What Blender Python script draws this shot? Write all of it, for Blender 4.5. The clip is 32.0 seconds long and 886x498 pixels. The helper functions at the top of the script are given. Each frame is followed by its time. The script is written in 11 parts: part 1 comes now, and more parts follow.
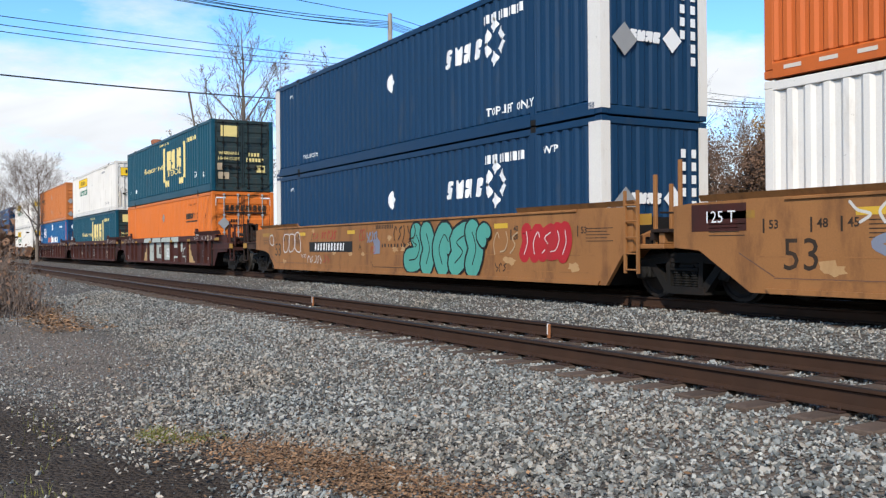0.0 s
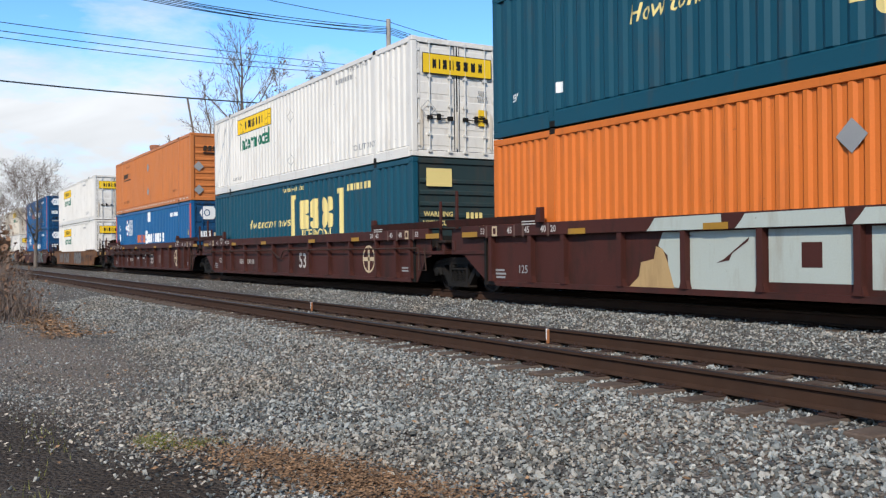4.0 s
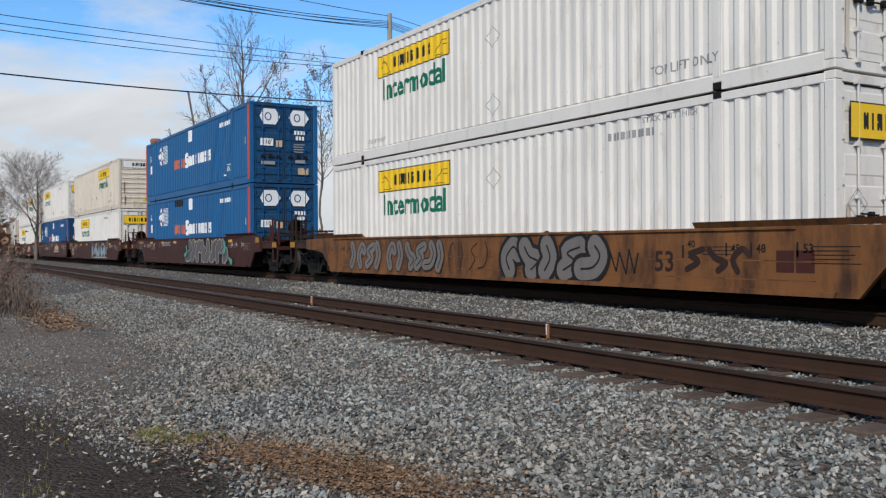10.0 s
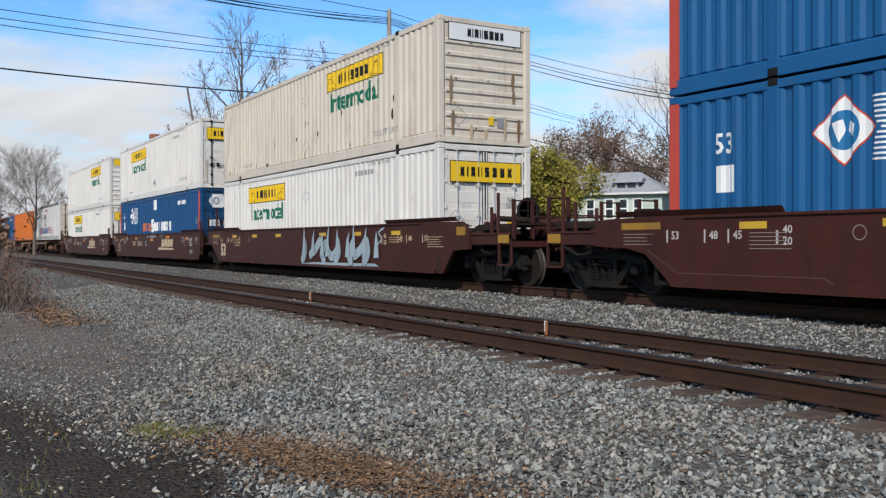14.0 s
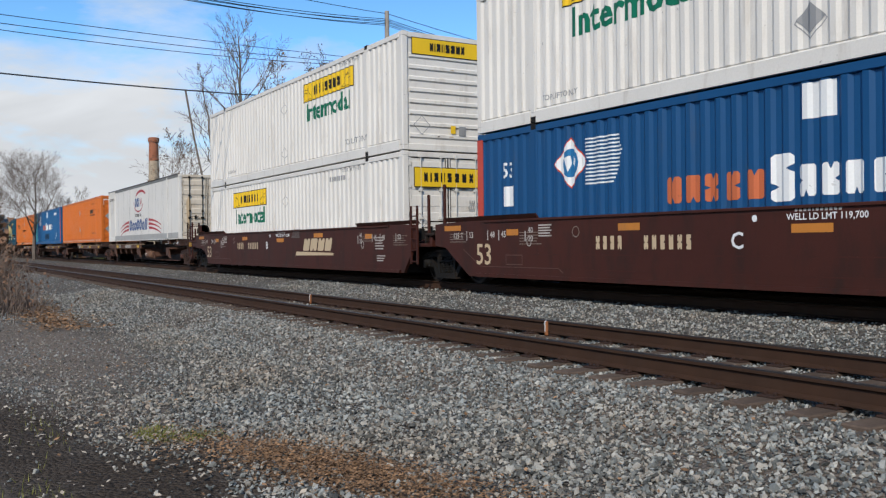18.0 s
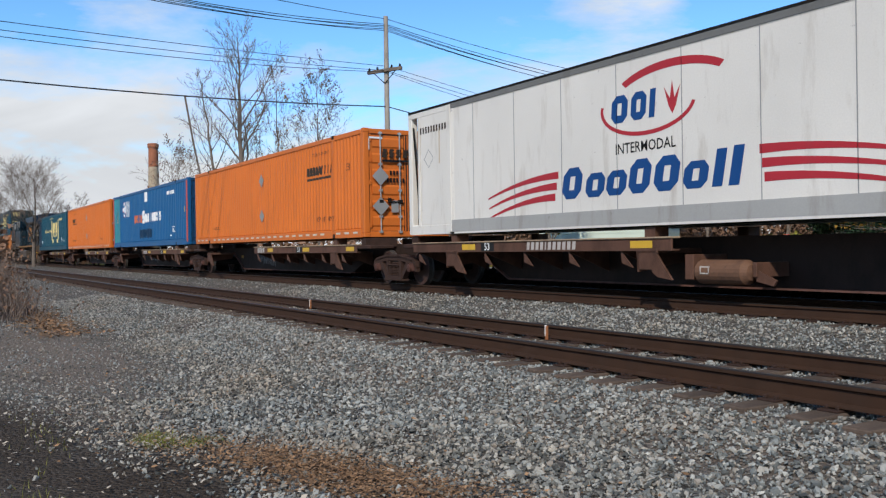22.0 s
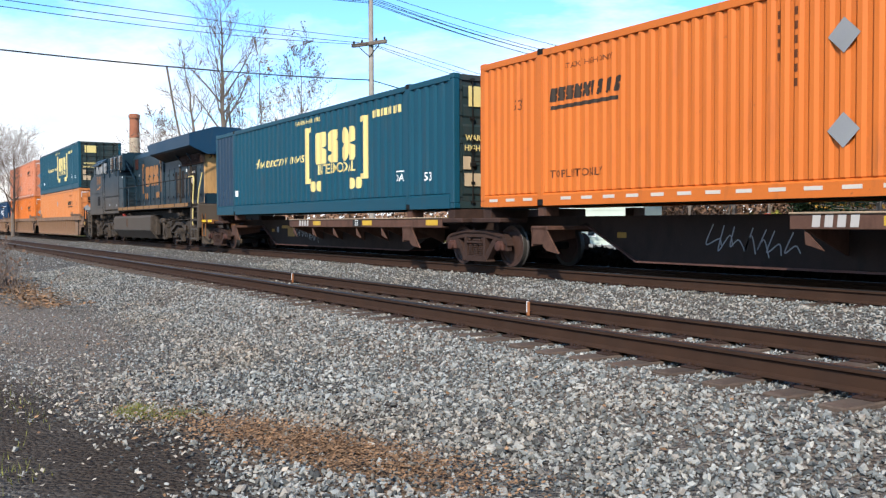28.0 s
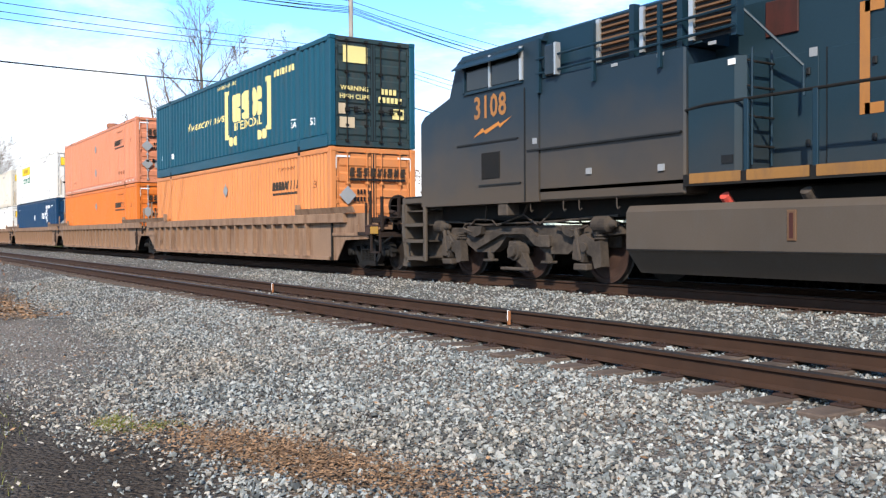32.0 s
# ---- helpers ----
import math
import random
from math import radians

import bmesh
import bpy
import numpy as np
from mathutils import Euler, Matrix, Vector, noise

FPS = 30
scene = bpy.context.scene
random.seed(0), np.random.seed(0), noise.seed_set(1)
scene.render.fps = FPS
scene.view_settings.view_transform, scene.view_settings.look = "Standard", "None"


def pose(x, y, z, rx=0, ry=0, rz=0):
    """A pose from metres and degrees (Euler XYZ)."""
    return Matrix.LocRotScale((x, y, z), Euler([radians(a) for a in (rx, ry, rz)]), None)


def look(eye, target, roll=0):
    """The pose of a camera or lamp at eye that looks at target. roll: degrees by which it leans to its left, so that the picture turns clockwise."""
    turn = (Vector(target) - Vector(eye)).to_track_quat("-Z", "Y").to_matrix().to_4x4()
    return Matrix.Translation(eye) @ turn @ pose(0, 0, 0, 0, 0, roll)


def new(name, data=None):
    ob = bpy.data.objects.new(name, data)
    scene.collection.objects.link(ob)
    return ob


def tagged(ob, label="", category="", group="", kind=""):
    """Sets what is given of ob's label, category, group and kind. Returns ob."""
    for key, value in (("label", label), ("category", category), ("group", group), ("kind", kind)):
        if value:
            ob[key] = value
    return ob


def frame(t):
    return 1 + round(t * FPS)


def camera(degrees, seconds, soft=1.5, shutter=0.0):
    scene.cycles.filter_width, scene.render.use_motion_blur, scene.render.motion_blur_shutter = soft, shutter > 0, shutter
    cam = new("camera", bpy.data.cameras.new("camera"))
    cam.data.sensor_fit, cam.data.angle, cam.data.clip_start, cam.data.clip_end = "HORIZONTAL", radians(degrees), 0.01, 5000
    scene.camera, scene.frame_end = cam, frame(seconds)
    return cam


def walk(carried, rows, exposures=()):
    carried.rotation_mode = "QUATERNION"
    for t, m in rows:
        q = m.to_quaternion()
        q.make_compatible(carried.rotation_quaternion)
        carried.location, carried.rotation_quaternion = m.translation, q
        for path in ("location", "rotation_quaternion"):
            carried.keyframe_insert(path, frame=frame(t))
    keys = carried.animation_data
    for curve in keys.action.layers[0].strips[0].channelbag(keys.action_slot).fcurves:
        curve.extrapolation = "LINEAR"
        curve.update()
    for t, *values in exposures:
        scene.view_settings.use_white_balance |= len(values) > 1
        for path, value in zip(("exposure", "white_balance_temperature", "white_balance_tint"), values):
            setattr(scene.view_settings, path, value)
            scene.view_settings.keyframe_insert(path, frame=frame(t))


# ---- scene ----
EYE = (0.0, 0.0, 0.905)
cam = camera(52.44, 32.0, soft=1.3)


def aim(yaw, pitch, roll):
    """Hand-held camera at EYE: yaw from +y towards +x, pitch up, roll to the left."""
    return pose(*EYE, 90 + pitch, 0, -yaw) @ pose(0, 0, 0, 0, 0, roll)


PATH = (
    (0, -59.407, -0.218, -0.523), (0.5, -59.369, -0.167, -0.549), (1, -59.384, -0.118, -0.567), (1.5, -59.336, -0.103, -0.584),
    (2, -59.339, -0.046, -0.605), (2.5, -59.304, -0.004, -0.539), (3, -59.306, 0.016, -0.604), (3.5, -59.327, 0.070, -0.603),
    (5.5, -59.276, 0.325, -0.698), (6, -59.320, 0.481, -0.721), (6.5, -59.434, 0.496, -0.697), (7, -59.423, 0.540, -0.716),
    (7.5, -59.406, 0.588, -0.724), (8, -59.430, 0.591, -0.669), (8.5, -59.396, 0.393, -0.605), (9, -59.428, 0.070, -0.469),
    (9.5, -59.344, -0.089, -0.422), (10, -59.352, -0.216, -0.367), (10.5, -59.299, -0.382, -0.259), (11, -59.313, -0.462, -0.173),
    (11.5, -59.316, -0.605, -0.107), (12, -59.316, -0.632, -0.039), (12.5, -59.306, -0.586, -0.062), (13, -59.263, -0.544, -0.095),
    (13.5, -59.206, -0.490, -0.125), (14, -59.273, -0.447, -0.180), (14.5, -59.314, -0.380, -0.233), (16.5, -59.205, -0.412, -0.425),
    (17, -59.256, -0.401, -0.507), (17.5, -59.240, -0.387, -0.563), (18, -59.248, -0.381, -0.646), (18.5, -59.205, -0.353, -0.719),
    (19, -59.168, -0.259, -0.771), (19.5, -59.220, -0.223, -0.806), (20, -59.259, -0.134, -0.843), (20.5, -59.305, -0.007, -0.817),
    (21, -59.254, -0.013, -0.793), (21.5, -59.220, -0.047, -0.816), (22, -59.229, -0.082, -0.869), (22.5, -59.229, -0.190, -0.851),
    (23, -59.241, -0.591, -0.766), (23.5, -59.219, -1.172, -0.693), (24, -59.075, -1.394, -0.566), (24.5, -59.001, -1.513, -0.443),
    (25, -58.995, -1.597, -0.372), (25.5, -59.029, -1.746, -0.398), (27.5, -58.702, -1.679, -0.233), (28, -58.153, -1.669, -0.217),
    (28.5, -57.928, -1.667, -0.076), (29, -57.334, -1.615, 0.088), (29.5, -57.060, -1.561, 0.017), (30, -56.931, -1.577, -0.143),
    (30.5, -56.906, -1.520, -0.249), (31, -56.947, -1.361, -0.249), (31.5, -56.955, -1.125, -0.289), (32, -56.916, -1.074, -0.343),
)
# the clip's own exposure drifts as bright boxes pass
EXPOSURES = ((0.0, -0.08), (3.0, -0.12), (6.0, -0.30), (7.2, -0.05), (9.0, -0.40), (10.0, -0.55), (11.0, -0.58), (12.0, -0.22), (13.0, -0.18), (14.0, -0.45), (14.6, -0.62), (17.0, -0.50), (20.0, -0.50), (22.0, -0.45), (24.0, 0.0), (28.0, 0.2), (32.0, 0.45))
walk(cam, [(t, aim(y, p, r)) for t, y, p, r in PATH], EXPOSURES)


# ---- light ----
SUN_ELEVATION, SUN_AZIMUTH = 38.0, 136.0  # azimuth: degrees from +y towards +x
world = bpy.data.worlds.new("sky")
scene.world = world
world.use_nodes = True


def build_sky():
    nt = world.node_tree
    n, l = nt.nodes, nt.links
    bg = n["Background"]
    sky = n.new("ShaderNodeTexSky")
    sky.sky_type, sky.sun_disc = "NISHITA", False
    sky.sun_elevation, sky.sun_rotation = radians(SUN_ELEVATION), radians(SUN_AZIMUTH)
    sky.air_density, sky.dust_density, sky.ozone_density = 1.0, 0.4, 1.6
    co = n.new("ShaderNodeTexCoord")
    mp = n.new("ShaderNodeMapping")
    mp.inputs["Scale"].default_value = (1.0, 1.0, 3.2)
    mp.inputs["Rotation"].default_value = (0, 0, radians(20))
    cl = n.new("ShaderNodeTexNoise")
    cl.inputs["Scale"].default_value, cl.inputs["Detail"].default_value = 2.1, 9
    cl.inputs["Roughness"].default_value, cl.inputs["Distortion"].default_value = 0.58, 0.5
    ramp = n.new("ShaderNodeValToRGB")
    ramp.color_ramp.elements[0].position, ramp.color_ramp.elements[1].position = 0.47, 0.70
    sep = n.new("ShaderNodeSeparateXYZ")
    low = n.new("ShaderNodeMapRange")
    low.inputs["From Min"].default_value, low.inputs["From Max"].default_value = 0.0, 0.30
    low.inputs["To Min"].default_value, low.inputs["To Max"].default_value = 0.30, -0.12
    add = n.new("ShaderNodeMath")
    add.operation = "ADD"
    mix = n.new("ShaderNodeMix")
    mix.data_type = "RGBA"
    body = n.new("ShaderNodeTexNoise")
    body.inputs["Scale"].default_value, body.inputs["Detail"].default_value, body.inputs["Distortion"].default_value = 3.4, 6, 0.8
    l.new(mp.outputs["Vector"], body.inputs["Vector"])
    grey = n.new("ShaderNodeMapRange")
    for k, v in zip(("From Min", "From Max", "To Min", "To Max"), (0.34, 0.66, 0.90, 1.10)):
        grey.inputs[k].default_value = v
    l.new(body.outputs["Fac"], grey.inputs["Value"])
    white = n.new("ShaderNodeVectorMath")
    white.operation = "SCALE"
    white.inputs[0].default_value = (8.7, 9.05, 9.5)
    l.new(grey.outputs["Result"], white.inputs["Scale"])
    l.new(white.outputs["Vector"], mix.inputs["B"])
    l.new(co.outputs["Generated"], mp.inputs["Vector"])
    l.new(mp.outputs["Vector"], cl.inputs["Vector"])
    l.new(co.outputs["Generated"], sep.inputs["Vector"])
    l.new(sep.outputs["Z"], low.inputs["Value"])
    wisp = n.new("ShaderNodeTexNoise")
    wisp.inputs["Scale"].default_value, wisp.inputs["Detail"].default_value, wisp.inputs["Roughness"].default_value = 6.5, 9, 0.62
    l.new(mp.outputs["Vector"], wisp.inputs["Vector"])
    thin = n.new("ShaderNodeMath")
    thin.operation = "MULTIPLY_ADD"
    thin.inputs[1].default_value = 0.42
    l.new(wisp.outputs["Fac"], thin.inputs[0])
    less = n.new("ShaderNodeMath")
    less.operation = "SUBTRACT"
    less.inputs[1].default_value = 0.20
    l.new(cl.outputs["Fac"], less.inputs[0])
    l.new(less.outputs[0], thin.inputs[2])
    l.new(thin.outputs[0], add.inputs[0])
    l.new(low.outputs["Result"], add.inputs[1])
    l.new(add.outputs[0], ramp.inputs["Fac"])
    l.new(ramp.outputs["Color"], mix.inputs["Factor"])
    tint = n.new("ShaderNodeMix")
    tint.data_type, tint.blend_type = "RGBA", "MULTIPLY"
    tint.inputs["Factor"].default_value = 1.0
    tint.inputs["B"].default_value = (0.74, 1.20, 1.56, 1)
    l.new(sky.outputs["Color"], tint.inputs["A"])
    # haze: the sky grows brighter towards the horizon
    haze = n.new("ShaderNodeMapRange")
    for k, v in zip(("From Min", "From Max", "To Min", "To Max"), (0.12, 0.75, 1.6, 0.75)):
        haze.inputs[k].default_value = v
    l.new(sep.outputs["Z"], haze.inputs["Value"])
    glow = n.new("ShaderNodeVectorMath")
    glow.operation = "SCALE"
    l.new(tint.outputs["Result"], glow.inputs[0])
    l.new(haze.outputs["Result"], glow.inputs["Scale"])
    l.new(glow.outputs["Vector"], mix.inputs["A"])
    l.new(mix.outputs["Result"], bg.inputs["Color"])
    bg.inputs["Strength"].default_value = 0.115


build_sky()
lamp = bpy.data.lights.new("sun", "SUN")
lamp.energy, lamp.angle, lamp.color = 5.0, radians(0.6), (1.0, 0.905, 0.775)
_a, _e = radians(SUN_AZIMUTH), radians(SUN_ELEVATION)
new("sun", lamp).matrix_world = look((math.sin(_a) * math.cos(_e) * 50, math.cos(_a) * math.cos(_e) * 50, math.sin(_e) * 50), (0, 0, 0))

# ---- materials ----
MATS = {}


def surf(name, col, rough=0.6, metal=0.0, var=0.18, scale=0.8, bump=0.15, fine=70.0, dirt=None, amount=0.4, streak=1.0, each=0.0, dscale=1.6, chips=0.0):
    """A painted, rusty, stony or wooden surface: base colour with broad and fine variation, stains of the colour dirt
    (drawn out downwards by streak), fine relief, and a change of shade from piece to piece."""
    if name in MATS:
        return MATS[name]
    m = bpy.data.materials.new(name)
    m.use_nodes = True
    n, l = m.node_tree.nodes, m.node_tree.links
    bsdf = n["Principled BSDF"]
    bsdf.inputs["Specular IOR Level"].default_value = 0.5 if rough < 0.2 else 0.22
    co = n.new("ShaderNodeTexCoord")
    big = n.new("ShaderNodeTexNoise")
    big.inputs["Scale"].default_value, big.inputs["Detail"].default_value = scale, 6
    small = n.new("ShaderNodeTexNoise")
    small.inputs["Scale"].default_value, small.inputs["Detail"].default_value = fine, 3
    l.new(co.outputs["Object"], big.inputs["Vector"])
    l.new(co.outputs["Object"], small.inputs["Vector"])
    val = n.new("ShaderNodeMapRange")
    val.inputs["To Min"].default_value, val.inputs["To Max"].default_value = 1 - 1.6 * var, 1 + 1.6 * var
    l.new(big.outputs["Fac"], val.inputs["Value"])
    val2 = n.new("ShaderNodeMapRange")
    val2.inputs["To Min"].default_value, val2.inputs["To Max"].default_value = 1 - 0.8 * var, 1 + 0.8 * var
    l.new(small.outputs["Fac"], val2.inputs["Value"])
    mul = n.new("ShaderNodeMath")
    mul.operation = "MULTIPLY"
    l.new(val.outputs["Result"], mul.inputs[0])
    l.new(val2.outputs["Result"], mul.inputs[1])
    shade = mul.outputs[0]
    if each:
        info = n.new("ShaderNodeObjectInfo")
        geo = n.new("ShaderNodeNewGeometry")
        sm = n.new("ShaderNodeMath")
        sm.operation = "ADD"
        l.new(info.outputs["Random"], sm.inputs[0])
        l.new(geo.outputs["Random Per Island"], sm.inputs[1])
        er = n.new("ShaderNodeMapRange")
        er.inputs["From Max"].default_value = 2.0
        er.inputs["To Min"].default_value, er.inputs["To Max"].default_value = 1 - each, 1 + each
        l.new(sm.outputs[0], er.inputs["Value"])
        m2 = n.new("ShaderNodeMath")
        m2.operation = "MULTIPLY"
        l.new(shade, m2.inputs[0])
        l.new(er.outputs["Result"], m2.inputs[1])
        shade = m2.outputs[0]
    sc = n.new("ShaderNodeVectorMath")
    sc.operation = "SCALE"
    sc.inputs[0].default_value = col[:3]
    l.new(shade, sc.inputs["Scale"])
    colour = sc.outputs["Vector"]
    bsdf.inputs["Metallic"].default_value = metal
    if dirt:
        mp = n.new("ShaderNodeMapping")
        mp.inputs["Scale"].default_value = (dscale, dscale, dscale / streak)
        dn = n.new("ShaderNodeTexNoise")
        dn.inputs["Scale"].default_value, dn.inputs["Detail"].default_value, dn.inputs["Roughness"].default_value = 1.7, 8, 0.66
        l.new(co.outputs["Object"], mp.inputs["Vector"])
        l.new(mp.outputs["Vector"], dn.inputs["Vector"])
        rp = n.new("ShaderNodeMapRange")
        rp.inputs["From Min"].default_value, rp.inputs["From Max"].default_value = 0.62 - 0.3 * amount, 0.86 - 0.3 * amount
        rp.inputs["To Max"].default_value = min(1.0, 0.35 + amount)
        l.new(dn.outputs["Fac"], rp.inputs["Value"])
        mx = n.new("ShaderNodeMix")
        mx.data_type = "RGBA"
        mx.inputs["B"].default_value = (*dirt[:3], 1)
        l.new(rp.outputs["Result"], mx.inputs["Factor"])
        l.new(colour, mx.inputs["A"])
        colour = mx.outputs["Result"]
    if chips:
        cn = n.new("ShaderNodeTexNoise")
        cn.inputs["Scale"].default_value, cn.inputs["Detail"].default_value, cn.inputs["Roughness"].default_value = 6.5, 5, 0.7
        l.new(co.outputs["Object"], cn.inputs["Vector"])
        cr = n.new("ShaderNodeMapRange")
        cr.inputs["From Min"].default_value, cr.inputs["From Max"].default_value, cr.inputs["To Max"].default_value = 0.665, 0.72, chips
        l.new(cn.outputs["Fac"], cr.inputs["Value"])
        cx = n.new("ShaderNodeMix")
        cx.data_type = "RGBA"
        cx.inputs["B"].default_value = (0.075, 0.045, 0.03, 1)
        l.new(cr.outputs["Result"], cx.inputs["Factor"])
        l.new(colour, cx.inputs["A"])
        colour = cx.outputs["Result"]
    l.new(colour, bsdf.inputs["Base Color"])
    rr = n.new("ShaderNodeMapRange")
    rr.inputs["To Min"].default_value, rr.inputs["To Max"].default_value = max(0.03, rough - 0.12), min(1, rough + 0.12)
    l.new(big.outputs["Fac"], rr.inputs["Value"])
    l.new(rr.outputs["Result"], bsdf.inputs["Roughness"])
    if bump:
        bp = n.new("ShaderNodeBump")
        bp.inputs["Strength"].default_value, bp.inputs["Distance"].default_value = bump, 0.01
        l.new(small.outputs["Fac"], bp.inputs["Height"])
        l.new(bp.outputs["Normal"], bsdf.inputs["Normal"])
    MATS[name] = m
    return m


def paint(name, col, dirt=(0.10, 0.07, 0.05), amount=0.25, rough=0.5, streak=5.0, var=0.10):
    return surf(name, col, rough, 0.0, var, 0.5, 0.06, 40, dirt, amount, streak, chips=0.55)


NAVY = paint("navy_paint", (0.0048, 0.034, 0.086), (0.05, 0.06, 0.07), 0.2)
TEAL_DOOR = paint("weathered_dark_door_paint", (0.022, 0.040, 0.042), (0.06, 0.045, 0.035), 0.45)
TEAL_SLATE = paint("slate_blue_paint", (0.020, 0.045, 0.078), (0.05, 0.06, 0.07), 0.3)
TEAL = paint("dark_teal_paint", (0.006, 0.062, 0.098), (0.05, 0.05, 0.05), 0.25)
ORANGE = paint("orange_paint", (0.585, 0.150, 0.025), (0.22, 0.08, 0.03), 0.22)
RED_ORANGE = paint("deep_orange_paint", (0.50, 0.115, 0.024), (0.25, 0.08, 0.03), 0.25)
PEACH = paint("bleached_orange_paint", (0.55, 0.20, 0.066), (0.35, 0.16, 0.08), 0.3)
SALMON = paint("faded_orange_paint", (0.56, 0.205, 0.11), (0.30, 0.12, 0.06), 0.3)
TAN_ORANGE = paint("weathered_orange_paint", (0.49, 0.162, 0.047), (0.22, 0.10, 0.05), 0.3)
WHITE = paint("white_paint", (0.70, 0.675, 0.63), (0.33, 0.27, 0.21), 0.24)
CREAM = paint("aged_cream_paint", (0.63, 0.565, 0.47), (0.30, 0.21, 0.14), 0.30)
BLUE = paint("blue_paint", (0.011, 0.098, 0.25), (0.05, 0.07, 0.10), 0.2)
# door ends of the blue boxes: darker and blotchier than their sides
BLUE_END = paint("dark_blue_door_paint", (0.008, 0.060, 0.150), (0.025, 0.03, 0.04), 0.5)
DEEP_BLUE = paint("deep_blue_paint", (0.007, 0.065, 0.18), (0.05, 0.07, 0.10), 0.2)
RED_POST = paint("faded_red_paint", (0.50, 0.07, 0.05), (0.25, 0.10, 0.08), 0.3)
YELLOW = paint("yellow_paint", (0.78, 0.50, 0.02), (0.30, 0.22, 0.10), 0.15)
PALE_YELLOW = paint("pale_yellow_paint", (0.72, 0.58, 0.23), (0.40, 0.36, 0.20), 0.12)
BLACK = surf("black_paint", (0.012, 0.012, 0.012), 0.5)
FADED_INK = paint("faded_black_lettering", (0.035, 0.024, 0.016), (0.10, 0.05, 0.025), 0.35)
SERIAL_INK = paint("dull_dark_lettering", (0.105, 0.032, 0.010), (0.25, 0.08, 0.02), 0.3)
ROOF_GREY = paint("grey_roof_edge", (0.16, 0.16, 0.155), (0.10, 0.09, 0.08), 0.3)
KICK_GREY = paint("grey_kick_strip", (0.36, 0.36, 0.35), (0.22, 0.19, 0.16), 0.35)
CRIMSON = paint("crimson_stripe_paint", (0.40, 0.028, 0.040), (0.25, 0.06, 0.06), 0.15)
NAME_BLUE = paint("deep_blue_lettering", (0.008, 0.060, 0.215), (0.03, 0.07, 0.18), 0.15)
FAINT_INK = paint("faint_worn_marks", (0.24, 0.20, 0.165), (0.09, 0.05, 0.04), 0.4)
MARK_INK = paint("worn_white_marks", (0.46, 0.43, 0.40), (0.12, 0.06, 0.05), 0.35)
GREEN_INK = surf("green_lettering", (0.004, 0.14, 0.08), 0.5)
WHITE_INK = paint("white_lettering", (0.74, 0.75, 0.75), (0.4, 0.4, 0.4), 0.1)
RUST_STAIN = paint("brown_rust_stain", (0.20, 0.115, 0.065), (0.34, 0.24, 0.16), 0.45)
TAPE = paint("worn_white_tape", (0.60, 0.53, 0.46), (0.40, 0.22, 0.10), 0.3)
RED_INK = paint("red_lettering", (0.55, 0.06, 0.02), (0.3, 0.1, 0.06), 0.15)
ORANGE_INK = paint("orange_lettering", (0.50, 0.19, 0.035), (0.20, 0.11, 0.06), 0.25)
LOCO_INK = paint("weathered_orange_emblem", (0.36, 0.150, 0.040), (0.16, 0.09, 0.05), 0.35)
PACER_INK = paint("orange_red_lettering", (0.52, 0.135, 0.055), (0.25, 0.10, 0.06), 0.2)
BLUE_GLOBE = surf("globe_blue", (0.02, 0.16, 0.36), 0.5)
BEIGE_INK = paint("beige_lettering", (0.52, 0.40, 0.26), (0.2, 0.12, 0.08), 0.15)
SILVER_INK = surf("silver_sticker", (0.27, 0.275, 0.28), 0.5)
MAROON = paint("maroon_wagon_paint", (0.053, 0.0150, 0.0100), (0.022, 0.012, 0.009), 0.45, 0.6, 3.0, 0.16)
OXIDE = paint("oxide_wagon_paint", (0.058, 0.0175, 0.0135), (0.024, 0.014, 0.011), 0.5, 0.65, 3.0, 0.2)
BROWN = paint("ochre_brown_wagon_paint", (0.185, 0.078, 0.027), (0.040, 0.021, 0.014), 0.6, 0.65, 3.0, 0.22)
OCHRE = paint("bright_ochre_wagon_paint", (0.285, 0.128, 0.045), (0.10, 0.045, 0.022), 0.42, 0.6, 3.0, 0.2)
REFLECTOR = paint("worn_yellow_reflector", (0.58, 0.36, 0.04), (0.25, 0.15, 0.05), 0.3)
DUSTY = paint("dusty_brown_wagon_paint", (0.245, 0.150, 0.095), (0.105, 0.048, 0.022), 0.5, 0.75, 5.0, 0.25)
OCHRE_PLATE = paint("dull_yellow_plate", (0.34, 0.18, 0.025), (0.16, 0.10, 0.05), 0.45)
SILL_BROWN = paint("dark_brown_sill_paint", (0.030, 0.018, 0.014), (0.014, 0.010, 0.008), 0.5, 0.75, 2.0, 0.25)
LIT_PINK = paint("sunlit_red_brown_edge", (0.115, 0.058, 0.048), (0.05, 0.03, 0.025), 0.5, 0.8, 2.0, 0.25)
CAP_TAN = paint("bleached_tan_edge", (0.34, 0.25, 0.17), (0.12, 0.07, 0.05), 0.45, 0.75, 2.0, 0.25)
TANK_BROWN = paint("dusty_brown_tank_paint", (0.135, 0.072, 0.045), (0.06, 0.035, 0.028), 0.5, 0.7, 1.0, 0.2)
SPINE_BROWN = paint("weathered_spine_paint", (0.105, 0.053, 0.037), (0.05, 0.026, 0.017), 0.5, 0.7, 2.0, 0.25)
WELD = paint("pale_weld_line", (0.11, 0.062, 0.050))
WHITE_ROD = paint("white_lock_rod", (0.60, 0.59, 0.56), (0.25, 0.2, 0.16), 0.3)
GRIME = surf("grimy_steel", (0.010, 0.009, 0.008), 0.75, 0.0, 0.3, 4.0, 0.3, 60, (0.032, 0.018, 0.012), 0.3, 1.5)
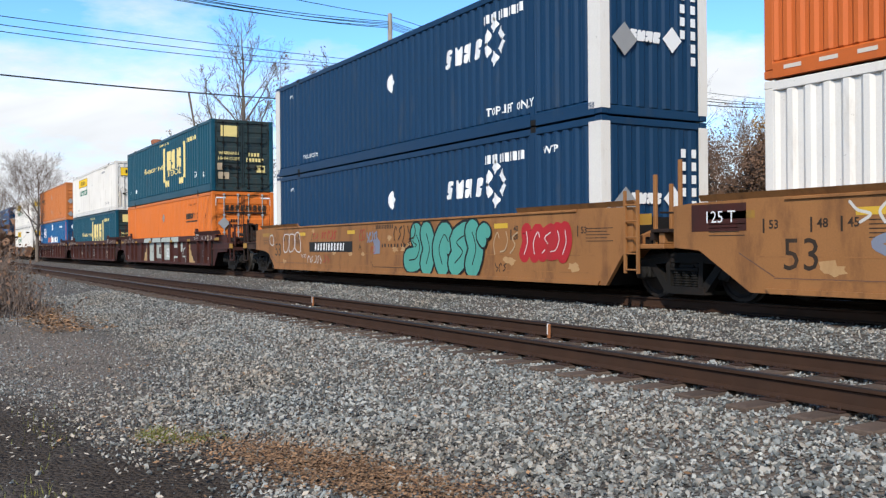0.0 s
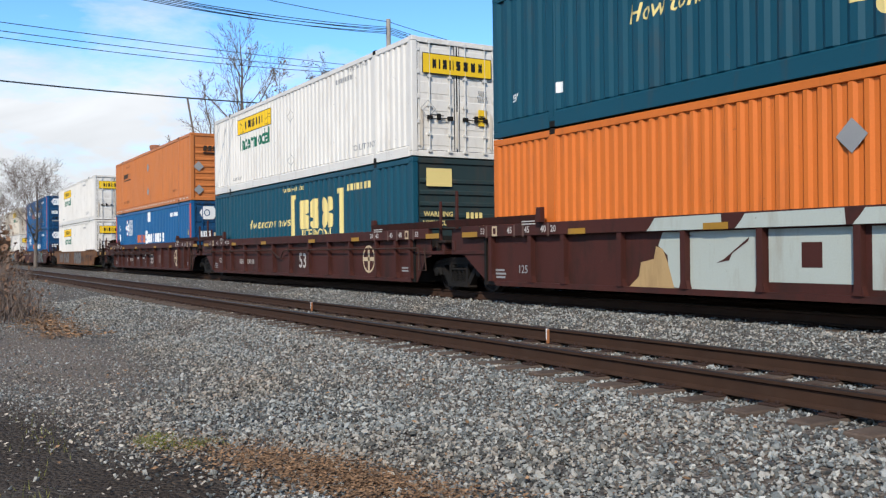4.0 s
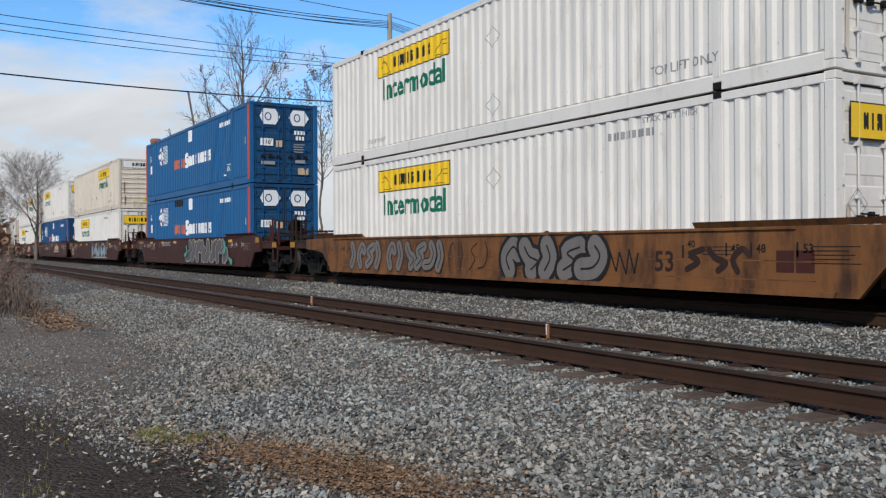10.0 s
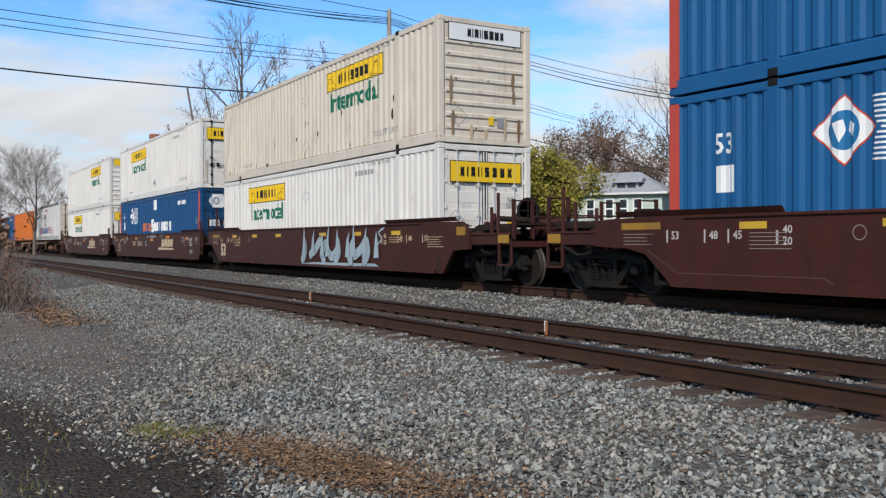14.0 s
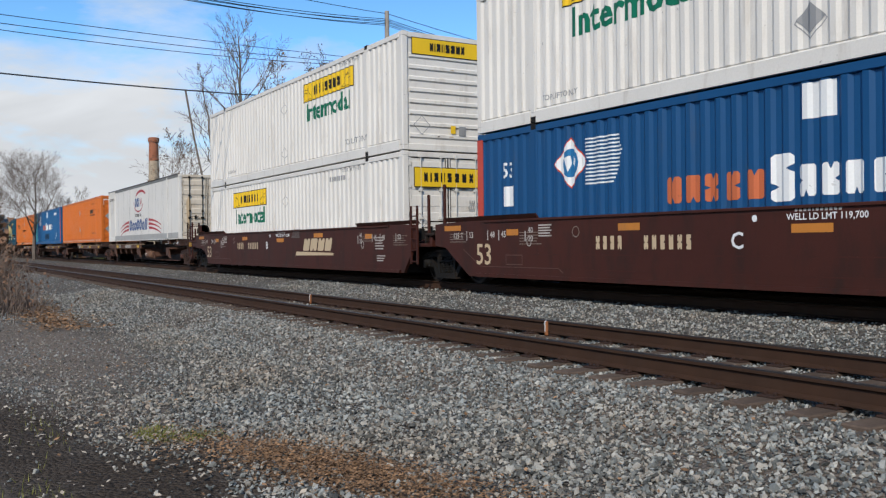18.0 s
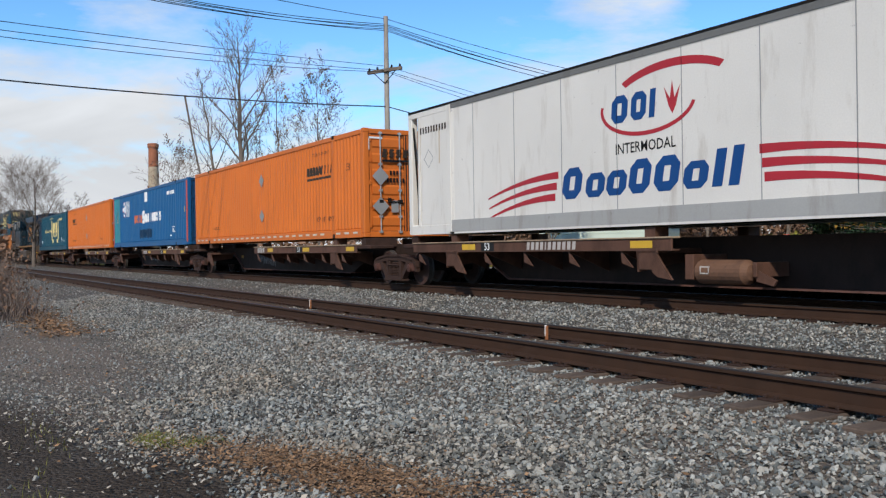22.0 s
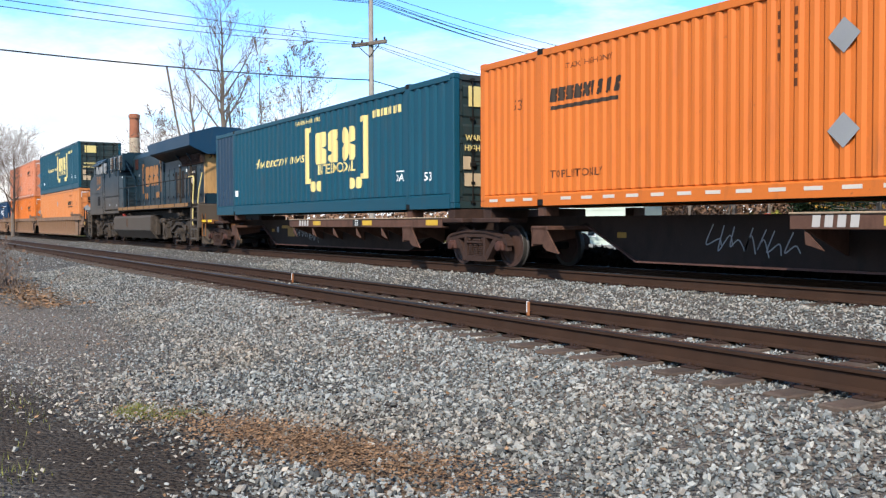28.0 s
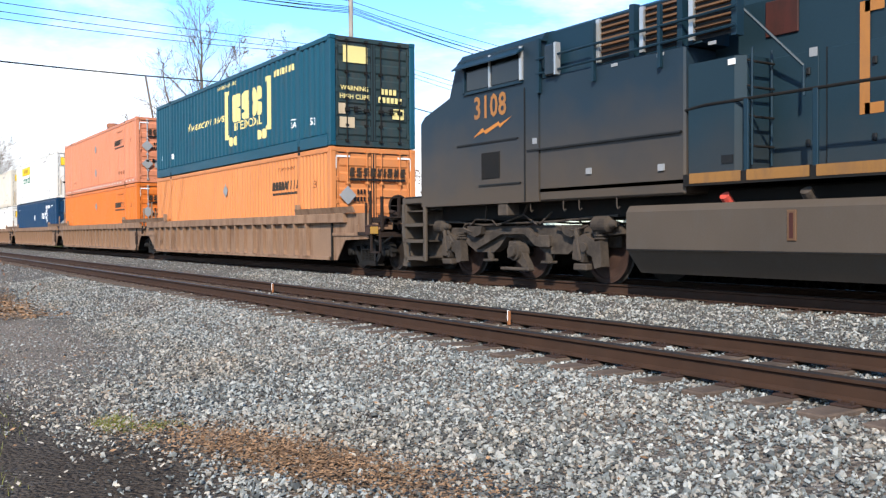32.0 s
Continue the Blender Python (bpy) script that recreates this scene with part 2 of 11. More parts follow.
JOURNAL = surf("red_brown_casting", (0.072, 0.032, 0.025), 0.75, 0.0, 0.3, 6.0, 0.3, 60, (0.02, 0.014, 0.011), 0.4, 1.0)
RUST = surf("rusty_steel", (0.046, 0.025, 0.019), 0.8, 0.0, 0.35, 5.0, 0.35, 70, (0.02, 0.013, 0.010), 0.4, 1.0)
WHEEL = surf("wheel_steel", (0.075, 0.042, 0.034), 0.6, 0.3, 0.25, 5.0, 0.2, 60, (0.05, 0.04, 0.035), 0.4, 1.0)
DARK_WHEEL = surf("oily_wheel_steel", (0.026, 0.020, 0.017), 0.55, 0.3, 0.25, 5.0, 0.2, 60, (0.05, 0.04, 0.035), 0.3, 1.0)
TREAD = surf("polished_tread", (0.06, 0.056, 0.052), 0.5, 0.3, 0.1)
CHROME = surf("galvanised_rod", (0.50, 0.50, 0.49), 0.4, 0.6, 0.12)
LOCO_BLUE = surf("locomotive_blue", (0.009, 0.027, 0.042), 0.45, 0.0, 0.14, 0.6, 0.05, 40, (0.04, 0.037, 0.034), 0.22, 2.0)
LOCO_GREY = surf("locomotive_dusty_grey", (0.080, 0.062, 0.047), 0.62, 0.0, 0.14, 0.8, 0.06, 40, (0.085, 0.072, 0.06), 0.35, 2.5)
LOCO_TRUCK = surf("dusty_truck_casting", (0.068, 0.053, 0.042), 0.85, 0.0, 0.34, 5.0, 0.4, 60, (0.024, 0.020, 0.017), 0.6, 1.0)
LOCO_TAN = paint("locomotive_tan", (0.47, 0.27, 0.105), (0.20, 0.12, 0.06), 0.4)
LOCO_STRIPE = paint("dirty_yellow_stripe", (0.25, 0.120, 0.034), (0.12, 0.07, 0.045), 0.45)
LOUVRE = paint("brown_louvre_slats", (0.12, 0.065, 0.035), (0.04, 0.03, 0.025), 0.35)
RUST_DARK = surf("dark_rusty_screen", (0.022, 0.014, 0.011), 0.8, 0.0, 0.3, 3.0, 0.3, 70)
LOCO_WING = paint("clean_locomotive_blue", (0.008, 0.040, 0.082), (0.03, 0.05, 0.07), 0.25)
STAKE = paint("rusty_stake_paint", (0.30, 0.12, 0.05))
STEEL_DARK = surf("dark_rail_side", (0.044, 0.022, 0.013), 0.85, 0.0, 0.25, 3.0, 0.25, 90, (0.05, 0.029, 0.020), 0.4, 1.0)
# rail head: the dark train's reflection is put into its base colour
RAIL_HEAD = surf("dark_reflection_rail_head", (0.030, 0.026, 0.024), 0.45, 0.3, 0.15, 6.0, 0.05)
TIE_WOOD = surf("weathered_tie_wood", (0.085, 0.062, 0.048), 0.9, 0.0, 0.3, 5.0, 0.4, 40, (0.20, 0.15, 0.12), 0.3, 1.0, each=0.35)


def stones(name, scale=1.0):
    """Crushed stone: every stone its own grey, some tan or pink, with a fine grain."""
    m = bpy.data.materials.new(name)
    m.use_nodes = True
    n, l = m.node_tree.nodes, m.node_tree.links
    bsdf = n["Principled BSDF"]
    bsdf.inputs["Roughness"].default_value = 0.85
    bsdf.inputs["Specular IOR Level"].default_value = 0.2
    geo = n.new("ShaderNodeNewGeometry")
    ramp = n.new("ShaderNodeValToRGB")
    cr = ramp.color_ramp
    stops = ((0.0, (0.048, 0.050, 0.049)), (0.20, (0.100, 0.108, 0.106)), (0.38, (0.172, 0.184, 0.178)), (0.50, (0.128, 0.124, 0.112)), (0.60, (0.245, 0.222, 0.192)), (0.72, (0.215, 0.230, 0.224)), (0.88, (0.300, 0.300, 0.280)), (0.96, (0.27, 0.252, 0.222)), (1.0, (0.385, 0.385, 0.355)))
    while len(cr.elements) < len(stops):
        cr.elements.new(0.5)
    for e, (q, c) in zip(cr.elements, stops):
        e.position, e.color = q, (*[k * scale for k in c], 1)
    l.new(geo.outputs["Random Per Island"], ramp.inputs["Fac"])
    co = n.new("ShaderNodeTexCoord")
    ns = n.new("ShaderNodeTexNoise")
    ns.inputs["Scale"].default_value, ns.inputs["Detail"].default_value = 120, 4
    l.new(co.outputs["Object"], ns.inputs["Vector"])
    big = n.new("ShaderNodeTexNoise")
    big.inputs["Scale"].default_value, big.inputs["Detail"].default_value = 0.5, 5
    l.new(co.outputs["Object"], big.inputs["Vector"])
    mr = n.new("ShaderNodeMapRange")
    mr.inputs["To Min"].default_value, mr.inputs["To Max"].default_value = 0.72, 1.28
    l.new(ns.outputs["Fac"], mr.inputs["Value"])
    sc = n.new("ShaderNodeVectorMath")
    sc.operation = "SCALE"
    l.new(ramp.outputs["Color"], sc.inputs[0])
    l.new(mr.outputs["Result"], sc.inputs["Scale"])
    mr2 = n.new("ShaderNodeMapRange")
    mr2.inputs["From Min"].default_value, mr2.inputs["From Max"].default_value, mr2.inputs["To Max"].default_value = 0.48, 0.70, 0.6
    l.new(big.outputs["Fac"], mr2.inputs["Value"])
    mx = n.new("ShaderNodeMix")
    mx.data_type, mx.blend_type = "RGBA", "MULTIPLY"
    mx.inputs["B"].default_value = (1.0, 0.85, 0.72, 1)
    l.new(mr2.outputs["Result"], mx.inputs["Factor"])
    l.new(sc.outputs["Vector"], mx.inputs["A"])
    l.new(mx.outputs["Result"], bsdf.inputs["Base Color"])
    bp = n.new("ShaderNodeBump")
    bp.inputs["Strength"].default_value, bp.inputs["Distance"].default_value = 0.4, 0.01
    l.new(ns.outputs["Fac"], bp.inputs["Height"])
    l.new(bp.outputs["Normal"], bsdf.inputs["Normal"])
    MATS[name] = m
    return m


BALLAST = stones("ballast_stone", 1.27)
BARK = surf("bark", (0.16, 0.132, 0.110), 0.9, 0.0, 0.3, 3.0, 0.5, 40)
TWIG = surf("twigs", (0.175, 0.135, 0.112), 0.9, 0.0, 0.3, 3.0, 0.2, 40)
POLE_WOOD = surf("grey_pole_wood", (0.33, 0.295, 0.26), 0.9, 0.0, 0.2, 3.0, 0.4, 40, (0.12, 0.10, 0.08), 0.3, 8.0)
CABLE = surf("black_cable", (0.030, 0.034, 0.040), 0.6)
GLASS_DARK = surf("dark_cab_glass", (0.006, 0.009, 0.011), 0.08, 0.0, 0.05)


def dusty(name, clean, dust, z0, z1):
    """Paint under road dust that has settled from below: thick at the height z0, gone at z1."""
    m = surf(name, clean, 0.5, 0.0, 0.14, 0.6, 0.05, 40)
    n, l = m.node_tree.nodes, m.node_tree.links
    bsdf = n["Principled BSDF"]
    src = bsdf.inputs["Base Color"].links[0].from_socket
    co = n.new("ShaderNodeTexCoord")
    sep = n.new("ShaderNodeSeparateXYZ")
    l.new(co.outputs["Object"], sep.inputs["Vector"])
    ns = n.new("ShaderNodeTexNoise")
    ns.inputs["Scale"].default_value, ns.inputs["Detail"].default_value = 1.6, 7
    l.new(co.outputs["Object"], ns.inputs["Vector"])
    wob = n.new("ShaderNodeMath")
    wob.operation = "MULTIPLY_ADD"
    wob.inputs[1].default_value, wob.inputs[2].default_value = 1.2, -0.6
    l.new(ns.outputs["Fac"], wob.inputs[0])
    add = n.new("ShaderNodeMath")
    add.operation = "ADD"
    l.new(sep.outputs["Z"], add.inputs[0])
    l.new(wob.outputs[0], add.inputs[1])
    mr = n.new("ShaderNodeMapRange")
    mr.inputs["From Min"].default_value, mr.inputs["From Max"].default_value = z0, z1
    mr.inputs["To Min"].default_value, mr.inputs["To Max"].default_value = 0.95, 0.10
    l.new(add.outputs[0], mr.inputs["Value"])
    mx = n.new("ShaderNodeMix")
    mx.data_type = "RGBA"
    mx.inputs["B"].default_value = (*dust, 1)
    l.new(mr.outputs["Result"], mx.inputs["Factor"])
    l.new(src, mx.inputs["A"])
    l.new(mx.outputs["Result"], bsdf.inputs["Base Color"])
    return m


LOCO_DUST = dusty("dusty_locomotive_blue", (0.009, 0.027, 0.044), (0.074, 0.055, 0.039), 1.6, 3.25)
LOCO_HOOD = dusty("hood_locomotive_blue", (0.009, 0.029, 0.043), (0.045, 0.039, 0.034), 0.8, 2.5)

# ---- mesh helpers ----


class Shape:
    """Collects corners and faces of one mesh."""

    def __init__(self):
        self.v, self.f, self.k = [], [], []
        self.slot = 0

    def face(self, *ids):
        self.f.append(ids)
        self.k.append(self.slot)

    def box(self, x0, x1, y0, y1, z0, z1, c=0.0):
        """A box; c: width of the chamfer along its edges."""
        if c <= 0:
            b = len(self.v)
            self.v += [(x, y, z) for x in (x0, x1) for y in (y0, y1) for z in (z0, z1)]
            for q in ((0, 1, 3, 2), (4, 6, 7, 5), (0, 4, 5, 1), (2, 3, 7, 6), (0, 2, 6, 4), (1, 5, 7, 3)):
                self.face(*[b + i for i in q])
            return self
        c = min(c, 0.45 * min(x1 - x0, y1 - y0, z1 - z0))
        b, idx = len(self.v), {}
        for i, (xa, xb) in enumerate(((x0, x0 + c), (x1, x1 - c))):
            for j, (ya, yb) in enumerate(((y0, y0 + c), (y1, y1 - c))):
                for k, (za, zb) in enumerate(((z0, z0 + c), (z1, z1 - c))):
                    for a, p in enumerate(((xa, yb, zb), (xb, ya, zb), (xb, yb, za))):
                        idx[i, j, k, a] = len(self.v)
                        self.v.append(p)
        for s in (0, 1):
            self.face(*[idx[s, j, k, 0] for j, k in ((0, 0), (1, 0), (1, 1), (0, 1))][::1 if s else -1])
            self.face(*[idx[i, s, k, 1] for i, k in ((0, 0), (1, 0), (1, 1), (0, 1))][::-1 if s else 1])
            self.face(*[idx[i, j, s, 2] for i, j in ((0, 0), (1, 0), (1, 1), (0, 1))][::1 if s else -1])
        for p in (0, 1):
            for q in (0, 1):
                self.face(idx[p, q, 0, 0], idx[p, q, 1, 0], idx[p, q, 1, 1], idx[p, q, 0, 1])
                self.face(idx[p, 0, q, 0], idx[p, 1, q, 0], idx[p, 1, q, 2], idx[p, 0, q, 2])
                self.face(idx[0, p, q, 1], idx[1, p, q, 1], idx[1, p, q, 2], idx[0, p, q, 2])
        for i in (0, 1):
            for j in (0, 1):
                for k in (0, 1):
                    self.face(idx[i, j, k, 0], idx[i, j, k, 1], idx[i, j, k, 2])
        return self

    def prism(self, pts, axis, a, b):
        """The polygon pts, drawn in the plane across axis, pulled from a to b along it."""
        n, s = len(pts), len(self.v)

        def at(p, h):
            return {"x": (h, p[0], p[1]), "y": (p[0], h, p[1]), "z": (p[0], p[1], h)}[axis]

        self.v += [at(p, a) for p in pts] + [at(p, b) for p in pts]
        self.face(*range(s, s + n))
        self.face(*range(s + 2 * n - 1, s + n - 1, -1))
        for i in range(n):
            j = (i + 1) % n
            self.face(s + j, s + i, s + n + i, s + n + j)
        return self

    def tube(self, p0, p1, r0, r1=None, n=8, caps=True):
        p0, p1 = Vector(p0), Vector(p1)
        r1 = r0 if r1 is None else r1
        q = (p1 - p0).to_track_quat("Z", "Y")
        s = len(self.v)
        for p, r in ((p0, r0), (p1, r1)):
            for i in range(n):
                a = 2 * math.pi * i / n
                self.v.append(tuple(p + q @ Vector((r * math.cos(a), r * math.sin(a), 0))))
        for i in range(n):
            j = (i + 1) % n
            self.face(s + i, s + j, s + n + j, s + n + i)
        if caps:
            self.face(*range(s + n - 1, s - 1, -1))
            self.face(*range(s + n, s + 2 * n))
        return self

    def path(self, pts, r, n=6):
        """One bent tube through the points."""
        pts = [Vector(p) for p in pts]
        s, m = len(self.v), len(pts)
        closed = (pts[0] - pts[-1]).length < 1e-5
        for i, p in enumerate(pts):
            a = pts[i - 1] if i else (pts[-2] if closed else p)
            b = pts[i + 1] if i < m - 1 else (pts[1] if closed else p)
            d = (b - a).normalized()
            u = d.orthogonal().normalized() if i == 0 else (u - d * u.dot(d)).normalized()
            w = d.cross(u)
            for k in range(n):
                c = 2 * math.pi * k / n
                self.v.append(tuple(p + (u * math.cos(c) + w * math.sin(c)) * r))
        for i in range(m - 1):
            for k in range(n):
                j = (k + 1) % n
                self.face(s + i * n + k, s + i * n + j, s + (i + 1) * n + j, s + (i + 1) * n + k)
        if not closed:
            self.face(*range(s + n - 1, s - 1, -1))
            self.face(*range(s + (m - 1) * n, s + m * n))
        return self

    def lathe(self, prof, axis="y", n=24, at=(0, 0, 0), caps=True):
        """prof: (radius, height along axis), turned round the axis through at."""
        s, m = len(self.v), len(prof)
        for r, h in prof:
            for i in range(n):
                a = 2 * math.pi * i / n
                c, d = r * math.cos(a), r * math.sin(a)
                p = {"y": (c, h, d), "x": (h, c, d), "z": (c, d, h)}[axis]
                self.v.append((p[0] + at[0], p[1] + at[1], p[2] + at[2]))
        for k in range(m - 1):
            for i in range(n):
                j = (i + 1) % n
                self.face(s + k * n + i, s + k * n + j, s + (k + 1) * n + j, s + (k + 1) * n + i)
        if caps and prof[0][0] > 1e-6:
            self.face(*range(s + n - 1, s - 1, -1))
        if caps and prof[-1][0] > 1e-6:
            self.face(*range(s + (m - 1) * n, s + m * n))
        return self

    def grid(self, xs, fn):
        """A strip of quads: fn(x) gives the column of points at x."""
        s = len(self.v)
        cols = [fn(x) for x in xs]
        m = len(cols[0])
        for c in cols:
            self.v += c
        for i in range(len(cols) - 1):
            for j in range(m - 1):
                a = s + i * m + j
                self.face(a, a + m, a + m + 1, a + 1)
        return self

    def mesh(self, name, fix=True, smooth=False):
        me = bpy.data.meshes.new(name)
        me.from_pydata(self.v, [], self.f)
        if max(self.k, default=0):
            me.polygons.foreach_set("material_index", self.k)
        if fix:
            bm = bmesh.new()
            bm.from_mesh(me)
            bmesh.ops.recalc_face_normals(bm, faces=bm.faces)
            bm.to_mesh(me)
            bm.free()
        if smooth:
            me.polygons.foreach_set("use_smooth", [True] * len(me.polygons))
        me.update()
        return me


MESHES = {}


def cached(key, make, *mats):
    """The mesh of that key, made once and shared by all that look alike."""
    if key not in MESHES:
        got = make()
        me = got.mesh(str(key[0])) if isinstance(got, Shape) else got
        for m in mats:
            me.materials.append(m)
        MESHES[key] = me
    return MESHES[key]


def part(name, shape, mats, parent, m=None, label=""):
    """One mesh object under a thing or a part; shape: a Shape or a shared mesh."""
    me = shape.mesh(name) if isinstance(shape, Shape) else shape
    if not me.materials:
        for k in mats if isinstance(mats, (list, tuple)) else (mats,):
            me.materials.append(k)
    ob = new(name, me)
    ob.parent = parent
    if m is not None:
        ob.matrix_basis = m
    return tagged(ob, label)


def thing(name, m, label, category, group="", kind=""):
    ob = new(name)
    ob.empty_display_size = 0.2
    ob.matrix_basis = m
    return tagged(ob, label, category, group, kind)


WORDS = {}


def lettering(body, size, bold=0.0, shear=0.0, spacing=1.0, squeeze=1.0):
    """The words as a flat bmesh in x and z, centred, with the built-in letters."""
    key = (body, size, bold, shear, spacing)
    if key not in WORDS:
        cu = bpy.data.curves.new("lettering", "FONT")
        cu.body, cu.size, cu.offset, cu.shear, cu.space_character = body, size, bold * size, shear, spacing
        cu.align_x, cu.align_y, cu.fill_mode, cu.resolution_u = "CENTER", "CENTER", "FRONT", 2
        WORDS[key] = bpy.data.objects.new("lettering", cu).to_mesh().copy()
    bm = bmesh.new()
    bm.from_mesh(WORDS[key])
    for v in bm.verts:
        v.co = Vector((v.co.x * squeeze, 0, v.co.y))
    return bm


def flat(polys):
    """A flat bmesh in x and z out of polygons."""
    bm = bmesh.new()
    for p in polys:
        bm.faces.new([bm.verts.new((x, 0, z)) for x, z in p])
    return bm


def bar(x0, x1, z0, z1, lean=0.0):
    return [(x0 + lean * z0, z0), (x1 + lean * z0, z0), (x1 + lean * z1, z1), (x0 + lean * z1, z1)]


NOTCHES = ("r", "rl", "rltb", "tb", "lb", "rt", "l", "t", "b")


def slab(x, w, h, sides, flip):
    """A plain slab from x to x + w and -h to h, with a wedge cut into each of the named sides."""
    c, d, g = 0.12 * min(w, 2 * h), 0.30 * w, 0.17 * h
    up = 0.38 * h if sides == "rl" else 0.0
    q = [(x + c, -h)]
    if "b" in sides:
        q += [(x + w * 0.36, -h), (x + w * 0.5, -h + 0.42 * h), (x + w * 0.64, -h)]
    q += [(x + w - c, -h), (x + w, -h + c)]
    if "r" in sides:
        q += [(x + w, up - g), (x + w - d, up), (x + w, up + g)]
    q += [(x + w, h - c), (x + w - c, h)]
    if "t" in sides:
        q += [(x + w * 0.64, h), (x + w * 0.5, h - 0.42 * h), (x + w * 0.36, h)]
    q += [(x + c, h), (x, h - c)]
    if "l" in sides:
        q += [(x, -up + g), (x + d, -up), (x, -up - g)]
    q += [(x, -h + c)]
    return q


def blocks(widths, height, gap=0.10, lean=0.0, notch=True, seed=1, cuts=None, ink=1.0):
    """A row of plain slabs that stand for a painted name: (width of each, relative to the height), centred."""
    rnd = random.Random(seed)
    total = sum(widths) * height + gap * height * (len(widths) - 1)
    x, out = -total / 2, []
    h = height / 2
    for i, w in enumerate(widths):
        w *= height
        if notch and w > 0.3 * height:
            q = slab(x + w * (1 - ink) / 2, w * ink, h, cuts[i] if cuts else rnd.choice(NOTCHES), False)
        else:
            q = bar(x, x + w, -h, h)
        out.append([(a + lean * b, b) for a, b in q])
        x += w + gap * height
    return flat(out)


def lozenge(w, h, cut, lean):
    """A plain rounded slab about its own middle. cut: whether a slot goes through its middle."""
    c = min(w, h) * 0.26
    st = w * 0.37

    def half(sg):
        inner = w / 2 - st
        q = [(inner, -h / 2), (w / 2 - c, -h / 2), (w / 2, -h / 2 + c), (w / 2, h / 2 - c), (w / 2 - c, h / 2), (inner, h / 2)]
        q = [(sg * a + lean * b, b) for a, b in q]
        return q if sg > 0 else q[::-1]

    if not cut:
        return [[(a + lean * b, b) for a, b in ((-w / 2, -h / 2), (w / 2, -h / 2), (w / 2, h / 2), (-w / 2, h / 2))]]
    k = w / 2 - st
    out = [half(-1), half(1)]
    spans = (0.22, 0.5), (-0.5, -0.22)
    for a, b in spans:
        out.append([(x + lean * z, z) for x, z in ((-k, a * h), (k, a * h), (k, b * h), (-k, b * h))])
    return out


def blob(cx, cz, rx, rz, rnd, n=22, wob=0.10, square=0.75):
    """A rounded, uneven outline."""
    ph = [rnd.uniform(0, 6.28) for _ in range(3)]
    out = []
    for i in range(n):
        a = 2 * math.pi * i / n
        k = 1 + wob * (math.sin(2 * a + ph[0]) + 0.7 * math.sin(3 * a + ph[1]))
        c, d = math.cos(a), math.sin(a)
        out.append((cx + rx * k * math.copysign(abs(c) ** square, c), cz + rz * k * math.copysign(abs(d) ** square, d)))
    return out


def ribbon(pts, th, cap=6):
    """A bent band of even width through the points, with round ends: polygons in x and z."""
    line, n = [], len(pts)
    for i in range(n - 1):
        p0, p1, p2, p3 = (Vector(pts[max(0, min(n - 1, i + k))]) for k in (-1, 0, 1, 2))
        for j in range(6):
            u = j / 6
            line.append(0.5 * (2 * p1 + (p2 - p0) * u + (2 * p0 - 5 * p1 + 4 * p2 - p3) * u * u + (3 * p1 - p0 - 3 * p2 + p3) * u ** 3))
    line.append(Vector(pts[-1]))
    lo, hi, last = [], [], len(line) - 1
    for i, p in enumerate(line):
        a, b = line[max(i - 1, 0)], line[min(i + 1, last)]
        d = (b - a).normalized()
        q = Vector((-d.y, d.x))
        bend = 0.0
        if 0 < i < last:
            u, v = (p - a), (b - p)
            bend = 2 * math.atan2(u.x * v.y - u.y * v.x, u.dot(v)) / (u.length + v.length)
        # the inner edge never reaches past the middle of the bend
        hi.append(p + q * min(th / 2, 0.92 / bend if bend > 1e-6 else 9.0))
        lo.append(p - q * min(th / 2, -0.92 / bend if bend < -1e-6 else 9.0))
    out = [[tuple(lo[i]), tuple(lo[i + 1]), tuple(hi[i + 1]), tuple(hi[i])] for i in range(last)]
    for c, e, sg in ((line[0], line[1], 1), (line[-1], line[-2], -1)):
        d = (e - c).normalized() * sg
        a0 = math.atan2(d.x * sg, -d.y * sg)
        out.append([(c.x + th / 2 * math.cos(a0 + math.pi * k / cap), c.y + th / 2 * math.sin(a0 + math.pi * k / cap)) for k in range(cap + 1)])
    return out


def ring(rx, rz, t, a0=0, a1=360, n=28):
    out = []
    for i in range(n):
        a, b = radians(a0 + (a1 - a0) * i / n), radians(a0 + (a1 - a0) * (i + 1) / n)
        out.append([(rx * math.cos(a), rz * math.sin(a)), (rx * math.cos(b), rz * math.sin(b)), ((rx - t) * math.cos(b), (rz - t) * math.sin(b)), ((rx - t) * math.cos(a), (rz - t) * math.sin(a))])
    return flat(out)


def disc(rx, rz, n=20):
    return flat([[(rx * math.cos(2 * math.pi * i / n), rz * math.sin(2 * math.pi * i / n)) for i in range(n)]])


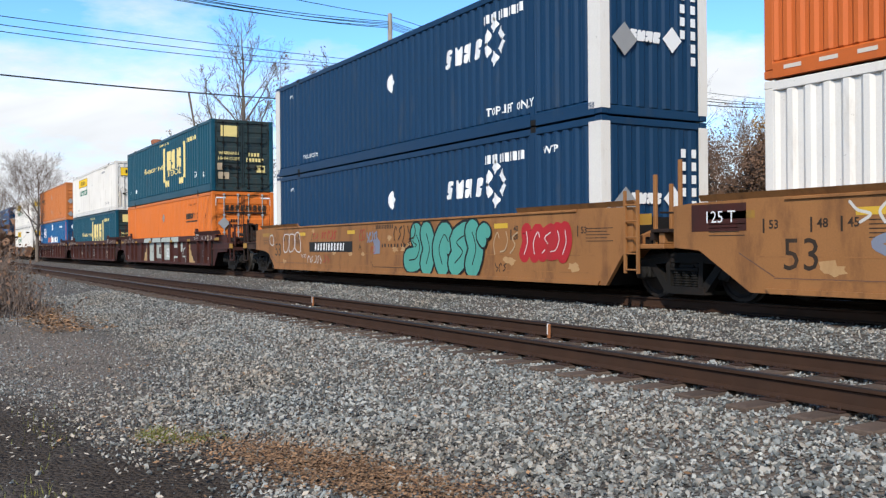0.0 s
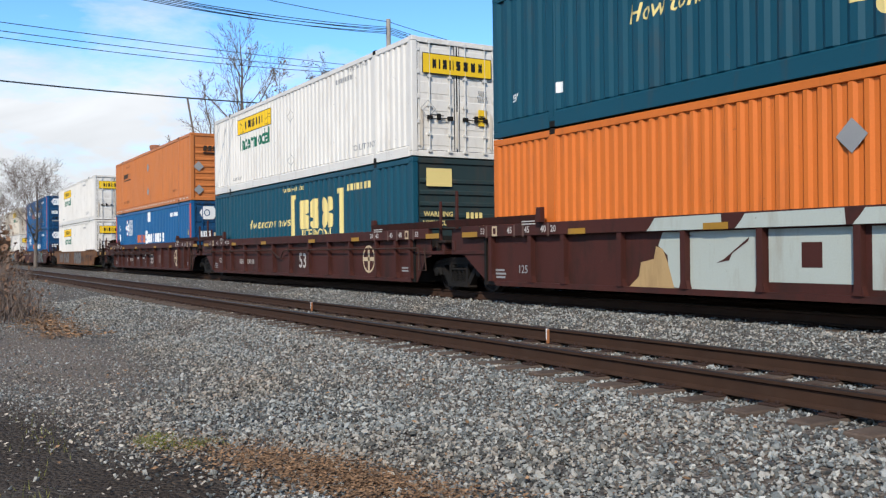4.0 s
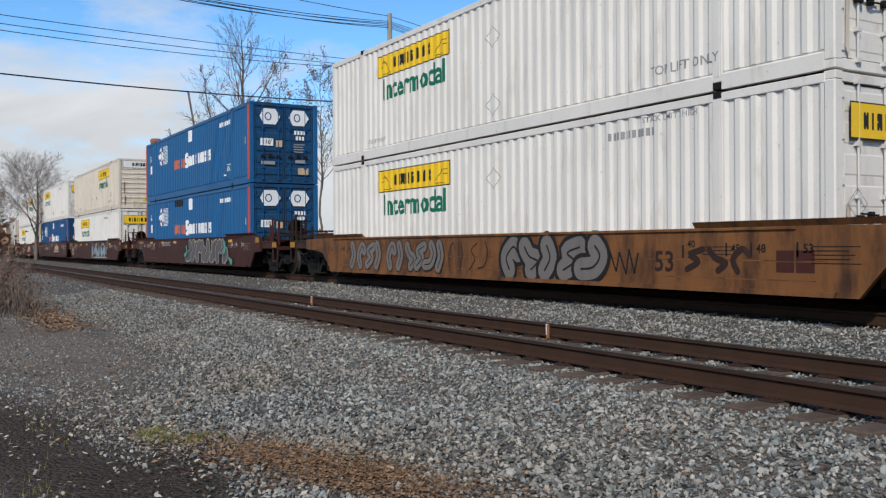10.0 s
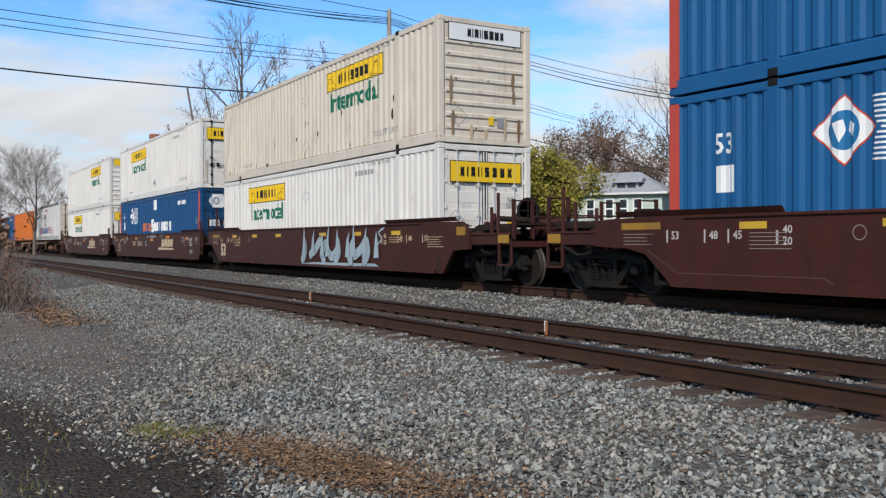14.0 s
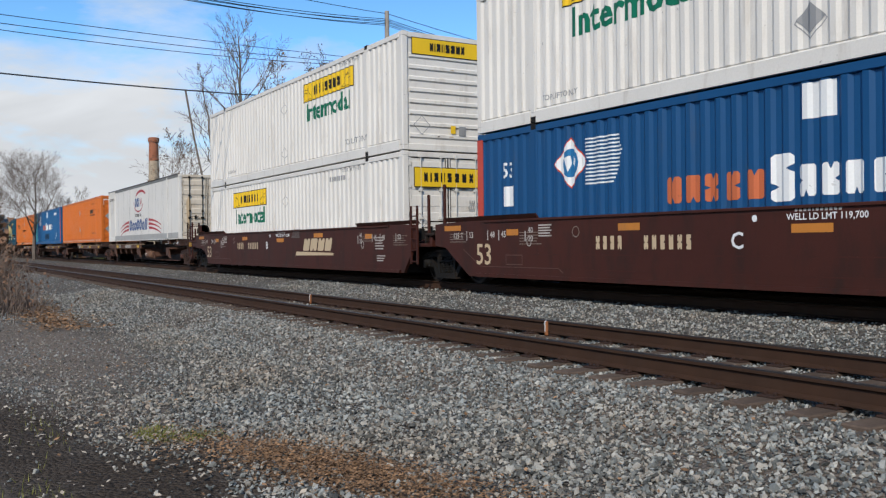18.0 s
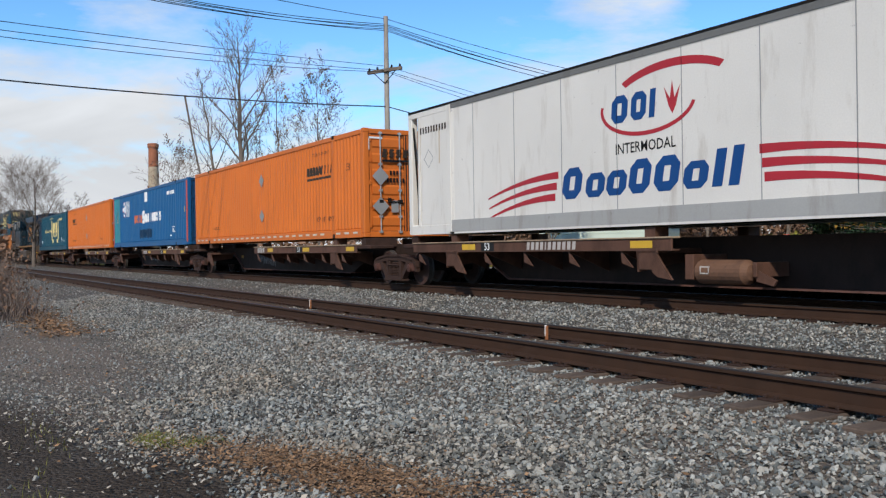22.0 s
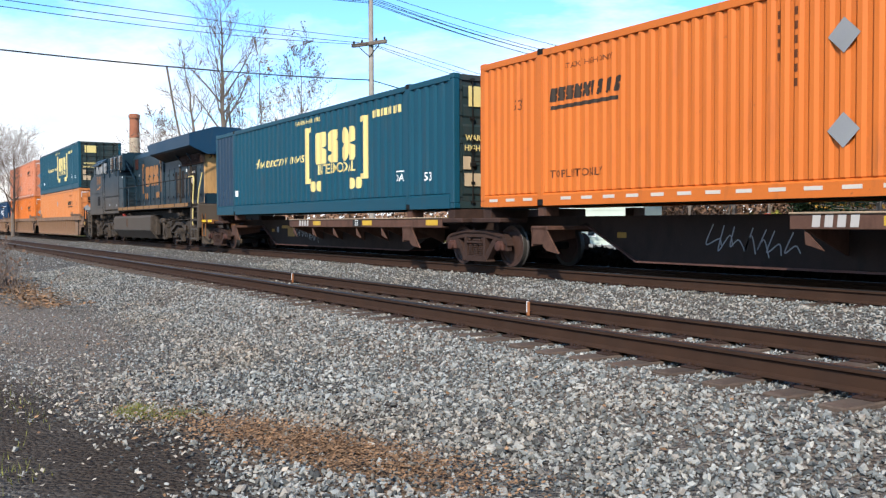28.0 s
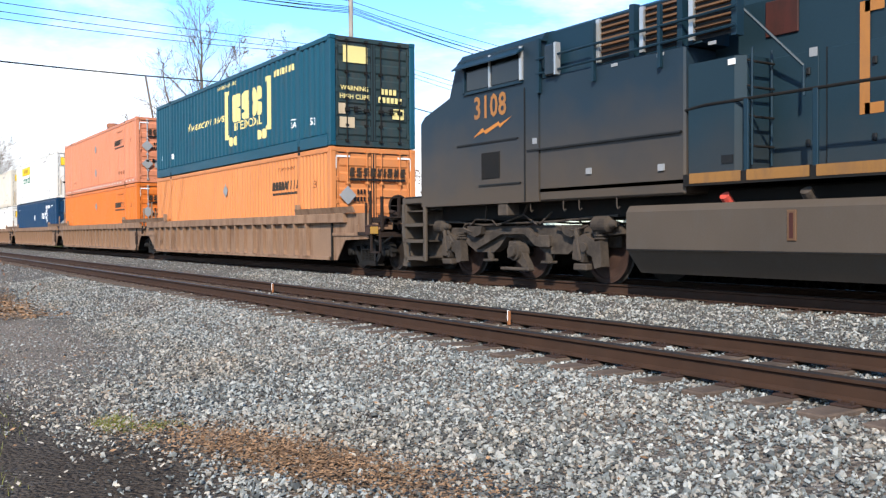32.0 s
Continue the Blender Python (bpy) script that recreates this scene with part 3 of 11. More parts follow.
def sticker(name, bm, mat, parent, x, z, y, face="s", wave=None, lift=0.004, label=""):
    """Paint or a sticker on a side (face s: looks to -y; e: looks to +x). wave: the corrugation's (breaks, depth at x),
    into which the paint is laid."""
    bmesh.ops.translate(bm, verts=bm.verts, vec=(x, 0, z))
    if wave:
        breaks, depth = wave
        lo, hi = min(v.co.x for v in bm.verts), max(v.co.x for v in bm.verts)
        for b in breaks:
            if lo < b < hi:
                bmesh.ops.bisect_plane(bm, geom=bm.verts[:] + bm.edges[:] + bm.faces[:], plane_co=(b, 0, 0), plane_no=(1, 0, 0))
        for v in bm.verts:
            v.co.y = depth(v.co.x)
    me = bpy.data.meshes.new(name)
    bm.normal_update()
    bm.to_mesh(me)
    bm.free()
    me.materials.append(mat)
    ob = new(name, me)
    ob.parent = parent
    ob.matrix_basis = pose(0, y - lift, 0) if face == "s" else pose(y + lift, 0, 0, 0, 0, 90)
    return tagged(ob, label, kind="stuff" if name in ("serial_mark", "load_limit", "sprayed_tag", "speed_line", "maker_name", "spray_line", "stacking_notice", "lifting_notice", "sign_name", "short_name", "long_name", "notice_lines") else "")

# ---- containers ----
CL, CW, CH = 16.154, 2.59, 2.896
POST_X = 6.096  # the lifting posts stand forty feet apart


def waves(x0, x1, pitch, depth):
    """Corrugation between x0 and x1: its breaks, and the depth at any x."""
    n = max(1, round((x1 - x0) / pitch))
    p = (x1 - x0) / n
    br = []
    for i in range(n):
        a = x0 + i * p
        br += [a + 0.10 * p, a + 0.30 * p, a + 0.60 * p, a + 0.80 * p]

    def at(x):
        if x <= x0 or x >= x1:
            return 0.0
        u = ((x - x0) / p) % 1
        if u < 0.10 or u > 0.80 + 0.199:
            return 0.0
        if u < 0.30:
            return depth * (u - 0.10) / 0.20
        if u < 0.60:
            return depth
        return depth * max(0.0, 1 - (u - 0.60) / 0.20)

    return br, at


SPAN = (-CL / 2 + 0.16, -POST_X - 0.10), (-POST_X + 0.10, POST_X - 0.10), (POST_X + 0.10, CL / 2 - 0.16)


def side_wave(pitch, depth):
    sets = [waves(a, b, pitch, depth) for a, b in SPAN]
    edges = [sg * POST_X + k for sg in (-1, 1) for k in (-0.101, -0.099, 0.099, 0.101)]
    br = sorted([b for s in sets for b in s[0]] + edges)

    def at(x):
        if abs(abs(x) - POST_X) < 0.1:
            return -0.013
        for (a, b), s in zip(SPAN, sets):
            if a < x < b:
                return s[1](x)
        return 0.0

    return br, at


def side_panel(i, pitch, depth, z0, z1):
    a, b = SPAN[i]
    br, at = waves(a, b, pitch, depth)
    xs = [a] + br + [b]
    s = Shape()
    s.grid(xs, lambda x: [(x, at(x) + 0.03, z0), (x, at(x) - 0.0, z0 + 0.03), (x, at(x), z1 - 0.03), (x, at(x) + 0.03, z1)])
    s.grid([a, b], lambda x: [(x, depth + 0.05, z0), (x, depth + 0.05, z1)])
    return s


def casting(s, x, y, z, w=0.178, d=0.162, h=0.118):
    s.box(x - w / 2, x + w / 2, y - d / 2, y + d / 2, z - h / 2, z + h / 2, 0.012)


def container(name, colour, m, label, pitch=0.29, depth=0.036, door=1, post=None, rail_h=0.17, dashes=False, roof=None, end_style="ribs", rod=CHROME, smooth=False, end_colour=None, flat_door=False, open_end=0.0):
    """A 53-foot box. door: the end (+1 or -1 in x) that has the doors."""
    post = post or colour
    end_colour = end_colour or colour
    t = thing(name, m, label, "container", "containers on the train")
    y = CW / 2
    wave = ([], lambda x: 0.0) if smooth else side_wave(pitch, depth)
    zt = CH - 0.13
    key = colour.name
    part("floor", cached(("floor", key), lambda: Shape().box(-CL / 2 + 0.1, CL / 2 - 0.1, -y + 0.06, y - 0.06, 0.04, 0.16), GRIME), GRIME, t)

    def roof_shape():
        s = Shape()
        xs, k = [-CL / 2 + 0.12], 0
        while xs[-1] < CL / 2 - 0.4:
            xs.append(xs[-1] + 0.19)
        s.grid(xs, lambda x: [(x, -y + 0.05, CH - 0.05), (x, -y + 0.3, CH - 0.02 + 0.02 * (round(x * 5.26) % 2)), (x, y - 0.3, CH - 0.02 + 0.02 * (round(x * 5.26) % 2)), (x, y - 0.05, CH - 0.05)])
        s.grid([-CL / 2 + 0.12, CL / 2 - 0.12], lambda x: [(x, -y + 0.05, CH - 0.09), (x, y - 0.05, CH - 0.09)])
        return s

    part("roof", cached(("roof", key), roof_shape, roof or colour), colour, t)
    for sg in (-1, 1):
        turn = pose(0, -y, 0) if sg < 0 else pose(0, y, 0, 0, 0, 180)
        if smooth:
            part("side_panel", cached(("flat_side", key, sg), lambda: Shape().box(-CL / 2 + (0.15 + open_end if sg < 0 else 0.15), CL / 2 - (0.15 if sg < 0 else 0.15 + open_end), 0.0, 0.05, rail_h, zt), colour), colour, t, turn)
        else:
            for i in range(3):
                j = i if sg < 0 else 2 - i
                part("side_panel", cached(("side_panel", key, i, pitch, rail_h), lambda: side_panel(i, pitch, depth, rail_h, zt), colour), colour, t, turn)

        def rail_low():
            s = Shape()
            for a, b in ((-CL / 2 + 0.16, -POST_X - 0.09), (-POST_X + 0.09, POST_X - 0.09), (POST_X + 0.09, CL / 2 - 0.16)):
                s.prism([(-0.012, 0.0), (0.10, 0.0), (0.10, rail_h - 0.01), (0.03, rail_h + 0.012), (-0.012, rail_h - 0.02)], "x", a, b)
            return s

        part("bottom_rail", cached(("bottom_rail", key, rail_h), rail_low, colour), colour, t, turn)
        part("top_rail", cached(("top_rail", key), lambda: Shape().box(-CL / 2 + 0.15, CL / 2 - 0.15, -0.006, 0.07, zt - 0.02, CH - 0.02, 0.01), colour), colour, t, turn)
        for px in (-POST_X, POST_X):
            def mid_post():
                s = Shape().box(-0.10, 0.10, -0.008, 0.09, 0.11, CH - 0.10, 0.012)
                s.box(-0.05, 0.05, -0.014, 0.0, 0.2, CH - 0.2)
                return s

            pp = part("lifting_post", cached(("lifting_post", key), mid_post, colour), colour, t, turn @ pose(px, 0, 0))

            def one_casting():
                s = Shape()
                casting(s, 0, 0.07, 0.06)
                return s

            for z in (0.0, CH - 0.115):
                part("corner_casting", cached(("corner_casting",), one_casting, GRIME), GRIME, pp, pose(0, 0, z))
    for ex in (-1, 1):
        for sg in (-1, 1):
            def corner():
                s = Shape().box(-0.085, 0.085, -0.085, 0.085, 0.11, CH - 0.11, 0.02)
                casting(s, 0, 0, 0.059)
                casting(s, 0, 0, CH - 0.059)
                return s

            part("corner_post", cached(("corner_post", post.name), corner, post), post, t, pose(ex * (CL / 2 - 0.087), sg * (y - 0.083), 0))
        end = t
        if ex == door:
            end = add_doors(t, ex, end_colour, rod, flat_door)
        else:
            add_front(t, ex, end_colour, end_style, open_end)
    if dashes:
        x = -CL / 2 + 0.35
        while x < CL / 2 - 0.5:
            if abs(abs(x + 0.15) - POST_X) > 0.3:
                part("reflective_tape", cached(("reflective_tape", rail_h), lambda: Shape().box(0, 0.28, -0.017, -0.010, rail_h * 0.45, rail_h * 0.45 + 0.055), TAPE), TAPE, t, pose(x, -y, 0))
            x += 0.56
    return t, wave


def add_doors(t, ex, colour, rod, flat_door=False):
    y = CW / 2
    turn = pose(ex * (CL / 2 - 0.06), 0, 0, 0, 0, 0 if ex > 0 else 180)

    part("door_sill", cached(("door_sill", colour.name), lambda: Shape().box(-0.10, 0.03, -y + 0.17, y - 0.17, 0.0, 0.15, 0.01), colour), colour, t, turn)
    part("door_header", cached(("door_header", colour.name), lambda: Shape().box(-0.10, 0.03, -y + 0.17, y - 0.17, CH - 0.14, CH - 0.01, 0.01), colour), colour, t, turn)
    part("door_gasket", cached(("door_gasket",), lambda: Shape().box(-0.04, 0.020, -0.020, 0.020, 0.15, CH - 0.14), BLACK), BLACK, t, turn, "black rubber door gasket")
    for sg in (-1, 1):
        part("door_gasket", cached(("door_gasket_edge",), lambda: Shape().box(-0.04, 0.012, -0.014, 0.014, 0.15, CH - 0.14), BLACK), BLACK, t, turn @ pose(0, sg * (y - 0.178), 0))
        part("gasket_strip", cached(("gasket_strip",), lambda: Shape().box(-0.02, 0.021, -0.008, 0.008, 0.17, CH - 0.16), BLACK), BLACK, t, turn @ pose(0, sg * 0.07, 0))
    for z in (0.152, CH - 0.158):
        part("door_gasket", cached(("door_gasket_flat",), lambda: Shape().box(-0.04, 0.008, -y + 0.18, y - 0.18, -0.008, 0.012), BLACK), BLACK, t, turn @ pose(0, 0, z))
    for sg in (-1, 1):
        def leaf():
            w = y - 0.19
            s = Shape().box(-0.06, 0.0, 0.015, w, 0.16, CH - 0.15)
            s.box(-0.02, 0.018, 0.015, 0.06, 0.16, CH - 0.15)
            s.box(-0.02, 0.018, w - 0.05, w, 0.16, CH - 0.15)
            return s

        d = part("door", cached(("door", colour.name), leaf, colour), colour, t, turn @ (pose(0, 0, 0) if sg > 0 else Matrix.Diagonal((1, -1, 1, 1))))
        for i in range(6):
            part("rib", cached(("door_rib", colour.name, flat_door), lambda: Shape().prism([(0.0, 0.0), (0.008, 0.02), (0.008, 0.27), (0.0, 0.29)] if flat_door else [(0.0, 0.0), (0.026, 0.05), (0.026, 0.24), (0.0, 0.29)], "y", 0.08, y - 0.27), colour), colour, d, pose(0, 0, 0.27 + i * 0.42))
        for k in (0.22, 0.80):
            def rod_shape():
                s = Shape().tube((0.055, 0, 0.10), (0.055, 0, CH - 0.08), 0.018, n=8)
                for z in (0.14, 0.55, 1.25, 1.95, CH - 0.12):
                    s.box(0.0, 0.08, -0.045, 0.045, z - 0.03, z + 0.03)
                return s

            lr = part("lock_rod", cached(("lock_rod", rod.name), rod_shape, rod), rod, d, pose(0, k, 0))

        def handle():
            s = Shape().tube((0.08, 0.22, 0.95), (0.09, 0.62, 0.93), 0.014, n=6)
            s.tube((0.08, 0.80, 1.02), (0.09, 0.42, 1.0), 0.014, n=6)
            s.box(0.03, 0.09, 0.50, 0.58, 0.90, 1.05)
            return s

        part("door_handle", cached(("door_handle",), handle, GRIME), GRIME, d)
        for k in (0.22, 0.80):
            part("handle_clasp", cached(("handle_clasp",), lambda: Shape().box(0.03, 0.10, -0.07, 0.07, 0.90, 1.0, 0.01), GRIME), GRIME, d, pose(0, k, 0))

        for z in (0.3, 0.85, 1.45, 2.05, 2.6):
            part("hinge", cached(("hinge", colour.name), lambda: Shape().box(-0.02, 0.04, y - 0.24, y - 0.14, -0.06, 0.06, 0.01), colour), colour, d, pose(0, 0, z))
    return t


def add_front(t, ex, colour, style, inset=0.0):
    y = CW / 2
    turn = pose(ex * (CL / 2 - 0.06 - inset), 0, 0, 0, 0, 0 if ex > 0 else 180)

    def wall():
        s = Shape().box(-0.06, 0.0, -y + 0.16, y - 0.16, 0.0, CH - 0.02)
        s.box(-0.06, 0.035, -y + 0.17, y - 0.17, 0.0, 0.16, 0.01)
        s.box(-0.06, 0.035, -y + 0.17, y - 0.17, CH - 0.14, CH - 0.01, 0.01)
        return s

    w = part("front_wall", cached(("front_wall", colour.name), wall, colour), colour, t, turn)
    if style == "ribs":
        for i in range(8):
            part("rib", cached(("flat_rib", colour.name), lambda: Shape().prism([(0.0, 0.0), (0.035, 0.03), (0.035, 0.10), (0.0, 0.13)], "y", -y + 0.22, y - 0.22), colour), colour, w, pose(0, 0, 0.30 + i * 0.28))
    else:
        for i in range(7):
            part("rib", cached(("upright_rib", colour.name), lambda: Shape().prism([(0.0, -0.11), (0.035, -0.06), (0.035, 0.06), (0.0, 0.11)], "z", 0.18, CH - 0.16), colour), colour, w, pose(0, -0.96 + i * 0.32, 0))


SIDE = -CW / 2


def on_side(t, wave, name, bm, mat, x, z, label=""):
    return sticker(name, bm, mat, t, x, z, SIDE, "s", wave, 0.004, label)


def on_end(t, name, bm, mat, y, z, label="", out=0.03):
    return sticker(name, bm, mat, t, y, z, CL / 2 - 0.06 + out, "e", None, 0.012, label)


def diamond(r):
    return flat([[(0, -r), (r, 0), (0, r), (-r, 0)]])


def small_marks(t, wave, ink, seed, flip=1):
    """Serial marks near the top, and the lifting notices near the foot of a side."""
    on_side(t, wave, "serial_mark", blocks([0.5] * 4 + [0.2] + [0.5] * 6, 0.13, 0.32, notch=False), ink, 4.2 * flip, 2.47)
    on_side(t, wave, "lifting_notice", lettering("TOP LIFT ONLY", 0.21, 0.01), ink, 5.4 * flip, 0.50)
    on_side(t, wave, "lifting_notice", lettering("TOP LIFT ONLY", 0.15, 0.01), ink, -5.3 * flip, 0.42)
    on_side(t, wave, "stacking_notice", lettering("STACK LIMIT 3 HIGH", 0.13, 0.01), ink, 5.1 * flip, 2.66)


def hunt_box(m, label, colour=WHITE, door=1, flip=1, end_sign=True, grey=False):
    """flip: -1 for the box that is turned round, whose sign then lies at the other end."""
    t, wave = container("white_container", colour, m, label, 0.29, 0.036, door, rail_h=0.24, rod=GRIME if grey else WHITE_ROD, flat_door=True)
    w, h, z = 3.58, 0.56, 2.27
    sx = -3.4 if flip > 0 else 3.48
    on_side(t, wave, "sign_border", flat([bar(-w / 2, w / 2, -h / 2, h / 2)]), BLACK, sx, z)
    sticker("sign_panel", flat([bar(-w / 2 + 0.03, w / 2 - 0.03, -h / 2 + 0.025, h / 2 - 0.025)]), YELLOW, t, sx, z, SIDE, "s", wave, 0.007, "yellow sign panel")
    sticker("sign_name", blocks([0.7, 0.2, 0.8, 0.2, 0.12, 0.85, 0.85, 0.85, 0.75], 0.27, 0.22, seed=4, ink=0.74), BLACK, t, sx, z, SIDE, "s", wave, 0.010, "black block name")
    for sg in (-1, 1):
        sticker("sign_scroll", flat([bar(-0.22, 0.22, -0.22, -0.205), [(-0.22 * sg, -0.2), (-0.20 * sg, -0.2), (0.16 * sg, 0.14), (0.14 * sg, 0.15)], [(0.05 * sg, 0.08), (0.3 * sg, 0.08), (0.30 * sg, 0.095), (0.05 * sg, 0.095)], [(0.16 * sg, -0.02), (0.34 * sg, -0.02), (0.34 * sg, -0.005), (0.16 * sg, -0.005)]]), BLACK, t, sx + sg * 1.30, z, SIDE, "s", wave, 0.010)
    on_side(t, wave, "intermodal_lettering", lettering("Intermodal", 0.72, 0.028, squeeze=0.98), GREEN_INK, sx + 0.02, 1.64, "dark green lettering")
    small_marks(t, wave, SILVER_INK, 2)
    for z in (2.02, 0.62):
        on_side(t, wave, "placard_outline", ring(0.25, 0.25, 0.02, n=4), SILVER_INK, 0.08, z)
    if colour is CREAM:
        rnd = random.Random(9)
        for k in range(22):
            on_side(t, wave, "scuff", flat([blob(0, 0, rnd.uniform(0.012, 0.035), rnd.uniform(0.05, 0.16), rnd, 9)]), GRIME if k % 2 else RUST, rnd.uniform(-7.6, 7.8), rnd.choice((0.3, 0.36, 0.42, 0.9, 1.3, 1.9)))
    if grey:
        sticker("placard_holder", diamond(0.22), SILVER_INK, t, 0.08, 0.66, SIDE, "s", wave, 0.007)
    if door == 1:
        on_end(t, "sign_border", flat([bar(-1.0, 1.0, -0.25, 0.25)]), BLACK, 0, 2.26, out=0.055)
        on_end(t, "sign_panel", flat([bar(-0.98, 0.98, -0.23, 0.23)]), YELLOW, 0, 2.26, "yellow sign panel", out=0.059)
        on_end(t, "sign_name", blocks([0.6, 0.18, 0.65, 0.18, 0.1, 0.7, 0.7, 0.7, 0.65], 0.23, 0.24, seed=4, ink=0.76), BLACK, 0, 2.26, "black block name", out=0.063)
        on_end(t, "serial_mark", blocks([0.5] * 4, 0.08, 0.3, notch=False), SILVER_INK, 0.72, 1.66, out=0.05)
        on_end(t, "serial_mark", blocks([0.5] * 5, 0.08, 0.3, notch=False), SILVER_INK, 0.72, 1.52, out=0.05)
        on_end(t, "notice_sticker", flat([bar(-0.12, 0.12, -0.20, 0.20)]), YELLOW, 0.72, 1.02, out=0.05)
        on_end(t, "notice_lines", flat([bar(-0.09, 0.09, 0.02 - 0.06 * i, 0.05 - 0.06 * i) for i in range(3)]), BLACK, 0.72, 1.02, out=0.054)
        on_end(t, "placard_outline", ring(0.22, 0.22, 0.02, n=4), SILVER_INK, -0.85, 1.15, out=0.06)
        for k, (y_, w_) in enumerate(((-1.02, 0.05), (-0.02, 0.03), (0.98, 0.05))):
            on_end(t, "rust_streak", flat([[(-w_, -0.5), (w_ * 0.6, -0.62), (w_, 0.3), (-w_ * 0.5, 0.36)]]), CREAM if colour is WHITE else BEIGE_INK, y_, 0.8, out=0.04)
    elif end_sign:
        rnd = random.Random(7)
        for k in range(3 if colour is WHITE else 16):
            on_end(t, "rust_spot", flat([blob(0, 0, rnd.uniform(0.02, 0.07), rnd.uniform(0.01, 0.03), rnd, 9)]), BEIGE_INK if k % 3 else RUST, rnd.uniform(-1.0, 1.0), 0.30 + rnd.randrange(8) * 0.28 + 0.06, out=0.028)
        for dy, z, h in () if colour is WHITE else ((-0.95, 1.2, 0.35), (0.78, 1.5, 0.22), (0.80, 1.15, 0.16), (0.55, 0.4, 0.3), (-0.9, 0.45, 0.3), (-0.4, 0.25, 0.2), (0.95, 0.35, 0.3), (0.0, 0.22, 0.12)):
            on_end(t, "rust_streak", flat([[(-0.03, -h), (0.02, -h * 0.8), (0.05, h * 0.5), (0.03, h), (-0.03, h * 0.9), (-0.05, h * 0.2)]]), RUST_STAIN if abs(dy) > 0.6 else BEIGE_INK, dy, z, out=0.036)
        on_end(t, "sign_panel", flat([bar(-1.0, 1.0, -0.19, 0.19)]), WHITE_INK if colour is CREAM else YELLOW, 0, 2.56, out=0.037)
        on_end(t, "sign_border", flat([bar(-1.02, 1.02, -0.21, 0.21)]), BLACK, 0, 2.56, out=0.033)
        on_end(t, "sign_name", blocks([0.5, 0.16, 0.55, 0.16, 0.1, 0.6, 0.6, 0.6, 0.5], 0.2, 0.16, seed=4), BLACK, 0, 2.56, out=0.045)
        on_end(t, "notice_sticker", flat([bar(-0.07, 0.07, -0.1, 0.1)]), YELLOW, 0.15, 0.55, out=0.04)
        on_end(t, "notice_sticker", flat([bar(-0.10, 0.10, -0.12, 0.12)]), SILVER_INK, 0.42, 0.52, out=0.04)
        on_end(t, "placard_outline", ring(0.24, 0.24, 0.02, n=4), SILVER_INK, -0.75, 0.62, out=0.04)
    return t


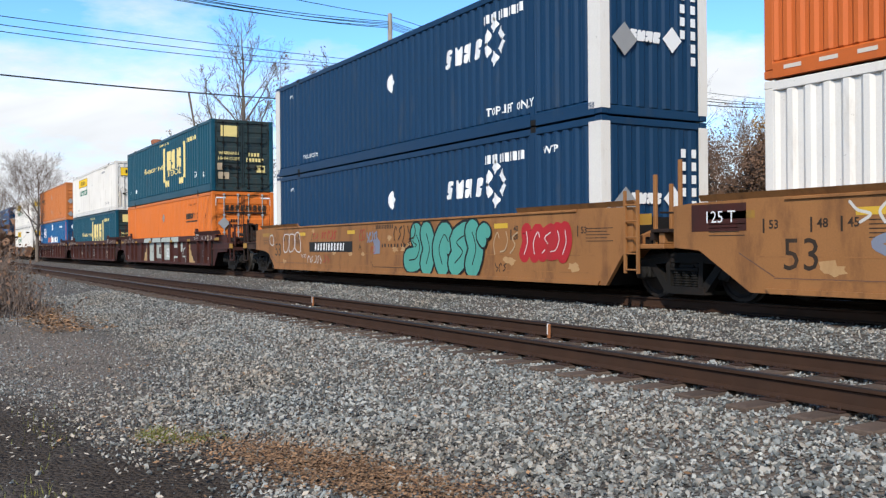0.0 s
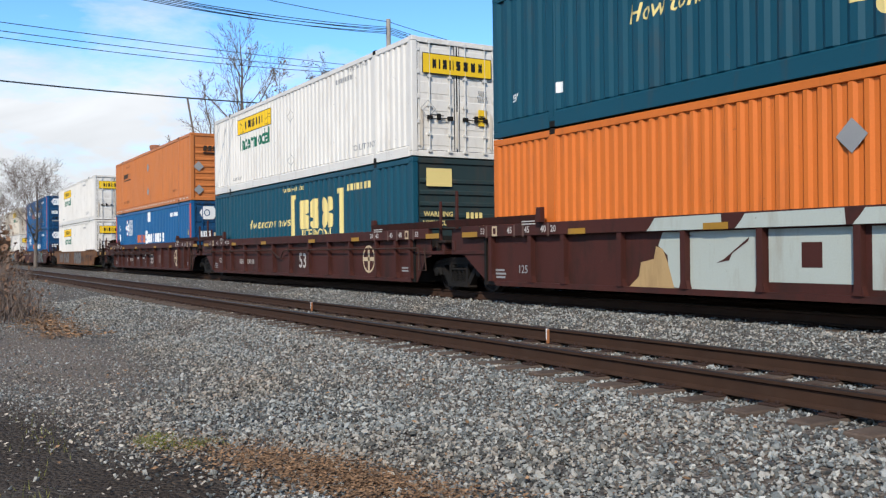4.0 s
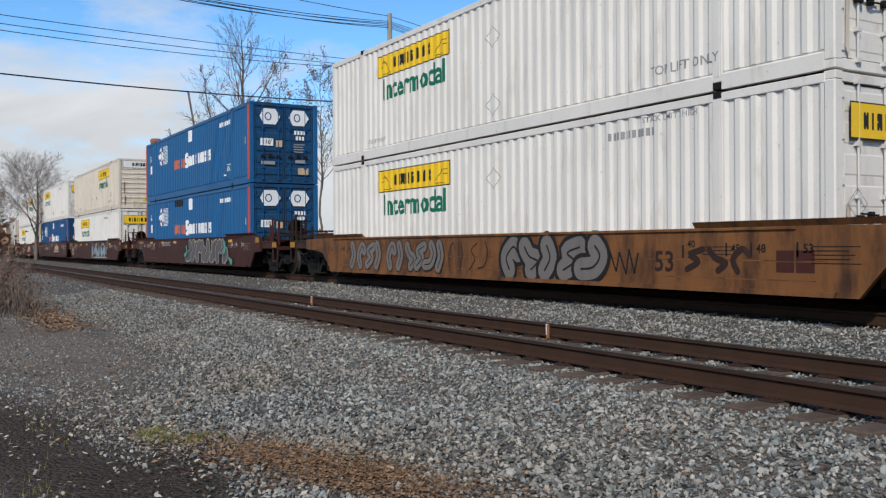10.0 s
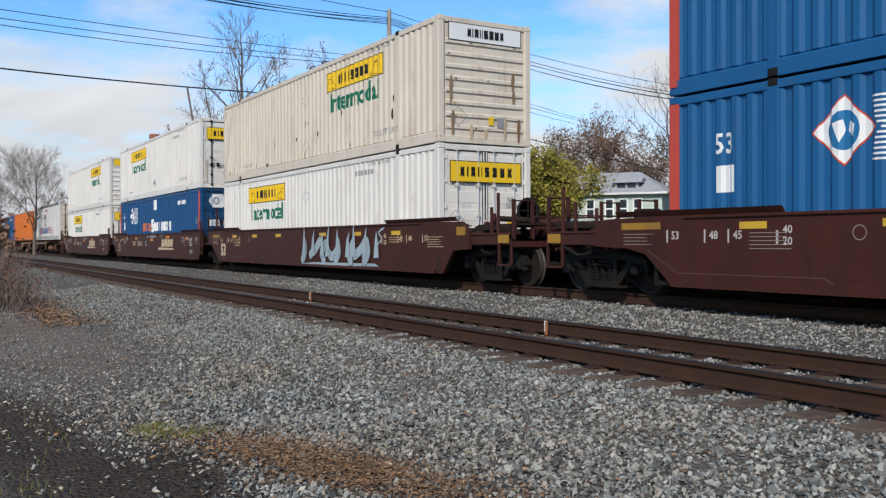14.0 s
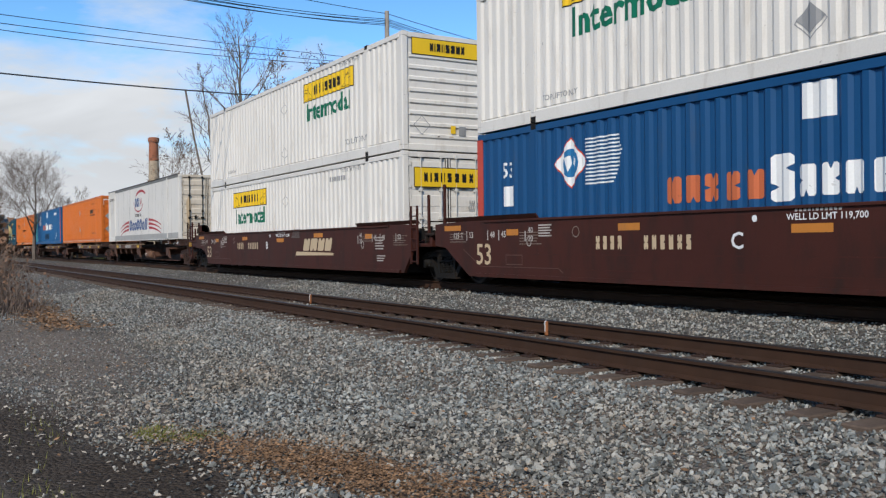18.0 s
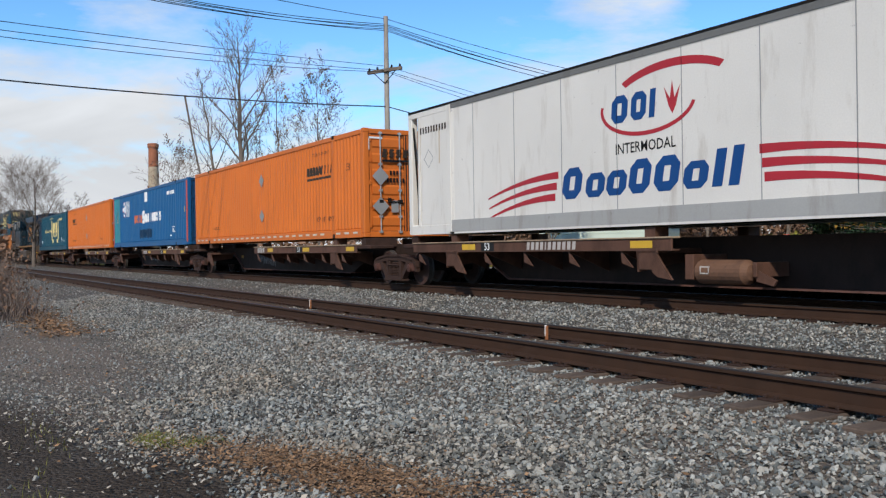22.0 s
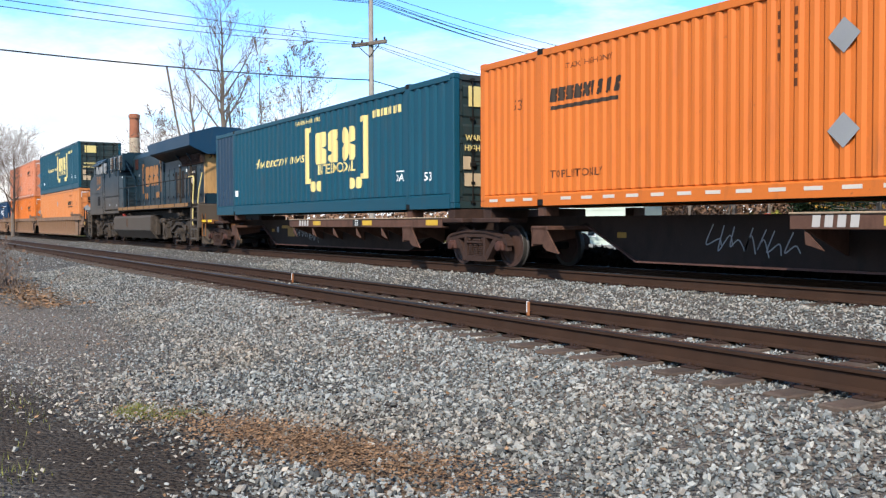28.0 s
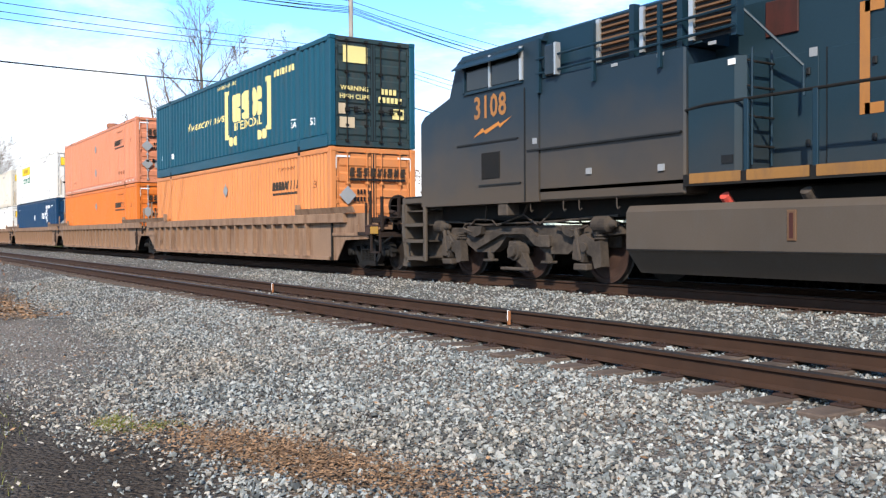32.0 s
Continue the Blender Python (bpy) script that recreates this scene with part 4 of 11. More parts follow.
def orange_box(m, label, colour=ORANGE, door=1, flip=1, ribs="ribs"):
    t, wave = container("orange_container", colour, m, label, 0.225, 0.040, door, dashes=True, rail_h=0.22, end_style=ribs, rod=colour if colour is PEACH else CHROME)
    nx = 5.08 if flip > 0 else -4.88
    on_side(t, wave, "maker_name", blocks([0.72, 0.74, 0.76, 0.76, 0.68, 0.32, 0.76, 0.68, 0.76], 0.25, 0.16, 0.18, seed=2, ink=0.86), FADED_INK, nx, 2.00, "black block name")
    on_side(t, wave, "underline", flat([bar(-0.88, 0.86, -0.035, 0.035)]), FADED_INK, nx - 0.03, 1.77)
    on_side(t, wave, "stacking_notice", lettering("STACK 3 HIGH ONLY", 0.13, 0.01), SERIAL_INK, nx + 0.1, 2.47)
    on_side(t, wave, "lifting_notice", lettering("TOP LIFT ONLY", 0.20, 0.01), SERIAL_INK, 5.45 if flip > 0 else -5.1, 0.56)
    on_side(t, wave, "lifting_notice", lettering("TOP LIFT ONLY", 0.14, 0.01), SERIAL_INK, -5.2 if flip > 0 else 5.4, 0.56)
    on_side(t, wave, "length_mark", lettering("53'", 0.28, 0.0), SERIAL_INK, 7.05 if flip > 0 else -6.8, 1.93)
    on_side(t, wave, "serial_mark", flat([bar(-0.035, 0.035, -0.055 - 0.19 * i, 0.055 - 0.19 * i) for i in range(6)] + [bar(-0.315, -0.245, -0.055 - 0.19 * i, 0.055 - 0.19 * i) for i in range(4)]), SERIAL_INK, 0.95 if flip > 0 else -0.6, 2.5)
    for z in (0.85, 2.05):
        sticker("placard_holder", diamond(0.23), SILVER_INK, t, 0.12, z, SIDE, "s", None, 0.012, "grey metal diamond plate")
    on_end(t, "maker_name", blocks([0.72, 0.74, 0.76, 0.76, 0.68, 0.32, 0.76, 0.68, 0.76], 0.23, 0.16, 0.15, seed=2, ink=0.86), FADED_INK, 0.1, 2.24, "black block name", out=0.06)
    on_end(t, "underline", flat([bar(-0.86, 0.86, -0.03, 0.03)]), BLACK, 0.1, 2.04, out=0.06)
    if door == 1:
        on_end(t, "serial_mark", blocks([0.5] * 4, 0.12, 0.3, notch=False), BLACK, -0.35, 1.72, out=0.05)
        on_end(t, "serial_mark", blocks([0.5] * 6, 0.12, 0.3, notch=False), BLACK, -0.35, 1.52, out=0.05)
        on_end(t, "placard_holder", diamond(0.25), SILVER_INK, -0.82, 1.62, out=0.085)
        on_end(t, "placard_holder", diamond(0.25), SILVER_INK, -0.82, 0.82, out=0.085)
        on_end(t, "notice_sticker", flat([bar(-0.11, 0.11, -0.16, 0.16)]), SILVER_INK, -0.38, 0.82, out=0.05)
        on_end(t, "notice_sticker", flat([bar(-0.2, 0.2, -0.12, 0.12)]), YELLOW, 0.72, 0.80, out=0.05)
        for sg in (-1, 1):
            on_end(t, "corner_tape", flat([bar(-0.22, 0.22, 0.0, 0.05), bar(*sorted((0.22 * sg, 0.17 * sg)), -0.3, 0.05)]), WHITE_INK, sg * 0.95, 2.62, out=0.04)
    else:
        on_end(t, "placard_holder", diamond(0.22), SILVER_INK, -0.95, 1.45, out=0.06)
        on_end(t, "placard_holder", diamond(0.22), SILVER_INK, -0.95, 0.45, out=0.06)
    return t


def teal_box(m, label, door=1, dark_panel=False):
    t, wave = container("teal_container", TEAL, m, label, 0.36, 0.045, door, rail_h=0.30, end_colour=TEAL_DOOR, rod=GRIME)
    if dark_panel:
        on_side(t, wave, "replaced_panel", flat([bar(SPAN[0][0] + 0.005, SPAN[0][1] - 0.005, 0.31, CH - 0.16)]), TEAL_SLATE, 0, 0, "slate-blue replaced panel")
    lx = 2.05
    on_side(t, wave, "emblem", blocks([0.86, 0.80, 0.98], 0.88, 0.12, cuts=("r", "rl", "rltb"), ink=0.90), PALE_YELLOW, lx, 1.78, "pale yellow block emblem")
    for sg in (-1, 1):
        on_side(t, wave, "bracket", flat([bar(-0.10, 0.10, -0.80, 0.80), bar(*sorted((-0.1 * sg, -0.34 * sg)), 0.66, 0.80), bar(*sorted((-0.1 * sg, -0.34 * sg)), -0.80, -0.66)]), PALE_YELLOW, lx + sg * 1.86, 1.62, "pale yellow bracket")
    on_side(t, wave, "emblem_line", lettering("INTERMODAL", 0.38, 0.012, squeeze=0.98), PALE_YELLOW, lx + 0.06, 1.17)
    for px in (-1.43, -1.01, 1.05, 1.45):
        on_side(t, wave, "wheel_dot", disc(0.15, 0.15), PALE_YELLOW, lx + px, 0.73)
    on_side(t, wave, "slogan", lettering("How tomorrow moves", 0.44, 0.006, 0.25, squeeze=0.96), PALE_YELLOW, -2.05, 1.60, "pale yellow slanted lettering")
    on_side(t, wave, "clearance_notice", lettering("WARNING HIGH CUBE", 0.17, 0.01), PALE_YELLOW, 0.2, 2.60)
    on_side(t, wave, "serial_mark", blocks([0.5] * 4 + [0.3] + [0.5] * 6, 0.18, 0.28, notch=False), PALE_YELLOW, 5.0, 2.40)
    on_side(t, wave, "length_mark", lettering("53'", 0.27, 0.02), WHITE_INK, 7.0, 0.72)
    on_side(t, wave, "height_mark", lettering("DA", 0.24, 0.02), WHITE_INK, 5.65, 0.75)
    on_side(t, wave, "height_bar", flat([bar(-0.2, 0.2, -0.015, 0.015)]), WHITE_INK, 5.65, 0.91)
    on_side(t, wave, "length_mark", lettering("53'", 0.2, 0.02), WHITE_INK, -7.3, 0.72)
    on_side(t, wave, "reflector", flat([bar(-0.08, 0.08, -0.1, 0.1)]), WHITE_INK, -5.9, 0.72)
    on_end(t, "emblem_sticker", flat([bar(-0.36, 0.36, -0.22, 0.22)]), PALE_YELLOW, -0.55, 2.42, out=0.045)
    on_end(t, "clearance_notice", lettering("WARNING", 0.17, 0.02), PALE_YELLOW, -0.58, 1.52, out=0.05)
    on_end(t, "clearance_notice", lettering("HIGH CUBE", 0.17, 0.02), PALE_YELLOW, -0.58, 1.30, out=0.05)
    on_end(t, "serial_mark", blocks([0.6] * 4, 0.15, 0.25, notch=False), PALE_YELLOW, 0.45, 1.50, out=0.05)
    on_end(t, "serial_mark", blocks([0.6] * 6, 0.15, 0.25, notch=False), PALE_YELLOW, 0.5, 1.28, out=0.05)
    on_end(t, "notice_sticker", flat([bar(-0.22, 0.22, -0.14, 0.14)]), BEIGE_INK, -0.8, 0.62, out=0.045)
    on_end(t, "notice_sticker", flat([bar(-0.1, 0.1, -0.14, 0.14)]), BEIGE_INK, -0.95, 0.98, out=0.045)
    on_end(t, "notice_sticker", flat([bar(-0.18, 0.18, -0.14, 0.14)]), PALE_YELLOW, 0.75, 0.92, out=0.045)
    return t


def pacer_box(m, label, colour=BLUE, door=1, patch=False, faded=False):
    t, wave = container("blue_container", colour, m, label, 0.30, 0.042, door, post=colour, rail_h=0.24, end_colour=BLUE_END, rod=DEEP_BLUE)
    for ex in (-1, 1):
        part("red_post_face", cached(("red_post_face",), lambda: Shape().box(-0.10, 0.10, -0.012, 0.004, 0.12, CH - 0.12), RED_POST), RED_POST, t, pose(ex * (CL / 2 - 0.11), SIDE, 0), "faded red corner face")
    on_side(t, wave, "short_name", blocks([0.85, 0.72, 0.72, 0.72, 0.8], 0.42, 0.20, seed=3, ink=0.86), PACER_INK, -1.66, 1.42, "orange-red block name")
    on_side(t, wave, "long_name", blocks([0.7, 0.62, 0.7, 0.62, 0.7, 0.62, 0.7, 0.7, 0.3, 0.85], 0.43, 0.18, seed=5, ink=0.84), WHITE_INK, 1.60, 1.42, "white block name")
    on_side(t, wave, "name_initial", flat([slab(-0.17, 0.36, 0.33, "rl", False)]), WHITE_INK, -0.40, 1.48)
    on_side(t, wave, "globe_border", diamond(0.47), RED_INK, -5.0, 2.06, "red-edged white diamond")
    sticker("globe_field", diamond(0.44), WHITE_INK, t, -5.0, 2.06, SIDE, "s", wave, 0.006)
    sticker("globe_sea", disc(0.24, 0.26), BLUE_GLOBE, t, -5.0, 2.06, SIDE, "s", wave, 0.008, "blue globe")
    sticker("globe_land", flat([[(-0.16, 0.10), (-0.02, 0.14), (0.02, 0.0), (-0.06, -0.16), (-0.12, -0.02)], [(0.08, 0.12), (0.17, 0.06), (0.14, -0.10), (0.06, -0.02)]]), WHITE_INK, t, -5.0, 2.06, SIDE, "s", wave, 0.010)
    on_side(t, wave, "speed_line", flat([bar(-0.02 - 0.06 * abs(i - 6) ** 0.5, 0.85 - 0.03 * abs(i - 8), -0.42 + 0.066 * i, -0.392 + 0.066 * i) for i in range(13)]), WHITE_INK, -4.45, 2.06)
    on_side(t, wave, "length_mark", lettering("53", 0.42, 0.02, squeeze=0.85), WHITE_INK, -6.98, 2.06)
    on_side(t, wave, "notice_panel", flat([bar(-0.17, 0.17, -0.2, 0.2)]), WHITE_INK, -6.95, 1.55)
    on_side(t, wave, "notice_panel", flat([bar(-0.25, 0.25, -0.24, 0.24)]), WHITE_INK, 0.2, 2.48)
    on_side(t, wave, "serial_mark", blocks([0.5] * 4 + [0.3] + [0.5] * 6, 0.17, 0.28, notch=False), WHITE_INK, 5.2, 2.42)
    on_side(t, wave, "height_mark", lettering("DA", 0.24, 0.02), WHITE_INK, 5.6, 0.66)
    on_side(t, wave, "height_bar", flat([bar(-0.18, 0.18, -0.015, 0.015)]), WHITE_INK, 5.6, 0.83)
    on_side(t, wave, "reflector", flat([bar(-0.1, 0.1, -0.03, 0.03)]), WHITE_INK, 5.15, 0.45)
    on_side(t, wave, "reflector", flat([bar(-0.09, 0.09, -0.12, 0.12)]), YELLOW, 7.55, 1.55)
    if patch:
        on_side(t, wave, "paint_patch", flat([bar(-0.66, 0.66, -0.15, 0.15)]), BLACK, -1.75, 2.60, "dark overpainted patch")
    if faded:
        a, b = SPAN[0]
        xs = [a + 0.005, b - 0.005]
        on_side(t, wave, "faded_panel", flat([bar(a + 0.005, b - 0.005, 0.24, CH - 0.16)]), surf("faded_teal_panel", (0.035, 0.22, 0.28), 0.6, 0, 0.15, 0.7, 0.05, 40, (0.20, 0.10, 0.05), 0.35, 4.0), 0, 0, "faded teal weathered panel")
        on_side(t, wave, "overpainted_name", flat([blob(-1.2 + 0.3 * k, 0.0, 0.17, 0.24, random.Random(k)) for k in range(9)]), NAVY, 0.12, 0.64, "dark smudged patch")
    for dy in (-0.55, 0.55):
        on_end(t, "arrow_plate", flat([[(-0.38, 0), (-0.22, -0.28), (0.22, -0.28), (0.4, 0), (0.22, 0.28), (-0.22, 0.28)]]), WHITE_INK, dy, 2.38, "white six-sided plate", out=0.05)
        on_end(t, "arrow_mark", ring(0.13, 0.15, 0.04), DEEP_BLUE, dy - 0.06, 2.38, out=0.056)
    on_end(t, "notice_panel", flat([bar(-0.24, 0.24, -0.13, 0.13)]), WHITE_INK, -0.66, 1.46, out=0.05)
    on_end(t, "length_mark", lettering("110'", 0.22, 0.015), BLACK, -0.66, 1.46, out=0.056)
    for i in range(4):
        on_end(t, "notice_line", flat([bar(-0.22, 0.20 - 0.05 * (i % 2), -0.018, 0.018)]), SILVER_INK, 0.58, 1.42 - 0.09 * i, out=0.05)
    on_end(t, "notice_sticker", flat([bar(-0.12, 0.12, -0.12, 0.12)]), BEIGE_INK, -0.2, 1.42, out=0.05)
    on_end(t, "notice_sticker", flat([bar(-0.2, 0.2, -0.12, 0.12)]), BEIGE_INK, 0.72, 0.45, out=0.05)
    on_end(t, "serial_mark", blocks([0.6] * 4, 0.14, 0.25, notch=False), WHITE_INK, 0.6, 1.85, out=0.05)
    on_end(t, "serial_mark", blocks([0.6] * 3, 0.14, 0.25, notch=False), WHITE_INK, 0.6, 1.65, out=0.05)
    on_end(t, "notice_panel", flat([bar(-0.26, 0.26, -0.06, 0.06)]), SILVER_INK, -0.62, 0.72, out=0.05)
    on_end(t, "notice_panel", flat([bar(-0.2, 0.2, -0.06, 0.06)]), SILVER_INK, 0.62, 0.80, out=0.05)
    return t


def navy_box(m, label, door=-1, white=True):
    t, wave = container("navy_container", NAVY, m, label, 0.30, 0.042, door, rail_h=0.24, end_style="upright")
    if white:
        for ex in (-1, 1):
            for sg in (-1, 1):
                part("white_corner_cover", cached(("white_corner_cover",), lambda: Shape().box(-0.16, 0.16, -0.012, 0.012, 0.1, CH - 0.1).box(0.145, 0.175, -0.012, 0.2, 0.1, CH - 0.1), WHITE), WHITE, t, pose(ex * (CL / 2 - 0.165), sg * CW / 2, 0) @ (Matrix.Identity(4) if sg < 0 else Matrix.Diagonal((1, -1, 1, 1))) @ (Matrix.Identity(4) if ex > 0 else Matrix.Diagonal((-1, 1, 1, 1))), "white corner cover")
    on_side(t, wave, "block_name", blocks([0.85, 0.95, 0.85, 0.85], 0.40, 0.12, 0.15, seed=6, ink=0.74), WHITE_INK, 3.52, 1.86, "white block name")
    on_side(t, wave, "hexagon_mark", flat([[(0.0, 0.52), (0.16, 0.34), (0.0, 0.18), (-0.16, 0.34)], [(0.0, -0.52), (0.16, -0.34), (0.0, -0.18), (-0.16, -0.34)], [(0.22, 0.30), (0.40, 0.06), (0.28, -0.06), (0.12, 0.16)], [(-0.22, 0.30), (-0.40, 0.06), (-0.28, -0.06), (-0.12, 0.16)], [(0.24, -0.30), (0.40, -0.06), (0.28, 0.04), (0.12, -0.16)][::-1], [(-0.24, -0.30), (-0.40, -0.06), (-0.28, 0.04), (-0.12, -0.16)]]), WHITE_INK, 4.75, 1.90, "white faceted diamond emblem")
    on_side(t, wave, "placard", diamond(0.24), WHITE_INK, 0.1, 1.78)
    on_side(t, wave, "lifting_notice", lettering("TOP LIFT ONLY", 0.24, 0.02), WHITE_INK, 5.3, 0.46)
    on_side(t, wave, "lifting_notice", lettering("TOP LIFT ONLY", 0.15, 0.02), WHITE_INK, -5.2, 0.45)
    on_side(t, wave, "serial_mark", blocks([0.5] * 4 + [0.3] + [0.5] * 6, 0.18, 0.26, notch=False), WHITE_INK, 5.05, 2.41)
    on_side(t, wave, "post_mark", lettering("WTP", 0.2, 0.02), WHITE_INK, 6.62, 2.42)
    on_side(t, wave, "post_mark", lettering("WTP", 0.15, 0.02), WHITE_INK, -6.7, 2.42)
    on_end(t, "block_name", blocks([0.85, 0.95, 0.85, 0.85], 0.20, 0.05, 0.15, seed=6), WHITE_INK, -0.25, 1.45, out=0.045)
    on_end(t, "emblem", diamond(0.24), WHITE_INK, 0.42, 1.45, out=0.045)
    on_end(t, "serial_mark", flat([bar(-0.06, 0.06, -0.08 - 0.24 * i, 0.08 - 0.24 * i) for i in range(6)]), WHITE_INK, 0.95, 2.3, out=0.045)
    on_end(t, "serial_mark", flat([bar(-0.06, 0.06, -0.08 - 0.24 * i, 0.08 - 0.24 * i) for i in range(4)]), WHITE_INK, 0.68, 2.3, out=0.045)
    on_end(t, "placard_holder", diamond(0.3), SILVER_INK, -0.75, 1.35, "grey metal diamond plate", out=0.06)
    return t


def plain_box(name, m, label, colour, marks, door=1):
    t, wave = container(name, colour, m, label, 0.30, 0.040, door, rail_h=0.2, dashes=colour is not WHITE)
    small_marks(t, wave, marks, 5)
    on_side(t, wave, "post_mark", lettering("WTP", 0.2, 0.02), BLACK, -5.2, 2.5)
    return t


def reefer_box(m, label):
    """A smooth white refrigerated box with a painted emblem and a dark roof edge."""
    t, wave = container("refrigerated_container", WHITE, m, label, smooth=True, rail_h=0.22, rod=GRIME, end_colour=CREAM, open_end=0.46)
    y = SIDE
    part("roof_edge", Shape().box(-POST_X - 0.08, CL / 2 - 0.05, -0.016, 0.02, CH - 0.13, CH - 0.015, 0.006), ROOF_GREY, t, pose(0, y, 0), "grey roof edge")
    part("roof_lip", Shape().box(-CL / 2 + 0.05, CL / 2 - 0.05, -0.024, 0.03, CH - 0.012, CH + 0.025), GRIME, t, pose(0, y, 0), "dark roof lip")
    part("kick_strip", Shape().box(-POST_X - 0.08, CL / 2 - 0.1, -0.016, 0.0, 0.04, 0.30), KICK_GREY, t, pose(0, y, 0), "grey metal kick strip")
    for x in (-POST_X - 0.06, POST_X):
        part("panel_seam", Shape().box(x - 0.06, x + 0.06, y - 0.03, y + 0.004, 0.04, CH - 0.03, 0.006), WHITE, t)
        part("seam_joint", Shape().box(x + 0.062, x + 0.074, y - 0.012, y + 0.004, 0.2, CH - 0.1), SILVER_INK, t)
        s = Shape()
        for i in range(24):
            s.tube((x + 0.10, y - 0.002, 0.3 + i * 0.105), (x + 0.10, y - 0.010, 0.3 + i * 0.105), 0.012, n=6)
        tagged(part("rivet_row", s, SILVER_INK, t), kind="stuff")
    for k in range(8):
        x = -5.2 + k * 1.5
        part("panel_joint", cached(("panel_joint",), lambda: Shape().box(-0.008, 0.008, -0.004, 0.0, 0.30, CH - 0.12), SILVER_INK), SILVER_INK, t, pose(x, y, 0))
    part("frame_post", Shape().box(-7.60, -7.50, y - 0.012, y + 0.10, 0.16, CH - 0.10, 0.01), WHITE, t)
    part("frame_brace", Shape().tube((-7.90, y + 0.05, 2.55), (-7.62, y + 0.05, 0.25), 0.022).tube((-7.70, y + 0.10, 2.60), (-7.78, y + 0.10, 0.2), 0.018), GRIME, t)
    sticker("rust_run", flat([[(-0.02, -0.5), (0.02, -0.5), (0.03, 0.3), (-0.01, 0.34)]]), BEIGE_INK, t, -6.62, 2.1, SIDE, "s")
    cx = 0.0

    def stripe(a, b, z, bend, n=12):
        out = []
        for k in range(n):
            u, v = k / n, (k + 1) / n
            za, zb = z + bend * (u * u), z + bend * (v * v)
            ha, hb = 0.068 * (1 - 0.75 * u), 0.068 * (1 - 0.75 * v)
            xa, xb = a + (b - a) * u, a + (b - a) * v
            q = [(xa, za - ha), (xb, zb - hb), (xb, zb + hb), (xa, za + ha)]
            out.append(q if b > a else q[::-1])
        return flat(out)

    for i, z in enumerate((0.62, 0.82, 1.02)):
        on_side(t, None, "red_stripe", stripe(2.35 - 0.04 * i, 4.85, z, -0.30), CRIMSON, cx, 0, "red swept stripe")
        on_side(t, None, "red_stripe", stripe(-2.4 + 0.05 * i, -4.6 - 0.02 * i, z - 0.02, -0.32), CRIMSON, cx, 0, "red swept stripe")
    for k, (bx, bw, bh, cut) in enumerate(((-1.90, 0.54, 0.56, True), (-1.27, 0.50, 0.42, True), (-0.72, 0.50, 0.42, True), (-0.15, 0.50, 0.56, True), (0.46, 0.54, 0.56, True), (1.07, 0.50, 0.42, True), (1.54, 0.20, 0.56, False), (1.86, 0.20, 0.58, False))):
        on_side(t, None, "name_slab", flat(lozenge(bw, bh, cut, 0.2)), NAME_BLUE, cx + bx, 0.54 + bh / 2, "blue rounded slab")
    on_side(t, None, "emblem_line", lettering("INTERMODAL", 0.25, 0.01, squeeze=0.9), BLACK, cx - 0.04, 1.30)
    for bx, bw, cut in ((-0.62, 0.40, True), (-0.16, 0.36, True), (0.16, 0.13, False)):
        on_side(t, None, "emblem_slab", flat(lozenge(bw, 0.46, cut, 0.1)), NAME_BLUE, cx + bx, 1.98, "blue slab of the emblem")
    sticker("emblem_leaf", flat([[(-0.18, 0.2), (-0.05, 0.0), (0.0, 0.28), (0.05, 0.0), (0.18, 0.2), (0.08, -0.12), (0.0, -0.25), (-0.08, -0.12)]]), CRIMSON, t, cx + 0.6, 2.0, SIDE, "s")
    on_side(t, None, "emblem_arc", ring(1.45, 0.62, 0.13, 40, 140), CRIMSON, cx + 0.55, 2.0)
    on_side(t, None, "emblem_arc", ring(1.1, 0.5, 0.07, 170, 350), CRIMSON, cx, 1.98)
    on_side(t, None, "serial_mark", blocks([0.6] * 4 + [0.6] * 6, 0.15, 0.22, seed=31, ink=0.8), FADED_INK, -6.90, 2.42)
    on_side(t, None, "placard_outline", ring(0.22, 0.22, 0.025, n=4), SILVER_INK, -7.1, 1.75)
    for dy, h in ((-0.85, 0.75), (0.42, 0.65), (0.95, 0.4)):
        on_end(t, "rust_run", flat([[(-0.05, -h), (0.06, -h * 0.9), (0.10, h * 0.8), (0.0, h), (-0.10, h * 0.7)]]), BEIGE_INK, dy, 1.15, "brown rust run", out=0.045)
    return t

# ---- wagons ----
WY = 1.46  # half the width over the side plates
WR = 0.42  # wheel radius
RIB_IN = 0.11  # how far the plate of a ribbed wagon lies behind its top edge


def wheel_shape():
    s = Shape()
    s.lathe([(0.0, -0.02), (0.07, -0.02), (0.09, 0.0), (0.16, 0.012), (0.30, 0.04), (WR - 0.075, 0.02), (WR - 0.06, 0.0), (WR - 0.004, 0.0)], "y", 28, caps=False)
    s.slot = 1
    s.lathe([(WR - 0.004, 0.0), (WR, 0.006), (WR + 0.002, 0.09), (WR + 0.012, 0.10), (WR + 0.027, 0.112), (WR + 0.024, 0.13), (WR - 0.05, 0.135)], "y", 28, caps=False)
    s.slot = 0
    s.lathe([(WR - 0.05, 0.135), (0.28, 0.10), (0.10, 0.14), (0.0, 0.14)], "y", 28, caps=False)
    return s


